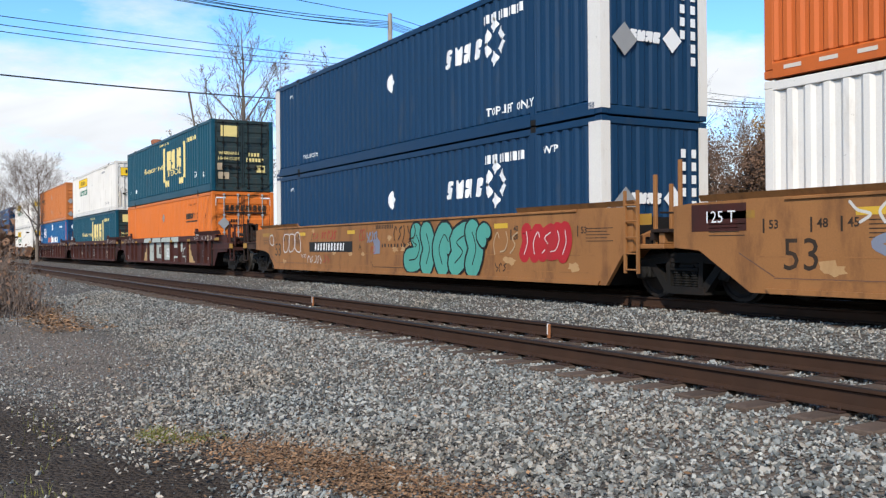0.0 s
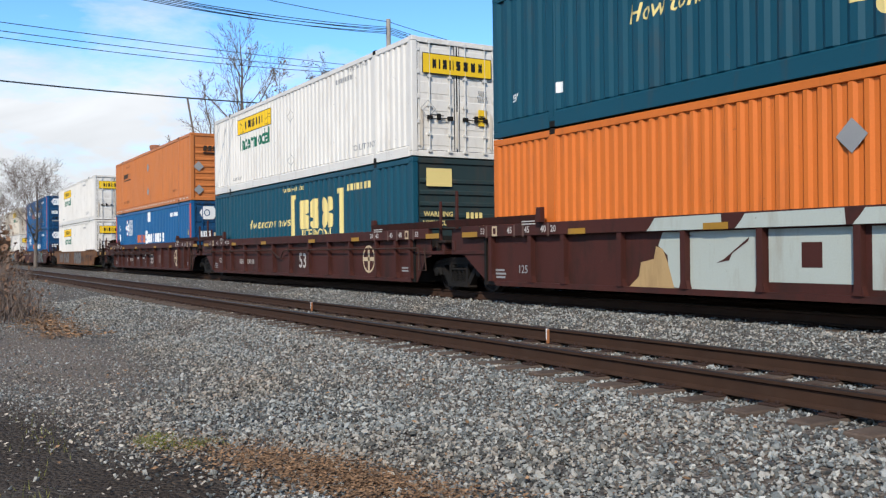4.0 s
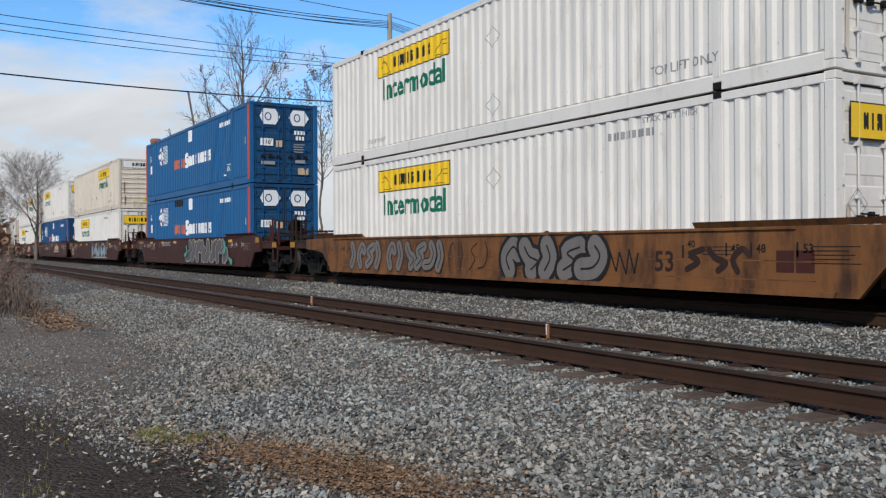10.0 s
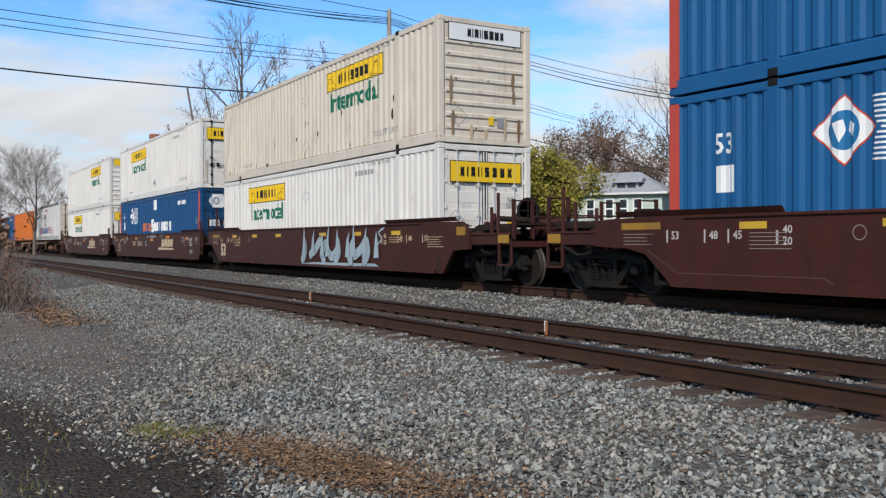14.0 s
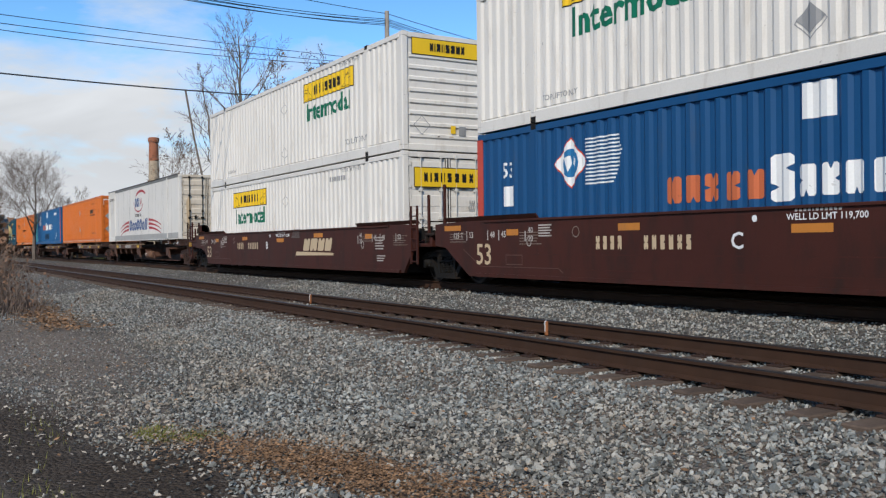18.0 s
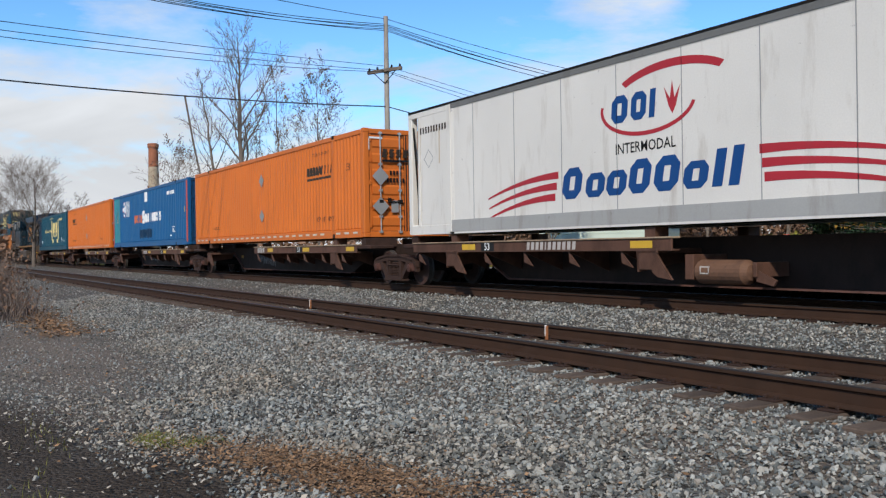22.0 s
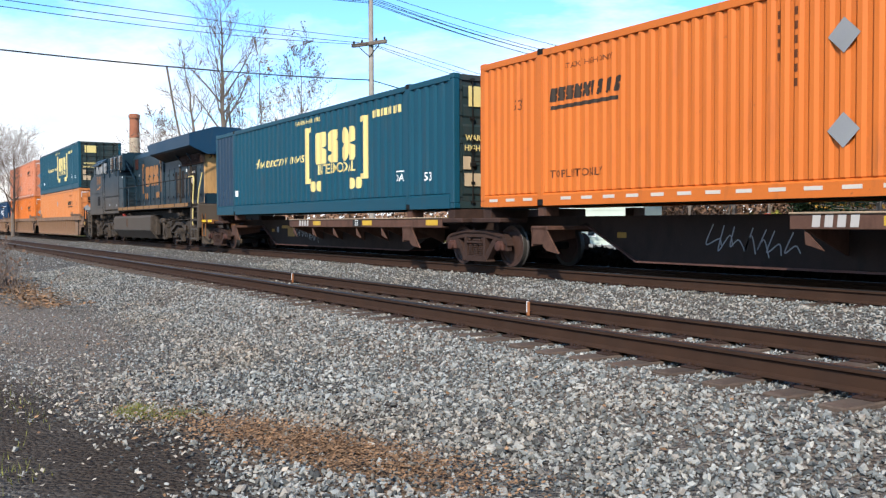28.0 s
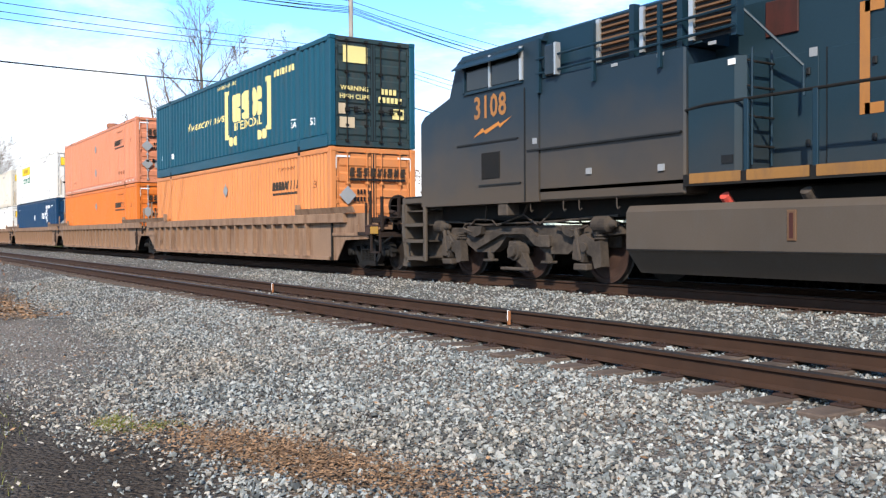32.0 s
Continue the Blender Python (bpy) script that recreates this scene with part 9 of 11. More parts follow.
def leader_tree(x, y, h, label, width, seed, first=0.28, r=0.13, lean=0.0, leaves=None, count=0, rise=0.95, limbs=30, leaf_size=0.07):
    """A bare tree with one trunk that runs to the top and limbs that climb steeply from it."""
    rnd = random.Random(seed)
    t = thing("tree", pose(x, y, ground_z(x, y) - 0.05), label, "tree", "trees behind the tracks")
    wood, twig, tips = Shape(), Shape(), []
    pts, n = [Vector((0, 0, 0))], 16
    for i in range(n):
        u = (i + 1) / n
        pts.append(Vector((0.31 * lean * h * u + 0.10 * math.sin(3.1 * u + seed) + rnd.gauss(0, 0.025), 0.95 * lean * h * u + rnd.gauss(0, 0.04), h * u)))
    rad = [max(0.012, r * (1 - i / n) ** 0.85) for i in range(n + 1)]
    for i in range(n):
        wood.tube(pts[i], pts[i + 1], rad[i], rad[i + 1], 8, False)

    def limb(p, d, length, rr, level):
        steps = 5 if level == 0 else 3
        for i in range(steps):
            d = (d + Vector((rnd.gauss(0, 0.10), rnd.gauss(0, 0.10), rnd.gauss(0.05, 0.08)))).normalized()
            q = p + d * (length / steps)
            r2 = max(0.006, rr * 0.80)
            (wood if level == 0 else twig).tube(p, q, rr, r2, 5 if level == 0 else 3, False)
            p, rr = q, r2
            if level < 3 and (i > 0 or level > 0):
                for _ in range(2 if level == 0 else 1):
                    a = rnd.uniform(0, 6.283)
                    side = d.orthogonal().normalized()
                    side.rotate(Matrix.Rotation(a, 3, d))
                    limb(p, (d + side * rnd.uniform(0.55, 1.0) + Vector((0, 0, 0.15))).normalized(), length * rnd.uniform(0.30, 0.52) * (1 - 0.06 * i), rr * 0.55, level + 1)
        if level > 1:
            tips.append(p)

    for k in range(limbs):
        u = first + (0.97 - first) * (k + rnd.random()) / limbs
        i = min(n - 1, int(u * n))
        p = pts[i].lerp(pts[i + 1], u * n - i)
        a = k * 2.4 + rnd.uniform(-0.4, 0.4)
        reach = width / 2 * min(1.0, 0.30 + 1.5 * (1 - u)) * rnd.uniform(0.55, 1.0)
        d = Vector((math.cos(a), math.sin(a), rise * rnd.uniform(0.8, 1.4))).normalized()
        limb(p, d, reach * 1.7, rad[i] * rnd.uniform(0.36, 0.60), 0)
    part("trunk", wood, BARK, t)
    part("branchwork", twig.mesh("branchwork", fix=False), TWIG, t)
    if leaves:
        q = Shape()
        for _ in range(count):
            p = rnd.choice(tips) + Vector((rnd.gauss(0, 0.08), rnd.gauss(0, 0.08), rnd.gauss(0, 0.08)))
            if p.z < h * 0.45 * rnd.random():
                continue
            u = Vector((rnd.uniform(-1, 1), rnd.uniform(-1, 1), rnd.uniform(-1, 1))).normalized() * leaf_size * rnd.uniform(0.6, 1.3)
            v = u.orthogonal().normalized() * leaf_size * 0.6
            b = len(q.v)
            q.v += [tuple(p - u), tuple(p + v), tuple(p + u), tuple(p - v)]
            q.face(b, b + 1, b + 2, b + 3)
        part("crown", q.mesh("crown", fix=False), LEAVES[leaves], t)
    return t


def dead_snag(x, y, h, lean):
    t = thing("dead_tree", pose(x, y, ground_z(x, y) - 0.05), "broken leaning dead trunk without branches", "tree", "trees behind the tracks")
    s = Shape().path([(0, 0, 0), (0.05, lean * 0.45, h * 0.42), (0.0, lean * 0.78, h * 0.75), (0.05, lean, h)], 0.05, 7)
    for u, k in ((0.55, 0.5), (0.7, -0.35), (0.86, 0.3)):
        s.tube((0.02, lean * u, h * u), (0.1, lean * u + k, h * u + 0.55), 0.018, 0.008, 5)
    part("trunk", s, BARK, t)


BARE = "bare grey-brown tree with a few last leaves"
leader_tree(*spot_at(-71.65, 46), 12.7, "tall bare grey-brown tree with climbing limbs", 4.7, 3, 0.40, 0.20, -0.01, None, 0, 1.15, 24)
leader_tree(*spot_at(-72.6, 46.5), 10.4, "bare grey-brown tree with climbing limbs", 3.2, 8, 0.36, 0.13, -0.13, None, 0, 1.3, 16)
leader_tree(*spot_at(-69.6, 47), 11.5, "slim bare tree with some yellow leaves", 2.6, 5, 0.35, 0.07, 0.0, "gold", 170, 1.3, 22, 0.07)
leader_tree(*spot_at(-67.1, 46), 10.7, "slim tree with thin olive-brown leaves", 3.8, 12, 0.40, 0.08, 0.0, "olive", 620, 1.1, 28, 0.055)
leader_tree(*spot_at(-70.9, 49), 9.6, "slim bare grey-brown tree", 2.4, 15, 0.35, 0.06, 0.01, None, 0, 1.3, 16)
leader_tree(*spot_at(-75.9, 60), 8.6, "small bare tree with a few russet leaves", 3.4, 21, 0.3, 0.06, 0.0, "rust", 160, 1.0, 20, 0.08)
leader_tree(*spot_at(-74.8, 58), 7.6, "small bare tree with a few russet leaves", 2.6, 23, 0.3, 0.05, 0.0, "rust", 90, 1.0, 16, 0.08)
dead_snag(*spot_at(-73.0, 47), 9.1, -1.8)
tree(*spot_at(-83.7, 90), 10.4, BARE, None, 0, 0.62, 11, 0.016, wide=1.25)
tree(*spot_at(-81.4, 95), 7.6, BARE, None, 0, 0.55, 13, 0.014, wide=1.2)
tree(*spot_at(-85.6, 120), 9, "bare tree in the distance", "rust", 300, 0.6, 14, 0.014)
tree(*spot_at(-50.6, 82), 12.6, "tree with thin russet autumn leaves", "rust", 2000, 0.45, 20, 0.013)
tree(*spot_at(-48.2, 80), 13.7, "tree with russet autumn leaves", "rust", 6000, 0.45, 21, 0.014, leaf_size=0.085)
tree(*spot_at(-46.6, 84), 11.5, "tree with russet autumn leaves", "rust", 3600, 0.45, 33, 0.014, leaf_size=0.085)
leader_tree(*spot_at(-45.0, 78), 15.2, BARE, 8.0, 41, 0.36, 0.24, 0.0, None, 0, 0.8, 24)
tree(*spot_at(-43.0, 76), 12.2, "tree with russet and golden autumn leaves", "rust", 6000, 0.50, 23, 0.014, leaf_size=0.085)
tree(*spot_at(-40.4, 70), 13.0, BARE, "rust", 500, 0.42, 34, 0.013)
tree(*spot_at(-40.8, 58), 8.6, "tree with russet autumn leaves", "rust", 9000, 0.55, 24, 0.014, leaf_size=0.085)
tree(*spot_at(-38.3, 60), 10.6, "tree with golden autumn leaves and bare top", "gold", 8400, 0.45, 25, 0.014, leaf_size=0.085)
tree(*spot_at(-36.4, 60), 7.2, "tree with golden autumn leaves", "gold", 7000, 0.55, 35, 0.014, leaf_size=0.085)
tree(*spot_at(-34.6, 78), 10.2, BARE, None, 0, 0.60, 26, 0.014)
tree(*spot_at(-52.4, 55), 7.5, "tree with olive and yellow leaves", "green", 30000, 0.60, 27, 0.016, leaf_size=0.085, wide=1.25)
tree(*spot_at(-35.2, 58), 5.2, "low dark green tree", "pine", 9000, 0.60, 28, 0.016, leaf_size=0.085)
tree(*spot_at(-33.4, 56), 6.8, "tree with bright golden leaves", "gold", 10400, 0.55, 29, 0.016, leaf_size=0.085)
tree(*spot_at(-31.0, 70), 8.0, "tree with olive and yellow leaves", "green", 3500, 0.55, 30, 0.016)
tree(*spot_at(-56.0, 70), 8.5, "bare tree with a few russet leaves", "rust", 700, 0.55, 31, 0.014)
tree(*spot_at(-60.0, 72), 8.0, "bare tree with a few russet leaves", "rust", 500, 0.55, 32, 0.014)
pine(*spot_at(-32.3, 52), 10.5, "tall dark green pine")


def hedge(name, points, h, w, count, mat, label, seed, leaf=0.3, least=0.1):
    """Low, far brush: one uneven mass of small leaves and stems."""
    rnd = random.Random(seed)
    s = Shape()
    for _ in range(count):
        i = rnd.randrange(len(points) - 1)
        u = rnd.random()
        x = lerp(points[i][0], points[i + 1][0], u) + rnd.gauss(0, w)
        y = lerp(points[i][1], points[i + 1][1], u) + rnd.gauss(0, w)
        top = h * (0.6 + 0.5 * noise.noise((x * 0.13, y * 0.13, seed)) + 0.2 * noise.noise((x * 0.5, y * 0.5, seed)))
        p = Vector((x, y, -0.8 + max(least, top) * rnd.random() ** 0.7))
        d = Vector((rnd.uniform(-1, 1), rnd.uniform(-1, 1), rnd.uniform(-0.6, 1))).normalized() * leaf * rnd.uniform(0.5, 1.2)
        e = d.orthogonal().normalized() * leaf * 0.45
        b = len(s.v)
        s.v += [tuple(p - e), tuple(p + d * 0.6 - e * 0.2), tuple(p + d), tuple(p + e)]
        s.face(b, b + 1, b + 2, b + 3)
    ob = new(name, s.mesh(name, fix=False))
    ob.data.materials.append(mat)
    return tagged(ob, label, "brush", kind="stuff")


hedge("far_brush", [spot_at(a, d) for a, d in ((-89, 130), (-86, 120), (-84, 125), (-81, 150), (-74, 170), (-66, 150), (-58, 130), (-50, 110), (-40, 100), (-28, 100))], 6.5, 3.0, 9000, LEAVES["rust"], "distant autumn woods behind the tracks", 4, 0.9)
hedge("far_woods", [spot_at(a, d) for a, d in ((-57, 96), (-50, 92), (-44, 90), (-38, 90), (-32, 88), (-24, 88))], 8.5, 2.2, 16000, LEAVES["rust"], "distant russet woods behind the houses", 14, 0.45)
hedge("brush", [spot_at(a, d) for a, d in ((-72, 62), (-66, 60), (-62, 62), (-54, 66), (-46, 70), (-38, 72), (-28, 72))], 2.6, 1.2, 7000, LEAVES["green"], "low yellow-green brush behind the tracks", 6, 0.35)


# Added brush; its near-black colour stands for the shade behind the train.
hedge("trackside_brush", [(-75, 13.7), (-40, 13.45), (-20, 13.4), (-5, 13.4)], 1.35, 0.12, 60000, surf("shade_black_brush", (0.010, 0.0085, 0.006), 0.9, 0, 0.3, 2, 0.0, 30, each=0.3), "dark low brush in the train's shade", 9, 0.16, 1.08)


def utility_pole(x, y, h, label, arm=True, gear=False, turn=0.0):
    t = thing("utility_pole", pose(x, y, -0.85, 0, 0, turn), label, "utility pole", "utility poles")
    part("pole", Shape().tube((0, 0, 0), (0, 0, h), 0.15, 0.10, 12), POLE_WOOD, t)
    if arm:
        part("crossarm", Shape().box(-0.95, 0.95, -0.20, -0.08, h - 2.50, h - 2.35, 0.01), BARK, t)
        part("arm_brace", Shape().tube((-0.7, -0.14, h - 2.40), (0, -0.12, h - 3.0), 0.02).tube((0.7, -0.14, h - 2.40), (0, -0.12, h - 3.0), 0.02), GRIME, t)
        for k in (-0.85, -0.4, 0.4, 0.85):
            part("insulator", cached(("insulator",), lambda: Shape().lathe([(0.02, 0), (0.05, 0.03), (0.04, 0.07), (0.05, 0.10), (0.0, 0.14)], "z", 10), GRIME), GRIME, t, pose(k, -0.14, h - 2.35))
    if gear:
        part("crossarm", Shape().box(-1.2, 1.2, -0.2, -0.08, h - 0.9, h - 0.76, 0.01), POLE_WOOD, t)
        for x in (-0.42, 0.42):
            part("transformer", cached(("transformer",), lambda: Shape().lathe([(0.0, 0), (0.26, 0.02), (0.28, 0.08), (0.28, 0.8), (0.22, 0.88), (0.0, 0.9)], "z", 16), SILVER_INK), SILVER_INK, t, pose(x, -0.2, h - 3.4))
        part("crossarm", Shape().box(-1.2, 1.2, -0.2, -0.08, h - 2.0, h - 1.88, 0.01), POLE_WOOD, t)
        for x, z in ((0.9, h - 0.76), (-0.9, h - 0.76), (0.0, h - 0.05)):
            part("cutout", cached(("cutout",), lambda: Shape().tube((0, -0.14, 0), (0, -0.14, 0.3), 0.04), GRIME), GRIME, t, pose(x, 0, z))
    return t


PX, PY = spot_at(-62.65, 40.0)
QX, QY = spot_at(-36.0, 62.0)
utility_pole(PX, PY, 12.06, "tall weathered wooden utility pole with one crossarm", turn=25)
utility_pole(QX, QY, 10.6, "wooden utility pole with transformers", False, True, turn=20)


def cable(name, a, b, sag, r, label, group="overhead cables"):
    pts = []
    for i in range(25):
        u = i / 24
        p = Vector(a).lerp(Vector(b), u)
        p.z -= sag * 4 * u * (1 - u)
        pts.append(tuple(p))
    s = Shape()
    s.path(pts, r, 5)
    ob = new(name, s.mesh(name, fix=False, smooth=True))
    ob.data.materials.append(CABLE)
    return tagged(ob, label, "cable", group)


# the bundle that comes over the tracks, meets the tall pole and goes on to the next
for k in range(5):
    cable("power_cable", (-22.0 + 0.1 * k, -18.0, 11.17 + 0.12 * k), (PX, PY, 10.86 - 0.07 * k), (1.46, 1.58, 1.50, 1.70, 1.63)[k], 0.015, "black overhead power cable")
    cable("power_cable", (PX, PY, 10.86 - 0.07 * k), (QX, QY, 9.66 - 0.03 * k), (1.12, 1.24, 1.17, 1.38, 1.30)[k], 0.015, "black overhead power cable")
cable("power_cable", (-22.0, -18.0, 12.4), (PX, PY, 11.1), 1.2, 0.014, "thin black overhead wire")
cable("power_cable", (PX, PY, 11.1), (QX, QY, 9.75), 0.9, 0.014, "thin black overhead wire")
for z, za, sag, zq, sag2, dx in ((9.0, 6.2, 0.33, 4.2, 0.2, 1.1), (8.8, 6.37, 0.54, 5.6, 0.7, -0.55), (8.75, 7.0, 0.98, 6.9, 1.4, -1.1)):
    a = (PX, PY, z)
    cable("line_wire", (-18.2, -19.0, za), a, sag, 0.012, "thin black overhead wire")
    cable("line_wire", a, (QX, QY, zq), sag2, 0.011, "thin black overhead wire")
cable("telephone_cable", (-24.0, -19.0, 6.67), (PX, PY, 7.21), 0.73, 0.026, "thick black overhead cable")
cable("telephone_cable", (PX, PY, 7.21), (QX, QY, 3.53), 0.49, 0.024, "thick black overhead cable")
for k, (z, dz) in enumerate(((9.71, 8.6), (9.6, 8.9), (9.4, 8.0))):
    cable("power_cable", (QX, QY, z), (-22.0, 90.0 + 4 * k, dz - 0.5), 1.0, 0.03, "black overhead power cable")


def brick_chimney():
    x, y = spot_at(-77.0, 120)
    t = thing("factory_chimney", pose(x, y, -0.9), "tall red and buff brick factory chimney", "chimney")
    red = surf("chimney_brick", (0.30, 0.12, 0.07), 0.9, 0, 0.25, 1.2, 0.3, 20)
    buff = surf("buff_brick", (0.42, 0.34, 0.25), 0.9, 0, 0.25, 1.2, 0.3, 20)
    part("lower_shaft", Shape().tube((0, 0, 0), (0, 0, 12.6), 0.85, 0.62, 20), buff, t)
    part("upper_shaft", Shape().tube((0, 0, 12.6), (0, 0, 15.2), 0.62, 0.58, 20).lathe([(0.66, 15.0), (0.70, 15.2), (0.70, 15.5), (0.55, 15.6), (0.45, 15.6), (0.45, 15.0)], "z", 20), red, t)


brick_chimney()


def house():
    x, y = spot_at(-48.6, 66)
    t = thing("house", pose(x, y, -0.9, 0, 0, 36), "pale green two-storey house with a grey hipped roof and dormer", "house")
    wall = surf("pale_green_siding", (0.52, 0.60, 0.54), 0.7, 0, 0.08, 1.0, 0.1, 30)
    roof = surf("grey_shingles", (0.34, 0.35, 0.37), 0.85, 0, 0.15, 1.5, 0.3, 18)
    trim = surf("white_trim", (0.75, 0.76, 0.76), 0.6)
    glass = surf("window_glass", (0.03, 0.04, 0.05), 0.08, 0, 0.05)
    part("wall", Shape().box(-4.2, 4.2, -4, 4, 0, 5.1), wall, t)
    for z in (0.4, 0.8, 1.2, 1.6, 2.0, 2.4, 2.8, 3.2, 3.6, 4.0, 4.4, 4.8):
        part("siding_board", cached(("siding_board",), lambda: Shape().prism([(-4.03, 0.0), (-4.0, 0.0), (-4.0, 0.38)], "x", -4.2, 4.2), wall), wall, t, pose(0, 0, z - 0.2))
    s = Shape()
    b = len(s.v)
    s.v += [(-4.6, -4.35, 5.05), (4.6, -4.35, 5.05), (4.6, 4.35, 5.05), (-4.6, 4.35, 5.05), (-2.0, 0, 6.75), (2.0, 0, 6.75)]
    for q in ((0, 1, 5, 4), (1, 2, 5), (2, 3, 4, 5), (3, 0, 4), (3, 2, 1, 0)):
        s.face(*q)
    part("roof", s, roof, t)
    part("fascia", Shape().box(-4.62, 4.62, -4.41, -4.33, 4.95, 5.08), trim, t)
    d = part("dormer", Shape().box(0.9, 2.5, -3.3, -1.0, 5.2, 5.85).prism([(-3.55, 5.8), (-0.6, 5.8), (-0.9, 6.12), (-3.0, 6.12)], "x", 0.65, 2.75), roof, t)
    for x in (1.35, 2.05):
        part("pane", cached(("dormer_pane",), lambda: Shape().box(-0.28, 0.28, -3.34, -3.30, 5.35, 5.75), glass), glass, d, pose(x, 0, 0))
    for z in (0.9, 3.4):
        for x in (-3.2, -1.9, -0.6, 0.7, 1.65, 2.6):
            w = part("window", cached(("house_window",), lambda: Shape().box(-0.32, 0.32, -4.09, -4.0, -0.1, 1.3, 0.01), trim), trim, t, pose(x, 0, z))
            for k in (0.0, 0.66):
                part("pane", cached(("house_pane",), lambda: Shape().box(-0.22, 0.22, -4.105, -4.085, 0.0, 0.56), glass), glass, w, pose(0, 0, k))


house()


def stop_sign():
    x, y = spot_at(-38.3, 44)
    t = thing("stop_sign", pose(x, y, -0.8, 0, 0, 30), "red octagonal stop sign on a steel post", "road sign")
    part("post", Shape().box(-0.03, 0.03, -0.03, 0.03, 0, 2.1), CHROME, t)
    part("plate", Shape().prism([(0.30 * math.cos(radians(22.5 + 45 * i)), 1.8 + 0.30 * math.sin(radians(22.5 + 45 * i))) for i in range(8)], "y", -0.06, -0.04), RED_POST, t)
    sticker("sign_word", lettering("STOP", 0.21, 0.02), WHITE_INK, t, 0, 1.8, -0.06, "s")


stop_sign()


def guard_rail():
    x, y = spot_at(-50.0, 38)
    t = thing("guard_rail", pose(x, y, -0.8, 0, 0, 20), "pale galvanised roadside guard rail", "guard rail")
    part("beam", Shape().box(-11, 9, -0.05, 0.02, 0.45, 0.78, 0.02), CHROME, t)
    for i in range(11):
        part("post", cached(("guard_post",), lambda: Shape().box(-0.06, 0.06, 0.02, 0.14, 0, 0.8), POLE_WOOD), POLE_WOOD, t, pose(-10.5 + i * 1.9, 0, 0))


guard_rail()


def bush():
    """The brown thicket beside the near track."""
    rnd = random.Random(8)
    x, y = -25.0, 1.55
    t = thing("bush", pose(x, y, ground_z(x, y)), "leafless brown bush beside the track", "bush")
    stems, leaves = Shape(), Shape()
    for _ in range(800):
        a, r = rnd.uniform(0, 6.283), abs(rnd.gauss(0, 1.0))
        p = Vector((math.cos(a) * r * 2.4, math.sin(a) * r * 0.75, 0))
        d = Vector((rnd.gauss(0, 0.35), rnd.gauss(0, 0.35), 1)).normalized()
        ln = rnd.uniform(0.6, 1.85) * max(0.35, 1 - 0.25 * r)
        rr = 0.012
        for k in range(4):
            q = p + d * ln / 4
            stems.tube(p, q, rr, rr * 0.75, 3, False)
            if k > 0:
                e = (d + Vector((rnd.gauss(0, 0.6), rnd.gauss(0, 0.6), 0.1))).normalized()
                stems.tube(q, q + e * ln * 0.3, rr * 0.6, rr * 0.3, 3, False)
                if rnd.random() < 0.5:
                    c = q + e * ln * 0.3
                    b = len(leaves.v)
                    u = Vector((rnd.gauss(0, 1), rnd.gauss(0, 1), rnd.gauss(0, 1))).normalized() * 0.05
                    v = u.orthogonal().normalized() * 0.03
                    leaves.v += [tuple(c - u), tuple(c + v), tuple(c + u), tuple(c - v)]
                    leaves.face(b, b + 1, b + 2, b + 3)
            p, rr = q, rr * 0.75
            d = (d + Vector((rnd.gauss(0, 0.15), rnd.gauss(0, 0.15), 0))).normalized()
    part("branchwork", stems.mesh("branchwork", fix=False), TWIG, t)
    part("foliage", leaves.mesh("foliage", fix=False), LEAVES["rust"], t)


bush()


def rail_markers():
    for x in (-18.0, -9.72):
        t = thing("rail_marker", pose(x, Y1 + GAUGE - 0.16, Z1 - 0.19), "short rust-orange and white marker stake beside the rail", "marker stake", "marker stakes")
        part("stake", cached(("stake",), lambda: Shape().box(-0.022, 0.022, -0.015, 0.015, 0, 0.19, 0.004), STAKE), STAKE, t)
        part("tip", cached(("stake_tip",), lambda: Shape().box(-0.024, -0.006, -0.018, 0.016, 0.05, 0.195, 0.004), WHITE_INK), WHITE_INK, t)


rail_markers()

# ---- the train ----
# right end of each box along the train, at the moment when the train has come to zero
OFF = {"A": 105.7, "B": 86.07, "C": 62.48, "D": 42.85, "E": 23.17, "F": -0.16, "G": -23.58, "H": -46.95, "I": -66.40, "J": -85.88, "K": -106.98, "L": -125.6, "M": -142.97, "N": -160.27, "O": -177.43, "Q": -220.95, "R": -240.35, "S": -259.5, "T": -278.8}
HALF = CL / 2
LOW = 0.275  # floor of the lower box over the rail
FLAT = 1.215  # floor of a box on a spine wagon
MOVING = []


def place(letter, z=0.0):
    return pose(OFF[letter] - HALF, Y2, z)


def rides(ob):
    MOVING.append((ob, ob.matrix_basis.copy()))
    return ob


def joint(left, right):
    """The kind of joint between two wagons and how far it lies from the middle of either."""
    gap = OFF[right] - CL - OFF[left]
    return ("shared" if gap < 4.5 else "coupled", HALF + gap / 2)


def two(letter, low, high):
    rides(low(place(letter, LOW)))
    rides(high(place(letter, LOW + CH + 0.024)))


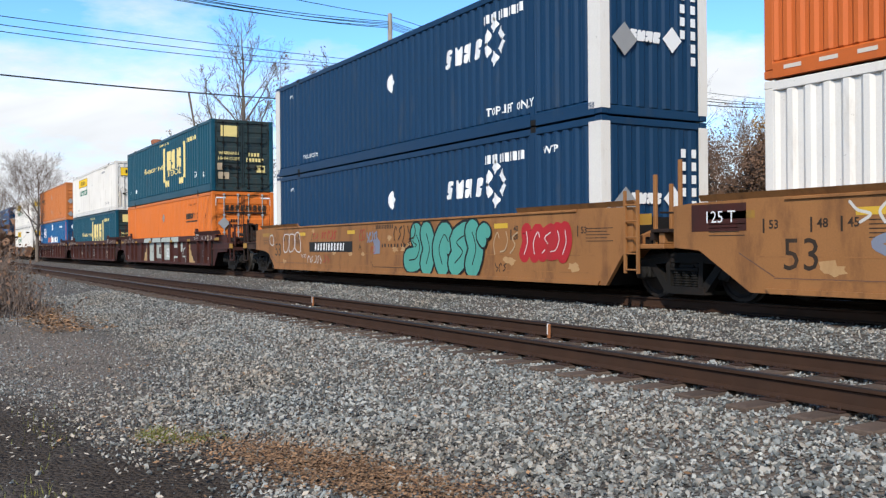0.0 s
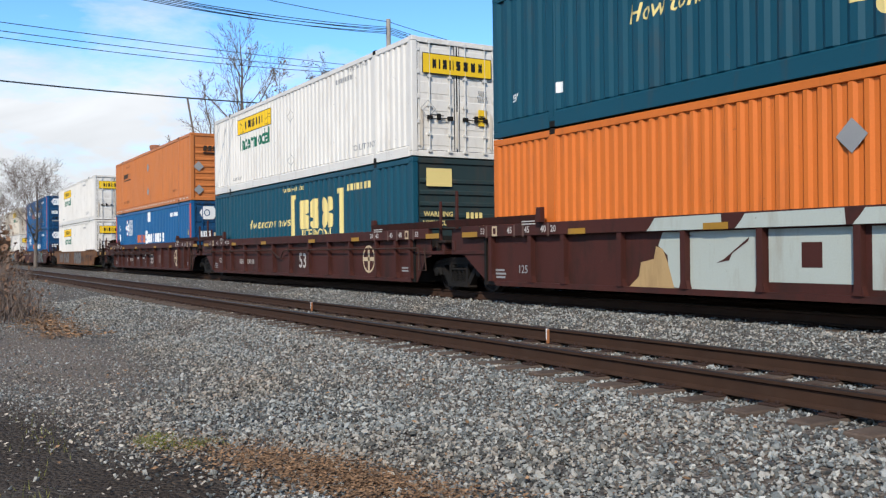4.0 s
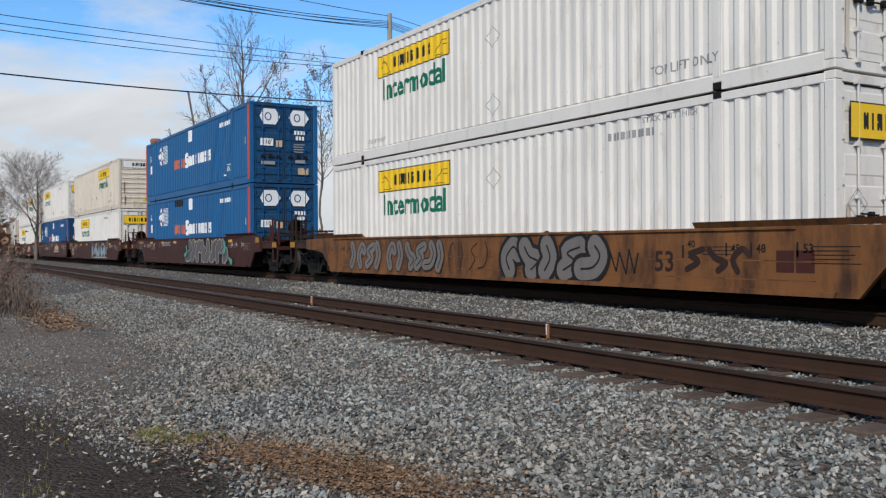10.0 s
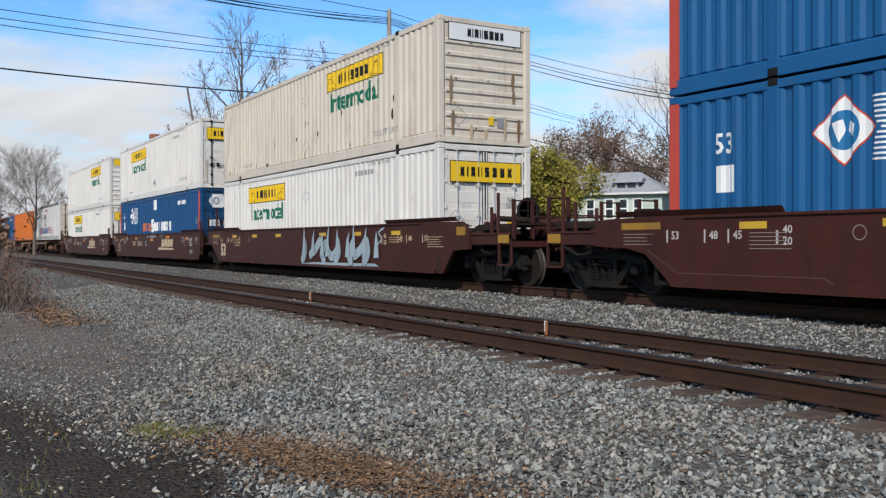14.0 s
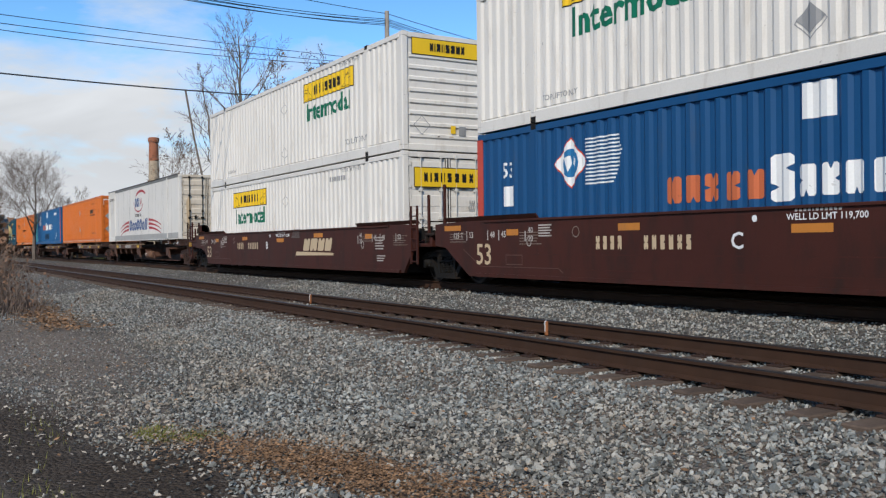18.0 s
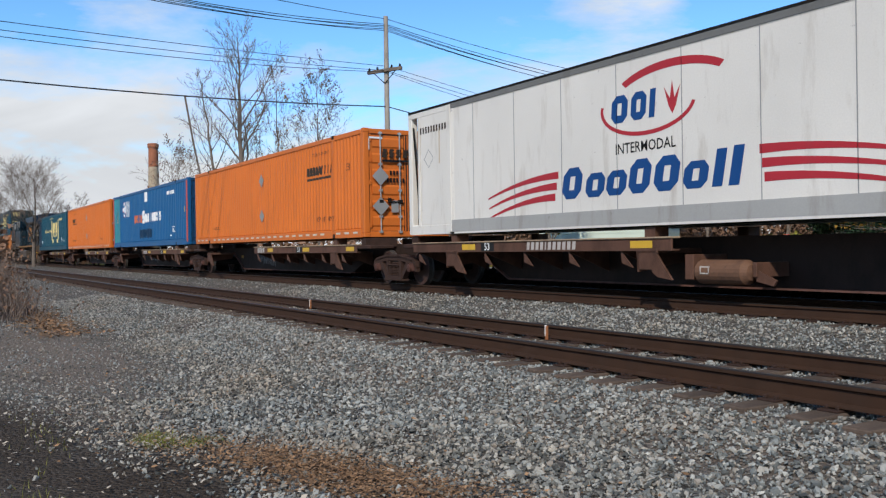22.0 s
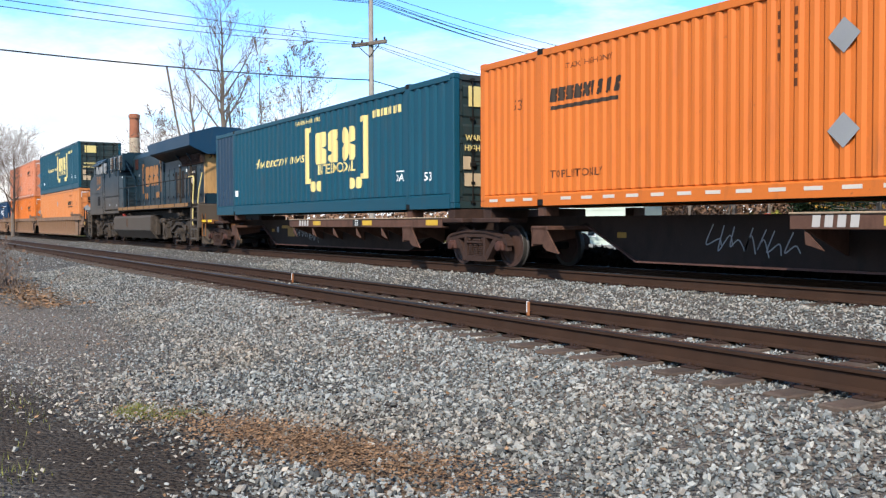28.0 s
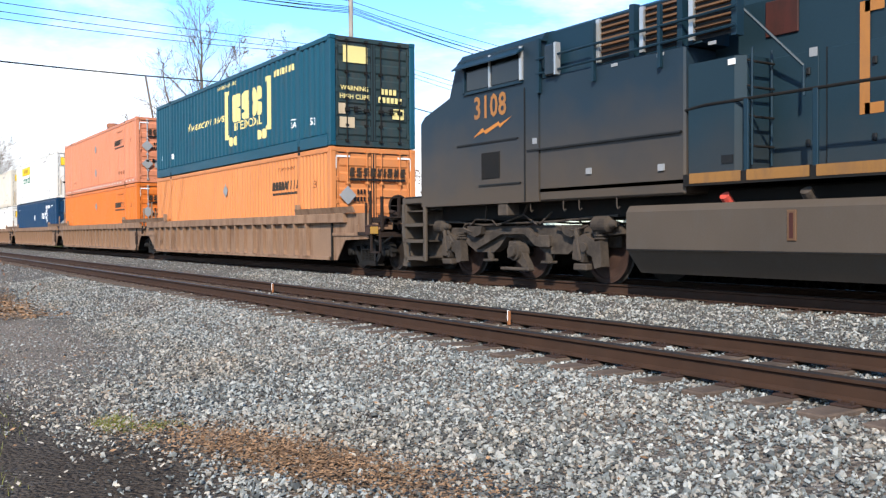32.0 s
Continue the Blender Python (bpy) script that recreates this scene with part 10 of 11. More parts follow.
ROW = "ABCDEFGHIJ"
TAIL = "QRST"
LOOK = {
    "A": (OCHRE, "smooth", 0.20, 1.53, "weathered ochre-brown well wagon with scrawled paint"),
    "B": (OCHRE, "smooth", 0.20, 1.53, "weathered ochre-brown well wagon with large sprayed letters"),
    "C": (OXIDE, "rib", 0.19, 1.42, "dark maroon ribbed well wagon with pale patched paint"),
    "D": (OXIDE, "rib", 0.17, 1.42, "dark maroon ribbed well wagon with white numbers"),
    "E": (OXIDE, "rib", 0.17, 1.42, "dark maroon ribbed well wagon"),
    "F": (BROWN, "smooth", 0.20, 1.14, "weathered ochre-brown well wagon with silver sprayed letters"),
    "G": (MAROON, "smooth", 0.20, 1.30, "maroon well wagon with large silver sprayed letters"),
    "H": (MAROON, "smooth", 0.20, 1.36, "maroon well wagon with pale blue sprayed letters"),
    "I": (MAROON, "smooth", 0.20, 1.36, "maroon well wagon with beige block emblem"),
    "J": (MAROON, "smooth", 0.20, 1.36, "maroon well wagon with beige block emblem"),
    "Q": (DUSTY, "rib", 0.20, 1.40, "dusty pale-streaked brown ribbed well wagon"),
    "R": (DUSTY, "rib", 0.20, 1.40, "dusty pale-streaked brown ribbed well wagon"),
    "S": (DUSTY, "rib", 0.20, 1.40, "dusty pale-streaked brown ribbed well wagon"),
    "T": (DUSTY, "rib", 0.20, 1.40, "dusty pale-streaked brown ribbed well wagon"),
}
WELLS = {}
for row in (ROW, TAIL):
    for i, c in enumerate(row):
        right = joint(c, row[i - 1]) if i else ("shared", HALF + 1.55) if c == "A" else ("coupled", HALF + 3.4)
        left = joint(row[i + 1], c) if i + 1 < len(row) else ("coupled", HALF + 3.4) if c == "J" else ("shared", HALF + 1.55)
        colour, style, zb, zt, label = LOOK[c]
        WELLS[c] = rides(well_unit(place(c), label, colour, style, zb, zt, left, right, 0.78 if row is TAIL else 1.65, True, c if c in "DE" else ""))

two("A", lambda m: plain_box("white_container", m, "white corrugated container standing in a brown well wagon", WHITE, SILVER_INK), lambda m: orange_box(m, "deep orange corrugated container stacked on a white one", RED_ORANGE))
two("B", lambda m: navy_box(m, "navy blue container with white corner covers, in a brown well wagon"), lambda m: navy_box(m, "navy blue container with white corner covers, stacked on a like one"))
two("C", lambda m: orange_box(m, "orange corrugated container in a dark maroon well wagon"), lambda m: teal_box(m, "dark teal container with pale yellow emblem, stacked on an orange one"))
two("D", lambda m: teal_box(m, "dark teal container with pale yellow slogan, in a maroon well wagon", -1), lambda m: hunt_box(m, "white corrugated container with yellow sign, stacked on a teal one"))
two("E", lambda m: pacer_box(m, "blue container with white block names, in a maroon well wagon"), lambda m: orange_box(m, "weathered orange container stacked on a blue one", TAN_ORANGE, -1, -1))
two("F", lambda m: hunt_box(m, "white container with yellow signs, in a brown well wagon"), lambda m: hunt_box(m, "white container with yellow signs, stacked on a like one"))
two("G", lambda m: pacer_box(m, "blue container with dark paint patch, in a maroon well wagon", patch=True), lambda m: pacer_box(m, "blue container with block names, stacked on a like one"))
two("H", lambda m: hunt_box(m, "clean white container with yellow signs, in a maroon well wagon"), lambda m: hunt_box(m, "aged cream container with yellow sign, stacked on a white one", CREAM, -1, -1))
two("I", lambda m: pacer_box(m, "deep blue container with block names, in a maroon well wagon", DEEP_BLUE), lambda m: hunt_box(m, "white container with rust-streaked doors, stacked on a blue one", grey=True))
two("J", lambda m: hunt_box(m, "white container with yellow signs, in a maroon well wagon"), lambda m: hunt_box(m, "white container with large yellow sign, stacked on a like one", WHITE, -1, -1))
two("Q", lambda m: orange_box(m, "bleached orange container in a brown ribbed well wagon", PEACH), lambda m: teal_box(m, "dark teal container with pale yellow emblem, stacked on an orange one"))
two("R", lambda m: orange_box(m, "orange container in a brown ribbed well wagon"), lambda m: orange_box(m, "faded salmon-orange container stacked on an orange one", SALMON))
two("S", lambda m: navy_box(m, "navy blue container in a brown ribbed well wagon", 1, False), lambda m: hunt_box(m, "white container with yellow sign, stacked on a navy one"))
two("T", lambda m: hunt_box(m, "white container with yellow sign, in a brown ribbed well wagon"), lambda m: hunt_box(m, "cream container with yellow sign, stacked on a white one", CREAM))

# spine wagons, each under one box
for i, c in enumerate("KLMNO"):
    rd = joint(c, "KLMNO"[i - 1])[1] if i else HALF + 0.55
    ld = joint("KLMNO"[i + 1], c)[1] if i < 4 else HALF + 0.55
    sp = spine_unit(place(c), "rusty brown skeleton spine wagon with yellow reflectors", ld, rd, i == 0, i == 4, (-7.86, 0.56) if c == "K" else (-1.08, 7.6) if c == "O" else (-0.66, 7.6))
    if i == 4:
        add_truck(sp, -ld, mat=RUST)
        for x, z, w, h, mat in ((-4.53, 0.70, 0.08, 0.09, SILVER_INK), (-3.92, 0.79, 0.26, 0.05, OCHRE_PLATE), (-3.36, 0.65, 0.30, 0.17, OCHRE_PLATE)):
            sticker("notice_sticker", flat([bar(-w, w, -h, h)]), mat, sp, x, z, -0.32, "s", None, 0.005)
    rides(sp)
rides(reefer_box(place("K", FLAT), "smooth white container with blue and red emblem, on spine wagon"))
rides(orange_box(place("L", FLAT), "bright orange corrugated container on a spine wagon"))
rides(pacer_box(place("M", FLAT), "weathered blue container with block names, on a spine wagon", faded=True))
rides(orange_box(place("N", FLAT), "bright orange container with white tape dashes, on a spine wagon", ORANGE, -1, -1))
rides(teal_box(place("O", FLAT), "dark teal container with pale yellow emblem, on a spine wagon", 1, True))
rides(locomotive(pose(-217.15, Y2, 0)))

# ---- numbers and sprayed paint on the wagons ----
SPRAY_TEAL = paint("teal_spray_paint", (0.075, 0.30, 0.245), (0.06, 0.2, 0.17), 0.2)
SPRAY_SILVER = paint("silver_spray_paint", (0.155, 0.14, 0.13), (0.10, 0.08, 0.07), 0.3)
SPRAY_PALE = paint("pale_spray_outline", (0.42, 0.45, 0.46), (0.2, 0.2, 0.2), 0.25)
SPRAY_GREY = paint("dull_grey_spray_paint", (0.115, 0.098, 0.092), (0.07, 0.05, 0.05), 0.4)
SPRAY_RED = paint("red_spray_paint", (0.38, 0.02, 0.025), (0.22, 0.03, 0.03), 0.3)
SPRAY_BLUE = paint("pale_blue_spray_paint", (0.32, 0.40, 0.44), (0.2, 0.22, 0.22), 0.2)
SPRAY_DARK = paint("faded_black_paint", (0.03, 0.016, 0.012), (0.08, 0.04, 0.02), 0.3)
PEELED = paint("peeled_tan_primer", (0.43, 0.26, 0.12), (0.30, 0.15, 0.06), 0.4)
SPRAY_FADED_BLUE = paint("faded_blue_spray_paint", (0.19, 0.21, 0.27), (0.25, 0.14, 0.07), 0.4)
SPRAY_FADED = paint("faded_tan_spray_paint", (0.42, 0.30, 0.18), (0.25, 0.14, 0.07), 0.35)
SPRAY_WHITE = paint("white_spray_paint", (0.55, 0.53, 0.50), (0.3, 0.22, 0.15), 0.3)
PATCH_GREY = paint("pale_grey_patch_paint", (0.42, 0.46, 0.42), (0.25, 0.2, 0.15), 0.3)
PATCH_TAN = paint("tan_primer_patch", (0.45, 0.30, 0.14), (0.2, 0.12, 0.06), 0.3)


COMMAS = (
    ((0.52, 0.96), (0.74, 0.60), (0.56, 0.20), (0.12, 0.12)),
    ((0.42, 0.02), (0.22, 0.50), (0.48, 0.94), (0.72, 0.72)),
    ((0.78, 0.92), (0.34, 0.70), (0.66, 0.40), (0.28, 0.06)),
    ((0.18, 0.92), (0.44, 0.56), (0.82, 0.36), (0.58, 0.04)),
    ((0.30, 0.98), (0.50, 0.50), (0.34, 0.02)),
)
SPIKES = (
    ((0.20, 1.05), (0.34, 0.45), (0.10, 0.0)),
    ((0.10, 0.30), (0.55, 0.62), (0.95, 1.10)),
    ((0.70, 0.95), (0.42, 0.40), (0.62, -0.02)),
    ((0.02, 0.80), (0.48, 0.20), (1.02, 0.55)),
)


def spray(t, x0, x1, z0, z1, order, th, layers, tilt=0.12, kinds=COMMAS, lift=0.0):
    """Swollen sprayed bands in a row, each overlapping the one before. layers: (how much wider than th, paint), the lowest first."""
    w = (x1 - x0) / len(order)
    h = z1 - z0
    for i, k in enumerate(order):
        cx = x0 + i * w
        for j, (more, mat) in enumerate(layers):
            pts = [(cx + w * (-0.10 + 1.20 * a) + tilt * (b - 0.5) * h, z0 + th / 2 + (h - th) * b) for a, b in kinds[k]]
            bm = bmesh.new()
            seen = {}
            for q, poly in enumerate(ribbon(pts, max(0.02, th + more))):
                ring_ = []
                for a, b in poly:
                    key = (round(a, 5), round(b, 5))
                    if key not in seen:
                        seen[key] = bm.verts.new((a, -0.00003 * q, max(b, 0.205)))
                    if seen[key] not in ring_:
                        ring_.append(seen[key])
                if len(ring_) > 2 and not bm.faces.get(ring_):
                    bm.faces.new(ring_)
            on_wagon(t, "spray_band", bm, mat, 0, 0, "", lift + 0.0012 * (i * len(layers) + j))


def peeled(t, spots, seed):
    """Ragged pale patches where the paint has come off: (x, z, about half the width)."""
    rnd = random.Random(seed)
    for x, z, r in spots:
        q = []
        for k in range(14):
            a = 6.283 * k / 14
            f = rnd.uniform(0.45, 1.0)
            q.append((r * f * math.cos(a), max(0.22 - z, 0.42 * r * f * math.sin(a))))
        on_wagon(t, "peeled_patch", flat([q]), PEELED, x, z, "ragged pale patch of peeled paint", -0.001)


def scrawl(t, x0, x1, z0, z1, mat, seed, n=9, th=0.035):
    """A thin sprayed zigzag."""
    rnd = random.Random(seed)
    pts = [(x0 + (x1 - x0) * i / n + rnd.uniform(-0.05, 0.05), (z0 if i % 2 else z1) + rnd.uniform(-0.06, 0.06)) for i in range(n + 1)]
    out = []
    for (a, b), (c, d) in zip(pts[:-1], pts[1:]):
        ln = math.hypot(c - a, d - b)
        nx, nz = -(d - b) / ln * th / 2, (c - a) / ln * th / 2
        out.append([(a - nx, b - nz), (c - nx, d - nz), (c + nx, d + nz), (a + nx, b + nz)])
    on_wagon(t, "spray_line", flat(out), mat, 0, 0, "thin sprayed line", 0.002)


def bubbles(t, x0, x1, z0, z1, n, mat, seed, th=0.035):
    """A row of overlapping rounded outlines."""
    w = (x1 - x0) / n
    for i in range(n):
        cx, cz = x0 + (i + 0.5) * w, (z0 + z1) / 2
        a = blob(cx, cz, w * 0.56, (z1 - z0) / 2, random.Random(seed + i), 30, 0.10, 0.7)
        b = blob(cx, cz, w * 0.56 - th, (z1 - z0) / 2 - th, random.Random(seed + i), 30, 0.10, 0.7)
        on_wagon(t, "spray_outline", flat([[a[k], a[(k + 1) % 30], b[(k + 1) % 30], b[k]] for k in range(30)]), mat, 0, 0, "white sprayed outline" if mat is SPRAY_WHITE else "", 0.003 + 0.001 * i)


for c in "ABFGHIJ":
    zs = 0.70 if c in "AB" else 0.66
    part("side_seam", cached(("side_seam", LOOK[c][0].name, zs), lambda: Shape().prism([(-8.1, zs), (8.1, zs), (8.1, zs + 0.018), (-8.1, zs + 0.018)], "y", -WY - 0.0025, -WY + 0.01), LOOK[c][0]), LOOK[c][0], WELLS[c])
    part("side_seam", cached(("side_foot_seam", LOOK[c][0].name), lambda: Shape().prism([(-7.6, 0.395), (7.9, 0.395), (7.9, 0.41), (-7.6, 0.41)], "y", -WY - 0.0025, -WY + 0.01), LOOK[c][0]), LOOK[c][0], WELLS[c])
w = WELLS["A"]
wagon_marks(w, 1.46, FADED_INK, None)
on_wagon(w, "length_number", lettering("53", 0.62, 0.0), FADED_INK, -7.35, 0.72, "faded black number")
on_wagon(w, "capacity_panel", flat([bar(-0.52, 0.52, -0.20, 0.20)]), OXIDE, -8.78, 1.28, "dark capacity panel")
on_wagon(w, "capacity_mark", lettering("125 T", 0.25, 0.0), WHITE_INK, -8.75, 1.28, "", 0.004)
spray(w, -6.7, -4.6, 1.12, 1.46, (3, 1, 2, 0, 4), 0.04, ((0.0, SPRAY_WHITE),), 0.2)
spray(w, -6.4, -4.2, 0.72, 1.05, (1, 2, 3), 0.12, ((0.0, SPRAY_FADED_BLUE),))
peeled(w, ((-6.9, 0.55, 0.3), (-5.2, 0.5, 0.35), (-2.4, 0.6, 0.3), (-0.6, 0.7, 0.25), (2.2, 0.6, 0.3)), 71)
w = WELLS["B"]
wagon_marks(w, 1.46, FADED_INK, None, spots=(-5.45, -1.95, 1.72, 5.2))
spray(w, 1.32, 4.62, 0.20, 1.47, (0, 4, 1, 2, 4), 0.56, ((0.12, BLACK), (0.0, SPRAY_TEAL), (-0.53, BLACK)), 0.04)
spray(w, 4.40, 4.85, 0.86, 1.38, (1,), 0.26, ((0.09, BLACK), (0.0, SPRAY_TEAL)), 0.0, COMMAS, 0.03)
spray(w, 4.95, 5.4, 0.36, 0.56, (3, 1, 2), 0.02, ((0.0, BLACK),))
spray(w, 5.95, 7.45, 0.55, 1.34, (4, 1, 2, 0, 4), 0.34, ((0.0, SPRAY_RED), (-0.32, SPRAY_WHITE)))
on_wagon(w, "number_panel", flat([bar(-1.50, 1.53, -0.145, 0.145)]), BLACK, -3.40, 0.90, "black number panel")
on_wagon(w, "serial_mark", blocks([0.60, 0.62, 0.62, 0.70, 0.28, 0.60, 0.62, 0.60, 0.62, 0.62, 0.30], 0.21, 0.36, 0.15, seed=8, ink=0.82), WHITE_INK, -3.45, 0.90, "", 0.004)
on_wagon(w, "length_number", lettering("53", 0.58, 0.0), FADED_INK, -7.55, 0.80, "faded black number")
on_wagon(w, "unit_letter", lettering("A", 0.24, 0.005), FADED_INK, -1.40, 0.88)
bubbles(w, -7.05, -5.6, 0.74, 1.34, 3, SPRAY_WHITE, 31)
bubbles(w, -8.3, -7.95, 0.95, 1.3, 1, SPRAY_WHITE, 33)
for x0, x1, z0, z1, order, mat, th in (
        (-5.55, -5.10, 0.58, 0.70, (3, 1, 2, 4), SPRAY_WHITE, 0.025), (-5.05, -4.60, 0.42, 0.66, (1, 3, 2), SPRAY_WHITE, 0.03), (-4.50, -3.95, 0.40, 0.68, (0, 2, 3), SPRAY_WHITE, 0.03),
        (-4.62, -4.20, 1.12, 1.32, (1, 0), SPRAY_RED, 0.025), (-4.00, -3.60, 1.12, 1.34, (2, 1), SPRAY_RED, 0.03), (-3.55, -2.90, 1.08, 1.38, (1, 0, 2), SPRAY_RED, 0.035), (-3.85, -3.4, 0.42, 0.70, (0, 3), SPRAY_RED, 0.02),
        (-1.42, -1.05, 1.02, 1.38, (1, 2, 0), SPRAY_RED, 0.02), (-0.98, -0.30, 0.98, 1.30, (3, 1, 0, 2, 4), SPRAY_FADED_BLUE, 0.06), (-0.75, -0.45, 0.70, 0.92, (1, 0), SPRAY_RED, 0.02),
        (0.52, 1.70, 1.02, 1.42, (1, 2, 4, 3, 0), FADED_INK, 0.035), (0.95, 1.75, 0.86, 1.05, (3, 2, 3), FADED_INK, 0.025), (4.9, 5.8, 0.7, 1.2, (1, 0, 2), SPRAY_FADED, 0.03)):
    spray(w, x0, x1, z0, z1, order, th, ((0.0, mat),), 0.15, COMMAS, 0.008)
on_wagon(w, "spray_fill", flat([[(-0.58, 0.70), (-0.22, 0.72), (-0.20, 1.02), (-0.34, 1.12), (-0.55, 1.06)]]), SPRAY_FADED_BLUE, 0, 0, "faded blue smear of paint", 0.006)
on_wagon(w, "serial_mark", blocks([0.5] * 4 + [0.4] + [0.5] * 6, 0.10, 0.40, notch=False), FADED_INK, 0.02, 1.39)
on_wagon(w, "notice", flat([bar(0.34 * k, 0.34 * k + 0.06 + 0.05 * (i % 2), -0.045, 0.045) for k in range(4) for i in range(1)] + [bar(0.34 * k + 0.14, 0.34 * k + 0.22, -0.045, 0.045) for k in range(4)]), FADED_INK, -0.12, 0.92, "worn stencilled line")
on_wagon(w, "access_plate", flat([[(-0.74, 0.52), (-0.72, 0.52), (-0.62, 0.38), (-0.64, 0.38)], bar(-0.64, 1.02, 0.37, 0.385), [(1.0, 0.38), (1.02, 0.38), (1.03, 0.57), (1.01, 0.57)]]), FADED_INK, 0, 0, "outline of an access plate")
peeled(w, ((-2.0, 0.70, 0.16), (-1.25, 0.70, 0.16), (-4.6, 1.36, 0.16), (0.62, 0.82, 0.20), (1.15, 0.84, 0.34), (1.35, 0.96, 0.16), (0.30, 1.10, 0.18), (-3.1, 0.73, 0.2), (5.5, 0.6, 0.3), (7.5, 0.5, 0.25), (-7.0, 0.45, 0.2)), 72)
w = WELLS["C"]
wagon_marks(w, 1.42, MARK_INK, None, rib=True)
FY = -WY + RIB_IN  # the plate between the ribs
sticker("paint_patch", flat([[(-2.62, 0.26), (-1.30, 0.24), (-1.32, 1.16), (-2.62, 1.16)]]), PATCH_GREY, w, 0, 0, FY, "s", None, 0.004, "pale grey patch of paint")
sticker("paint_patch", flat([[(-3.05, 0.30), (-2.75, 0.28), (-2.75, 1.16), (-3.2, 1.16), (-3.3, 0.95), (-3.1, 0.8)]]), PATCH_GREY, w, 0, 0, FY, "s", None, 0.004, "pale grey patch of paint")
sticker("paint_patch", flat([[(-1.15, 0.42), (0.18, 0.42), (0.18, 1.16), (-1.15, 1.16)]]), PATCH_GREY, w, 0, 0, FY, "s", None, 0.004, "pale grey patch of paint")
sticker("paint_patch", flat([[(0.42, 0.36), (1.76, 0.36), (1.76, 1.16), (0.42, 1.16)]]), PATCH_GREY, w, 0, 0, FY, "s", None, 0.004, "pale grey patch of paint")
sticker("paint_patch", flat([[(2.26, 0.92), (3.2, 0.92), (3.2, 1.16), (2.26, 1.16)], [(2.85, 0.55), (2.98, 0.52), (3.05, 0.66), (3.2, 0.7), (3.2, 0.92), (2.85, 0.92)], [(2.2, 0.22), (2.28, 0.22), (2.28, 0.45), (2.9, 0.46), (2.9, 0.55), (2.2, 0.54)]]), PATCH_GREY, w, 0, 0, FY, "s", None, 0.004, "pale grey ragged patch of paint")
sticker("paint_patch", flat([[(3.42, 0.76), (3.6, 0.72), (3.72, 0.8), (3.75, 1.16), (3.42, 1.16)], [(3.72, 0.50), (4.14, 0.50), (4.14, 0.22), (4.2, 0.22), (4.2, 0.56), (3.78, 0.56), (3.9, 0.80), (4.2, 0.90), (4.2, 0.94), (3.85, 0.86)]]), PATCH_GREY, w, 0, 0, FY, "s", None, 0.004, "pale grey ragged patch of paint")
for x0, x1 in ((-3.38, -1.88), (-1.58, 0.14), (0.29, 2.01), (2.11, 3.46)):
    on_wagon(w, "paint_patch", flat([[(x0 - 0.06, 1.185), (x1, 1.185), (x1 - 0.02, 1.40), (x0 + 0.12, 1.39), (x0 + 0.05, 1.30)]]), PATCH_GREY, 0, 0, "pale grey patch of paint", 0.008)
sticker("dark_panel", flat([bar(-0.16, 0.16, -0.17, 0.17)]), OXIDE, w, -0.45, 0.80, FY, "s", None, 0.008)
sticker("dark_panel", flat([[(-2.1, 0.68), (-1.85, 0.72), (-1.8, 0.82), (-1.5, 1.0), (-1.48, 1.06), (-1.95, 0.74)]]), OXIDE, w, 0, 0, FY, "s", None, 0.008)
sticker("dark_panel", flat([[(2.36, 0.56), (2.78, 0.56), (2.78, 0.88), (2.36, 0.88)]]), OXIDE, w, 0, 0, FY, "s", None, 0.008)
sticker("length_number", lettering("53", 0.60, 0.02), WHITE_INK, w, 1.12, 0.66, FY, "s", None, 0.008)
sticker("primer_patch", flat([[(4.36, 0.24), (5.7, 0.24), (5.68, 0.34), (5.5, 0.36), (5.4, 0.5), (5.2, 0.6), (5.15, 0.76), (5.0, 0.85), (5.02, 1.1), (4.7, 1.14), (4.68, 0.56), (4.36, 0.55)]]), PATCH_TAN, w, 0, 0, FY, "s", None, 0.004, "tan primer patch with ragged edge")
sticker("primer_patch", flat([[(-4.0, 0.26), (-2.95, 0.26), (-3.1, 0.7), (-3.2, 0.9), (-3.35, 0.94), (-3.4, 0.74), (-3.7, 0.68), (-3.75, 0.45)]]), PATCH_TAN, w, 0, 0, FY, "s", None, 0.006, "tan primer patch")
sticker("round_emblem", disc(0.36, 0.36), MAROON, w, 5.72, 0.74, FY, "s", None, 0.006)
sticker("capacity_mark", lettering("125", 0.22, 0.01), SILVER_INK, w, -7.0, 0.52, FY, "s", None, 0.004)
sticker("faint_panel", flat([[(6.9, 0.55), (7.36, 0.55), (7.36, 0.57), (6.92, 0.57), (6.92, 0.78), (7.36, 0.78), (7.36, 0.80), (6.9, 0.80)]]), SILVER_INK, w, 0, 0, FY, "s", None, 0.003)
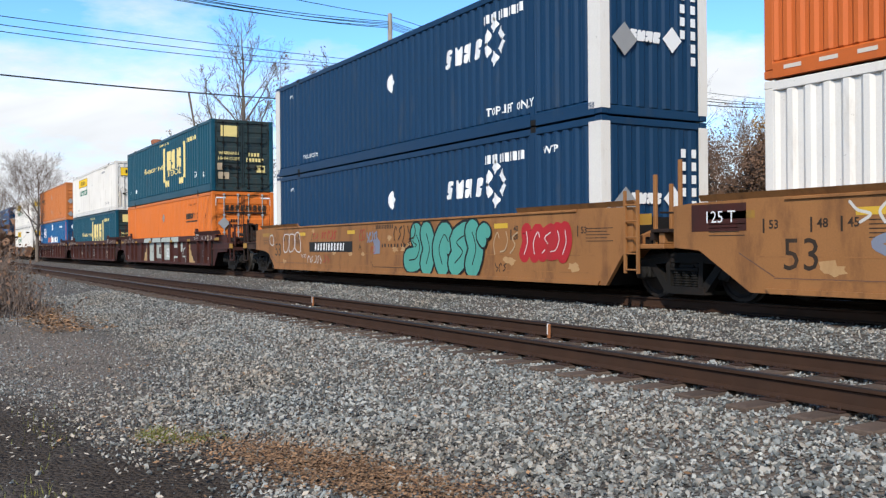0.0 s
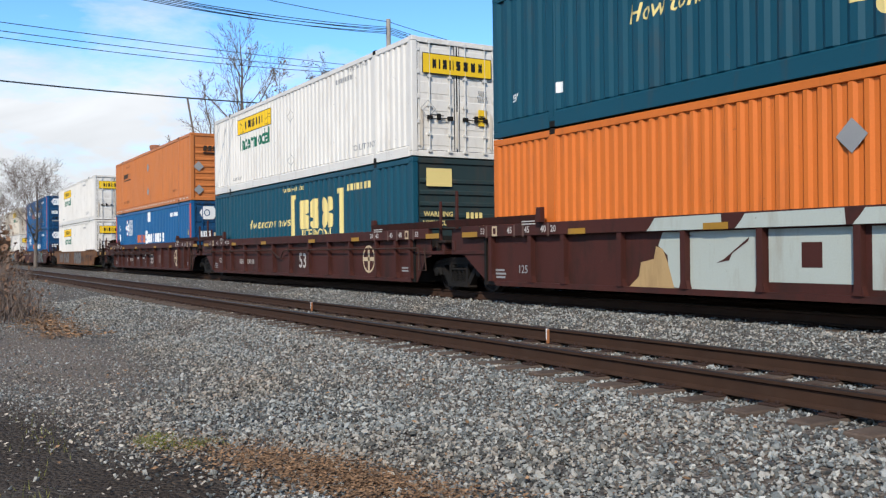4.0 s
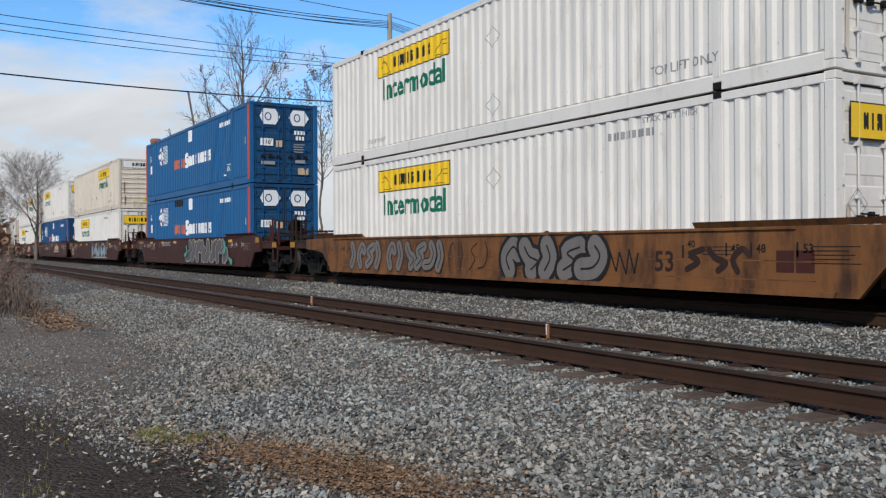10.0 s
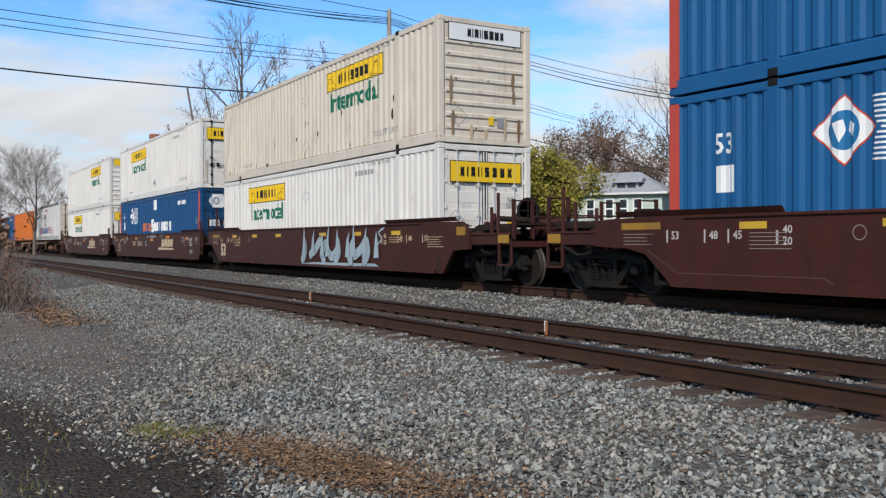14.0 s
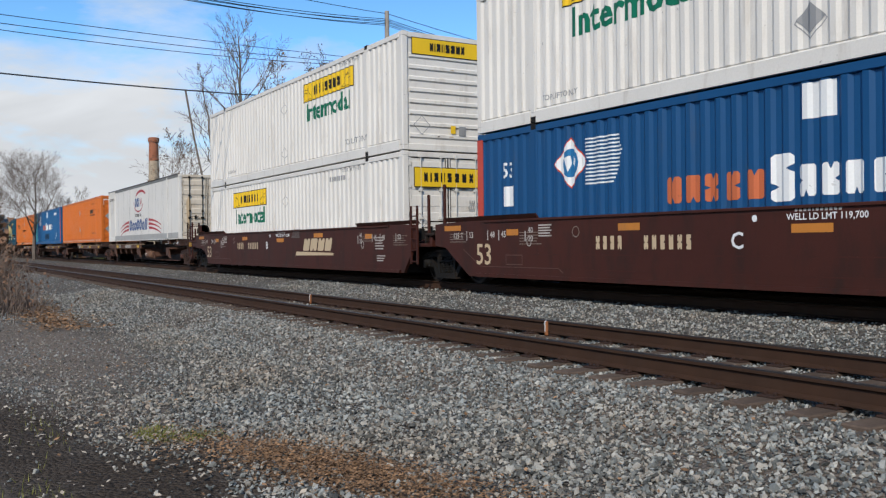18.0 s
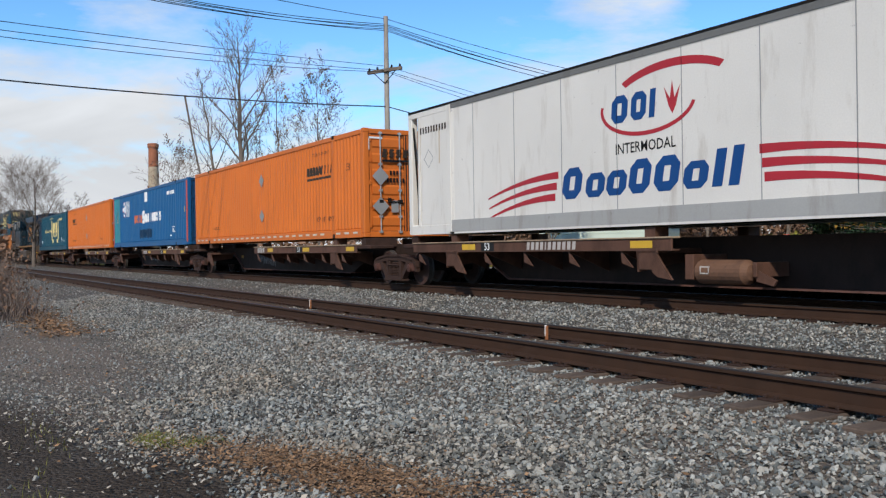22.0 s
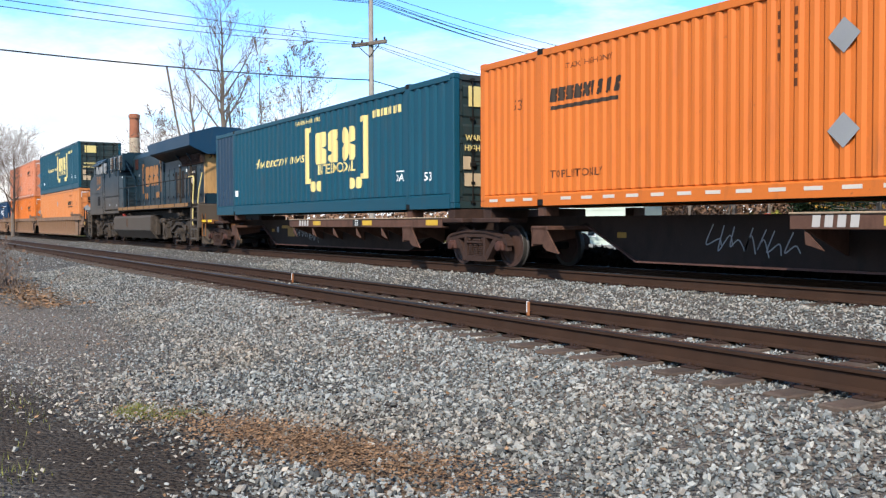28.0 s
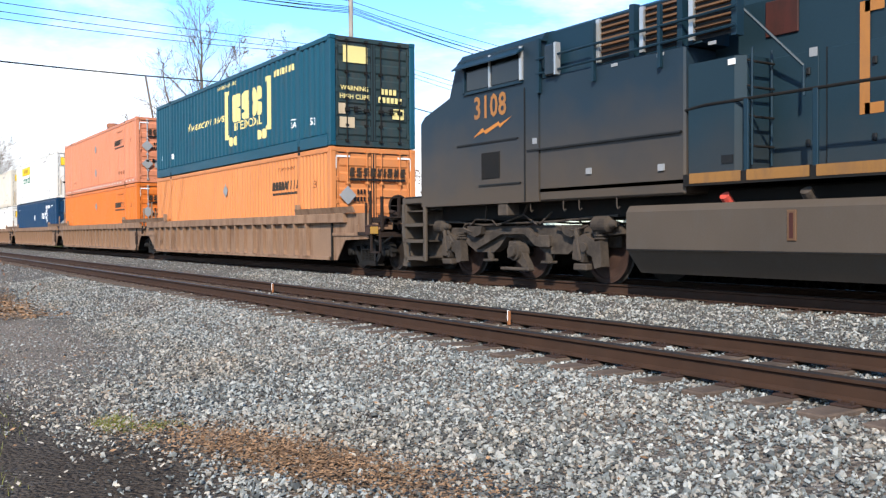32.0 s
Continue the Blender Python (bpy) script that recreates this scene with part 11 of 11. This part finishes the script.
for c, nx in (("D", 1.18), ("E", 1.04)):
    w = WELLS[c]
    wagon_marks(w, 1.42, MARK_INK, None, rib=True)
    sticker("length_number", lettering("53", 0.62, 0.02), MARK_INK, w, nx, 0.63, -WY + RIB_IN, "s", None, 0.004)
    sticker("serial_mark", blocks([0.6] * 4 + [0.3] + [0.6] * 6, 0.17, 0.3, seed=23, ink=0.74), MARK_INK, w, -4.1, 0.6, -WY + RIB_IN, "s", None, 0.004)
    if c == "E":
        sticker("faint_panel", flat([bar(-0.2, 0.2, -0.2, 0.2)]), WELD, w, 2.62, 0.66, -WY + RIB_IN, "s", None, 0.003, "faded pale square")
        sticker("round_stencil", ring(0.15, 0.2, 0.025, n=18), MARK_INK, w, -0.35, 0.68, -WY + RIB_IN, "s", None, 0.004)
        for cx, cw in ((-2.05, 0.2), (-1.65, 0.12), (-0.92, 0.12), (-0.68, 0.1)):
            sticker("notice", flat([bar(-cw, cw, -0.045, 0.045)]), MARK_INK, w, cx, 0.70, -WY + RIB_IN, "s", None, 0.004)
    if c == "D":
        sticker("capacity_mark", lettering("125T", 0.24, 0.01), MARK_INK, w, -7.15, 0.62, -WY + RIB_IN, "s", None, 0.004)
    sticker("round_emblem", ring(0.36, 0.36, 0.05, n=24), BEIGE_INK, w, 5.77, 0.71, -WY + RIB_IN, "s", None, 0.004)
    sticker("round_emblem", flat([bar(-0.05, 0.05, -0.3, 0.3), bar(-0.3, 0.3, -0.05, 0.05)]), BEIGE_INK, w, 5.77, 0.71, -WY + RIB_IN, "s", None, 0.004)
w = WELLS["F"]
wagon_marks(w, 1.14, BLACK, None, plates=False)
on_wagon(w, "length_number", lettering("53", 0.45, 0.02), SPRAY_DARK, 5.15, 0.62, "faded black number")
spray(w, 5.55, 6.9, 0.45, 0.90, (2, 3, 1), 0.10, ((0.0, SPRAY_DARK),))
for px, pz in ((7.42, 0.74), (7.74, 0.74), (7.42, 0.58), (7.74, 0.58)):
    on_wagon(w, "stencil_square", flat([bar(-0.145, 0.145, -0.07, 0.07)]), OXIDE, px, pz)
spray(w, -6.6, -4.6, 0.28, 1.06, (4, 1, 2, 4), 0.26, ((0.05, BLACK), (0.0, SPRAY_SILVER), (-0.23, SPRAY_DARK)))
spray(w, -4.4, -1.5, 0.28, 1.06, (1, 4, 3, 2, 0, 4), 0.25, ((0.05, BLACK), (0.0, SPRAY_SILVER), (-0.22, SPRAY_DARK)))
spray(w, -1.5, 0.2, 0.34, 1.02, (1, 4, 2, 0), 0.03, ((0.0, SPRAY_DARK),))
spray(w, 0.7, 3.75, 0.22, 1.10, (1, 3, 4, 2, 0), 0.40, ((0.16, BLACK), (0.0, SPRAY_SILVER), (-0.36, BLACK)))
scrawl(w, 3.9, 4.6, 0.4, 0.8, BLACK, 14, 6)
w = WELLS["G"]
wagon_marks(w, 1.30, MARK_INK, None)
on_wagon(w, "serial_mark", blocks([0.6] * 3 + [0.3] + [0.6] * 5, 0.2, 0.3, seed=24, ink=0.74), MARK_INK, -3.4, 1.06)
spray(w, 0.25, 6.0, 0.24, 1.24, (0, 4, 1, 3, 4, 2, 1, 3), 0.40, ((0.20, BLACK), (0.07, SPRAY_PALE), (0.0, SPRAY_GREY)), 0.30)
spray(w, 5.45, 6.05, 0.60, 1.18, (4,), 0.22, ((0.10, BLACK), (0.0, SPRAY_TEAL)), 0.1, COMMAS, 0.04)
spray(w, 6.2, 6.65, 0.24, 0.56, (3,), 0.14, ((0.08, BLACK), (0.0, SPRAY_TEAL)), 0.1, COMMAS, 0.04)
spray(w, 0.0, 0.45, 0.45, 1.0, (0,), 0.14, ((0.08, BLACK), (0.0, SPRAY_TEAL)), 0.2, COMMAS, 0.04)
w = WELLS["H"]
wagon_marks(w, 1.30, BEIGE_INK, -7.65, 0.6)
spray(w, 0.3, 5.2, 0.28, 1.02, (0, 1, 2, 3, 0, 2, 1, 0), 0.26, ((0.06, SPRAY_DARK), (0.0, SPRAY_BLUE)), 0.10, SPIKES)
for k in range(9):
    kx = 0.45 + 0.58 * k + 0.1 * (k % 3)
    on_wagon(w, "spray_spike", flat([[(kx - 0.14, 0.5), (kx + 0.16, 0.52), (kx + 0.10, 0.95), (kx + 0.02 + 0.12 * (k % 2), 1.44 - 0.12 * (k % 3)), (kx - 0.06, 0.95)]]), SPRAY_BLUE, 0, 0, "", 0.030 + 0.001 * k)
on_wagon(w, "spray_fill", flat([[(0.05, 0.27), (1.2, 0.23), (5.4, 0.29), (5.2, 0.36), (1.2, 0.33)]]), SPRAY_BLUE, 0, 0, "", 0.010)
spray(w, 5.2, 5.7, 0.78, 1.32, (2,), 0.05, ((0.0, SPRAY_BLUE),), 0.1)
for c, k in (("I", 0.0), ("J", -0.14)):
    w = WELLS[c]
    wagon_marks(w, 1.37, MARK_INK, None, plates=False, right=(8.15, 7.3, 6.85, 6.0), left=(8.1, 7.3, 6.9, 6.0))
    on_wagon(w, "length_number", lettering("53", 0.60, 0.012), BEIGE_INK, -7.62 + k, 0.64)
    for x, z, q in ((-3.28, 1.14, 0.26), (0.21, 1.05, 0.32), (3.3, 1.17, 0.33), (-6.6, 1.10, 0.2), (6.6, 1.10, 0.2)):
        on_wagon(w, "reflector", flat([bar(-q, q, -0.06, 0.06)]), ORANGE_INK, x + k, z, "faded orange reflector")
    on_wagon(w, "reflector", flat([bar(-0.34, 0.34, -0.055, 0.055)]), ORANGE_INK, -8.85, 1.22, "faded orange reflector")
    on_wagon(w, "capacity_mark", lettering("125 T", 0.17, 0.012), MARK_INK, -8.62, 1.05)
    on_wagon(w, "emblem", blocks([1.28, 1.40, 1.25, 1.25], 0.36, 0.18, 0.36, seed=11), BEIGE_INK, 3.22 + k, 0.90, "beige block emblem")
    on_wagon(w, "emblem_underline", flat([[(-1.52, -0.055), (1.30, -0.035), (1.34, 0.035), (-1.46, 0.065)]]), BEIGE_INK, 3.05 + k, 0.63)
    on_wagon(w, "serial_mark", blocks([0.56] * 4, 0.23, 0.24, seed=21, ink=0.74), BEIGE_INK, -3.78 + k, 0.88)
    on_wagon(w, "serial_mark", blocks([0.56] * 6, 0.23, 0.24, seed=22, ink=0.74), BEIGE_INK, -2.42 + k, 0.88)
    on_wagon(w, "unit_letter", lettering("C" if c == "I" else "B", 0.34, 0.015), WHITE_INK, -1.03 + k, 0.88)
    on_wagon(w, "load_limit", lettering("WELL LD LMT 119,700" if c == "I" else "WELL LD LMT 119,800", 0.125, 0.012), WHITE_INK, 0.42 + k, 1.20)
    on_wagon(w, "serial_mark", blocks([0.5] * 4 + [0.3] + [0.5] * 6, 0.085, 0.3, notch=False), MARK_INK, 0.30 + k, 1.315)
    on_wagon(w, "round_spot", disc(0.045, 0.05), WHITE_INK, -0.72 + k, 1.20)
    on_wagon(w, "faint_panel", flat([bar(-0.28, 0.28, -0.10, 0.10)]), WELD, -6.55 + k, 0.56)
    on_wagon(w, "faint_panel", flat([bar(-0.265, 0.265, -0.085, 0.085)]), MAROON, -6.55 + k, 0.56, "", 0.002)
    for i in range(5):
        on_wagon(w, "notice_line", flat([bar(-0.26, 0.24 - 0.05 * (i % 3), -0.014, 0.014)]), MARK_INK, 7.25 + k, 1.06 - 0.07 * i)
        on_wagon(w, "notice_line", flat([bar(-0.2, 0.2 - 0.04 * (i % 2), -0.012, 0.012)]), MARK_INK, -5.55 + k, 1.22 - 0.05 * i)
    for i in range(3):
        on_wagon(w, "notice_line", flat([bar(-0.22, 0.24 - 0.05 * i, -0.012, 0.012)]), MARK_INK, 7.3 + k, 0.60 - 0.06 * i)
    on_wagon(w, "round_stencil", ring(0.08, 0.10, 0.018, n=16), MARK_INK, -6.05 + k, 0.92)
    on_wagon(w, "round_stencil", ring(0.08, 0.10, 0.018, n=16), MARK_INK, 6.25 + k, 0.88)
    on_wagon(w, "sprayed_tag", flat([bar(-0.36 + 0.012 * i, 0.30 - 0.01 * i, -0.12 + 0.035 * i, -0.105 + 0.035 * i, 0.4) for i in range(8)]), SPRAY_SILVER, 2.25 + k if c == "I" else 1.45, 1.24, "thin grey sprayed scrawl")

# ---- how the train goes by ----
RUN = ((0, -98.158), (2, -80.052), (4, -61.729), (6, -43.513), (8, -25.411), (10, -7.309), (12, 10.914), (14, 29.316), (16, 47.894), (18, 66.596), (20, 85.361), (22, 104.16), (24, 123.015), (26, 141.999), (28, 161.183), (30, 180.526), (32, 199.693))


def motions():
    for ob, m in MOVING:
        walk(ob, [(t, Matrix.Translation((s, 0, 0)) @ m) for t, s in RUN])


motions()
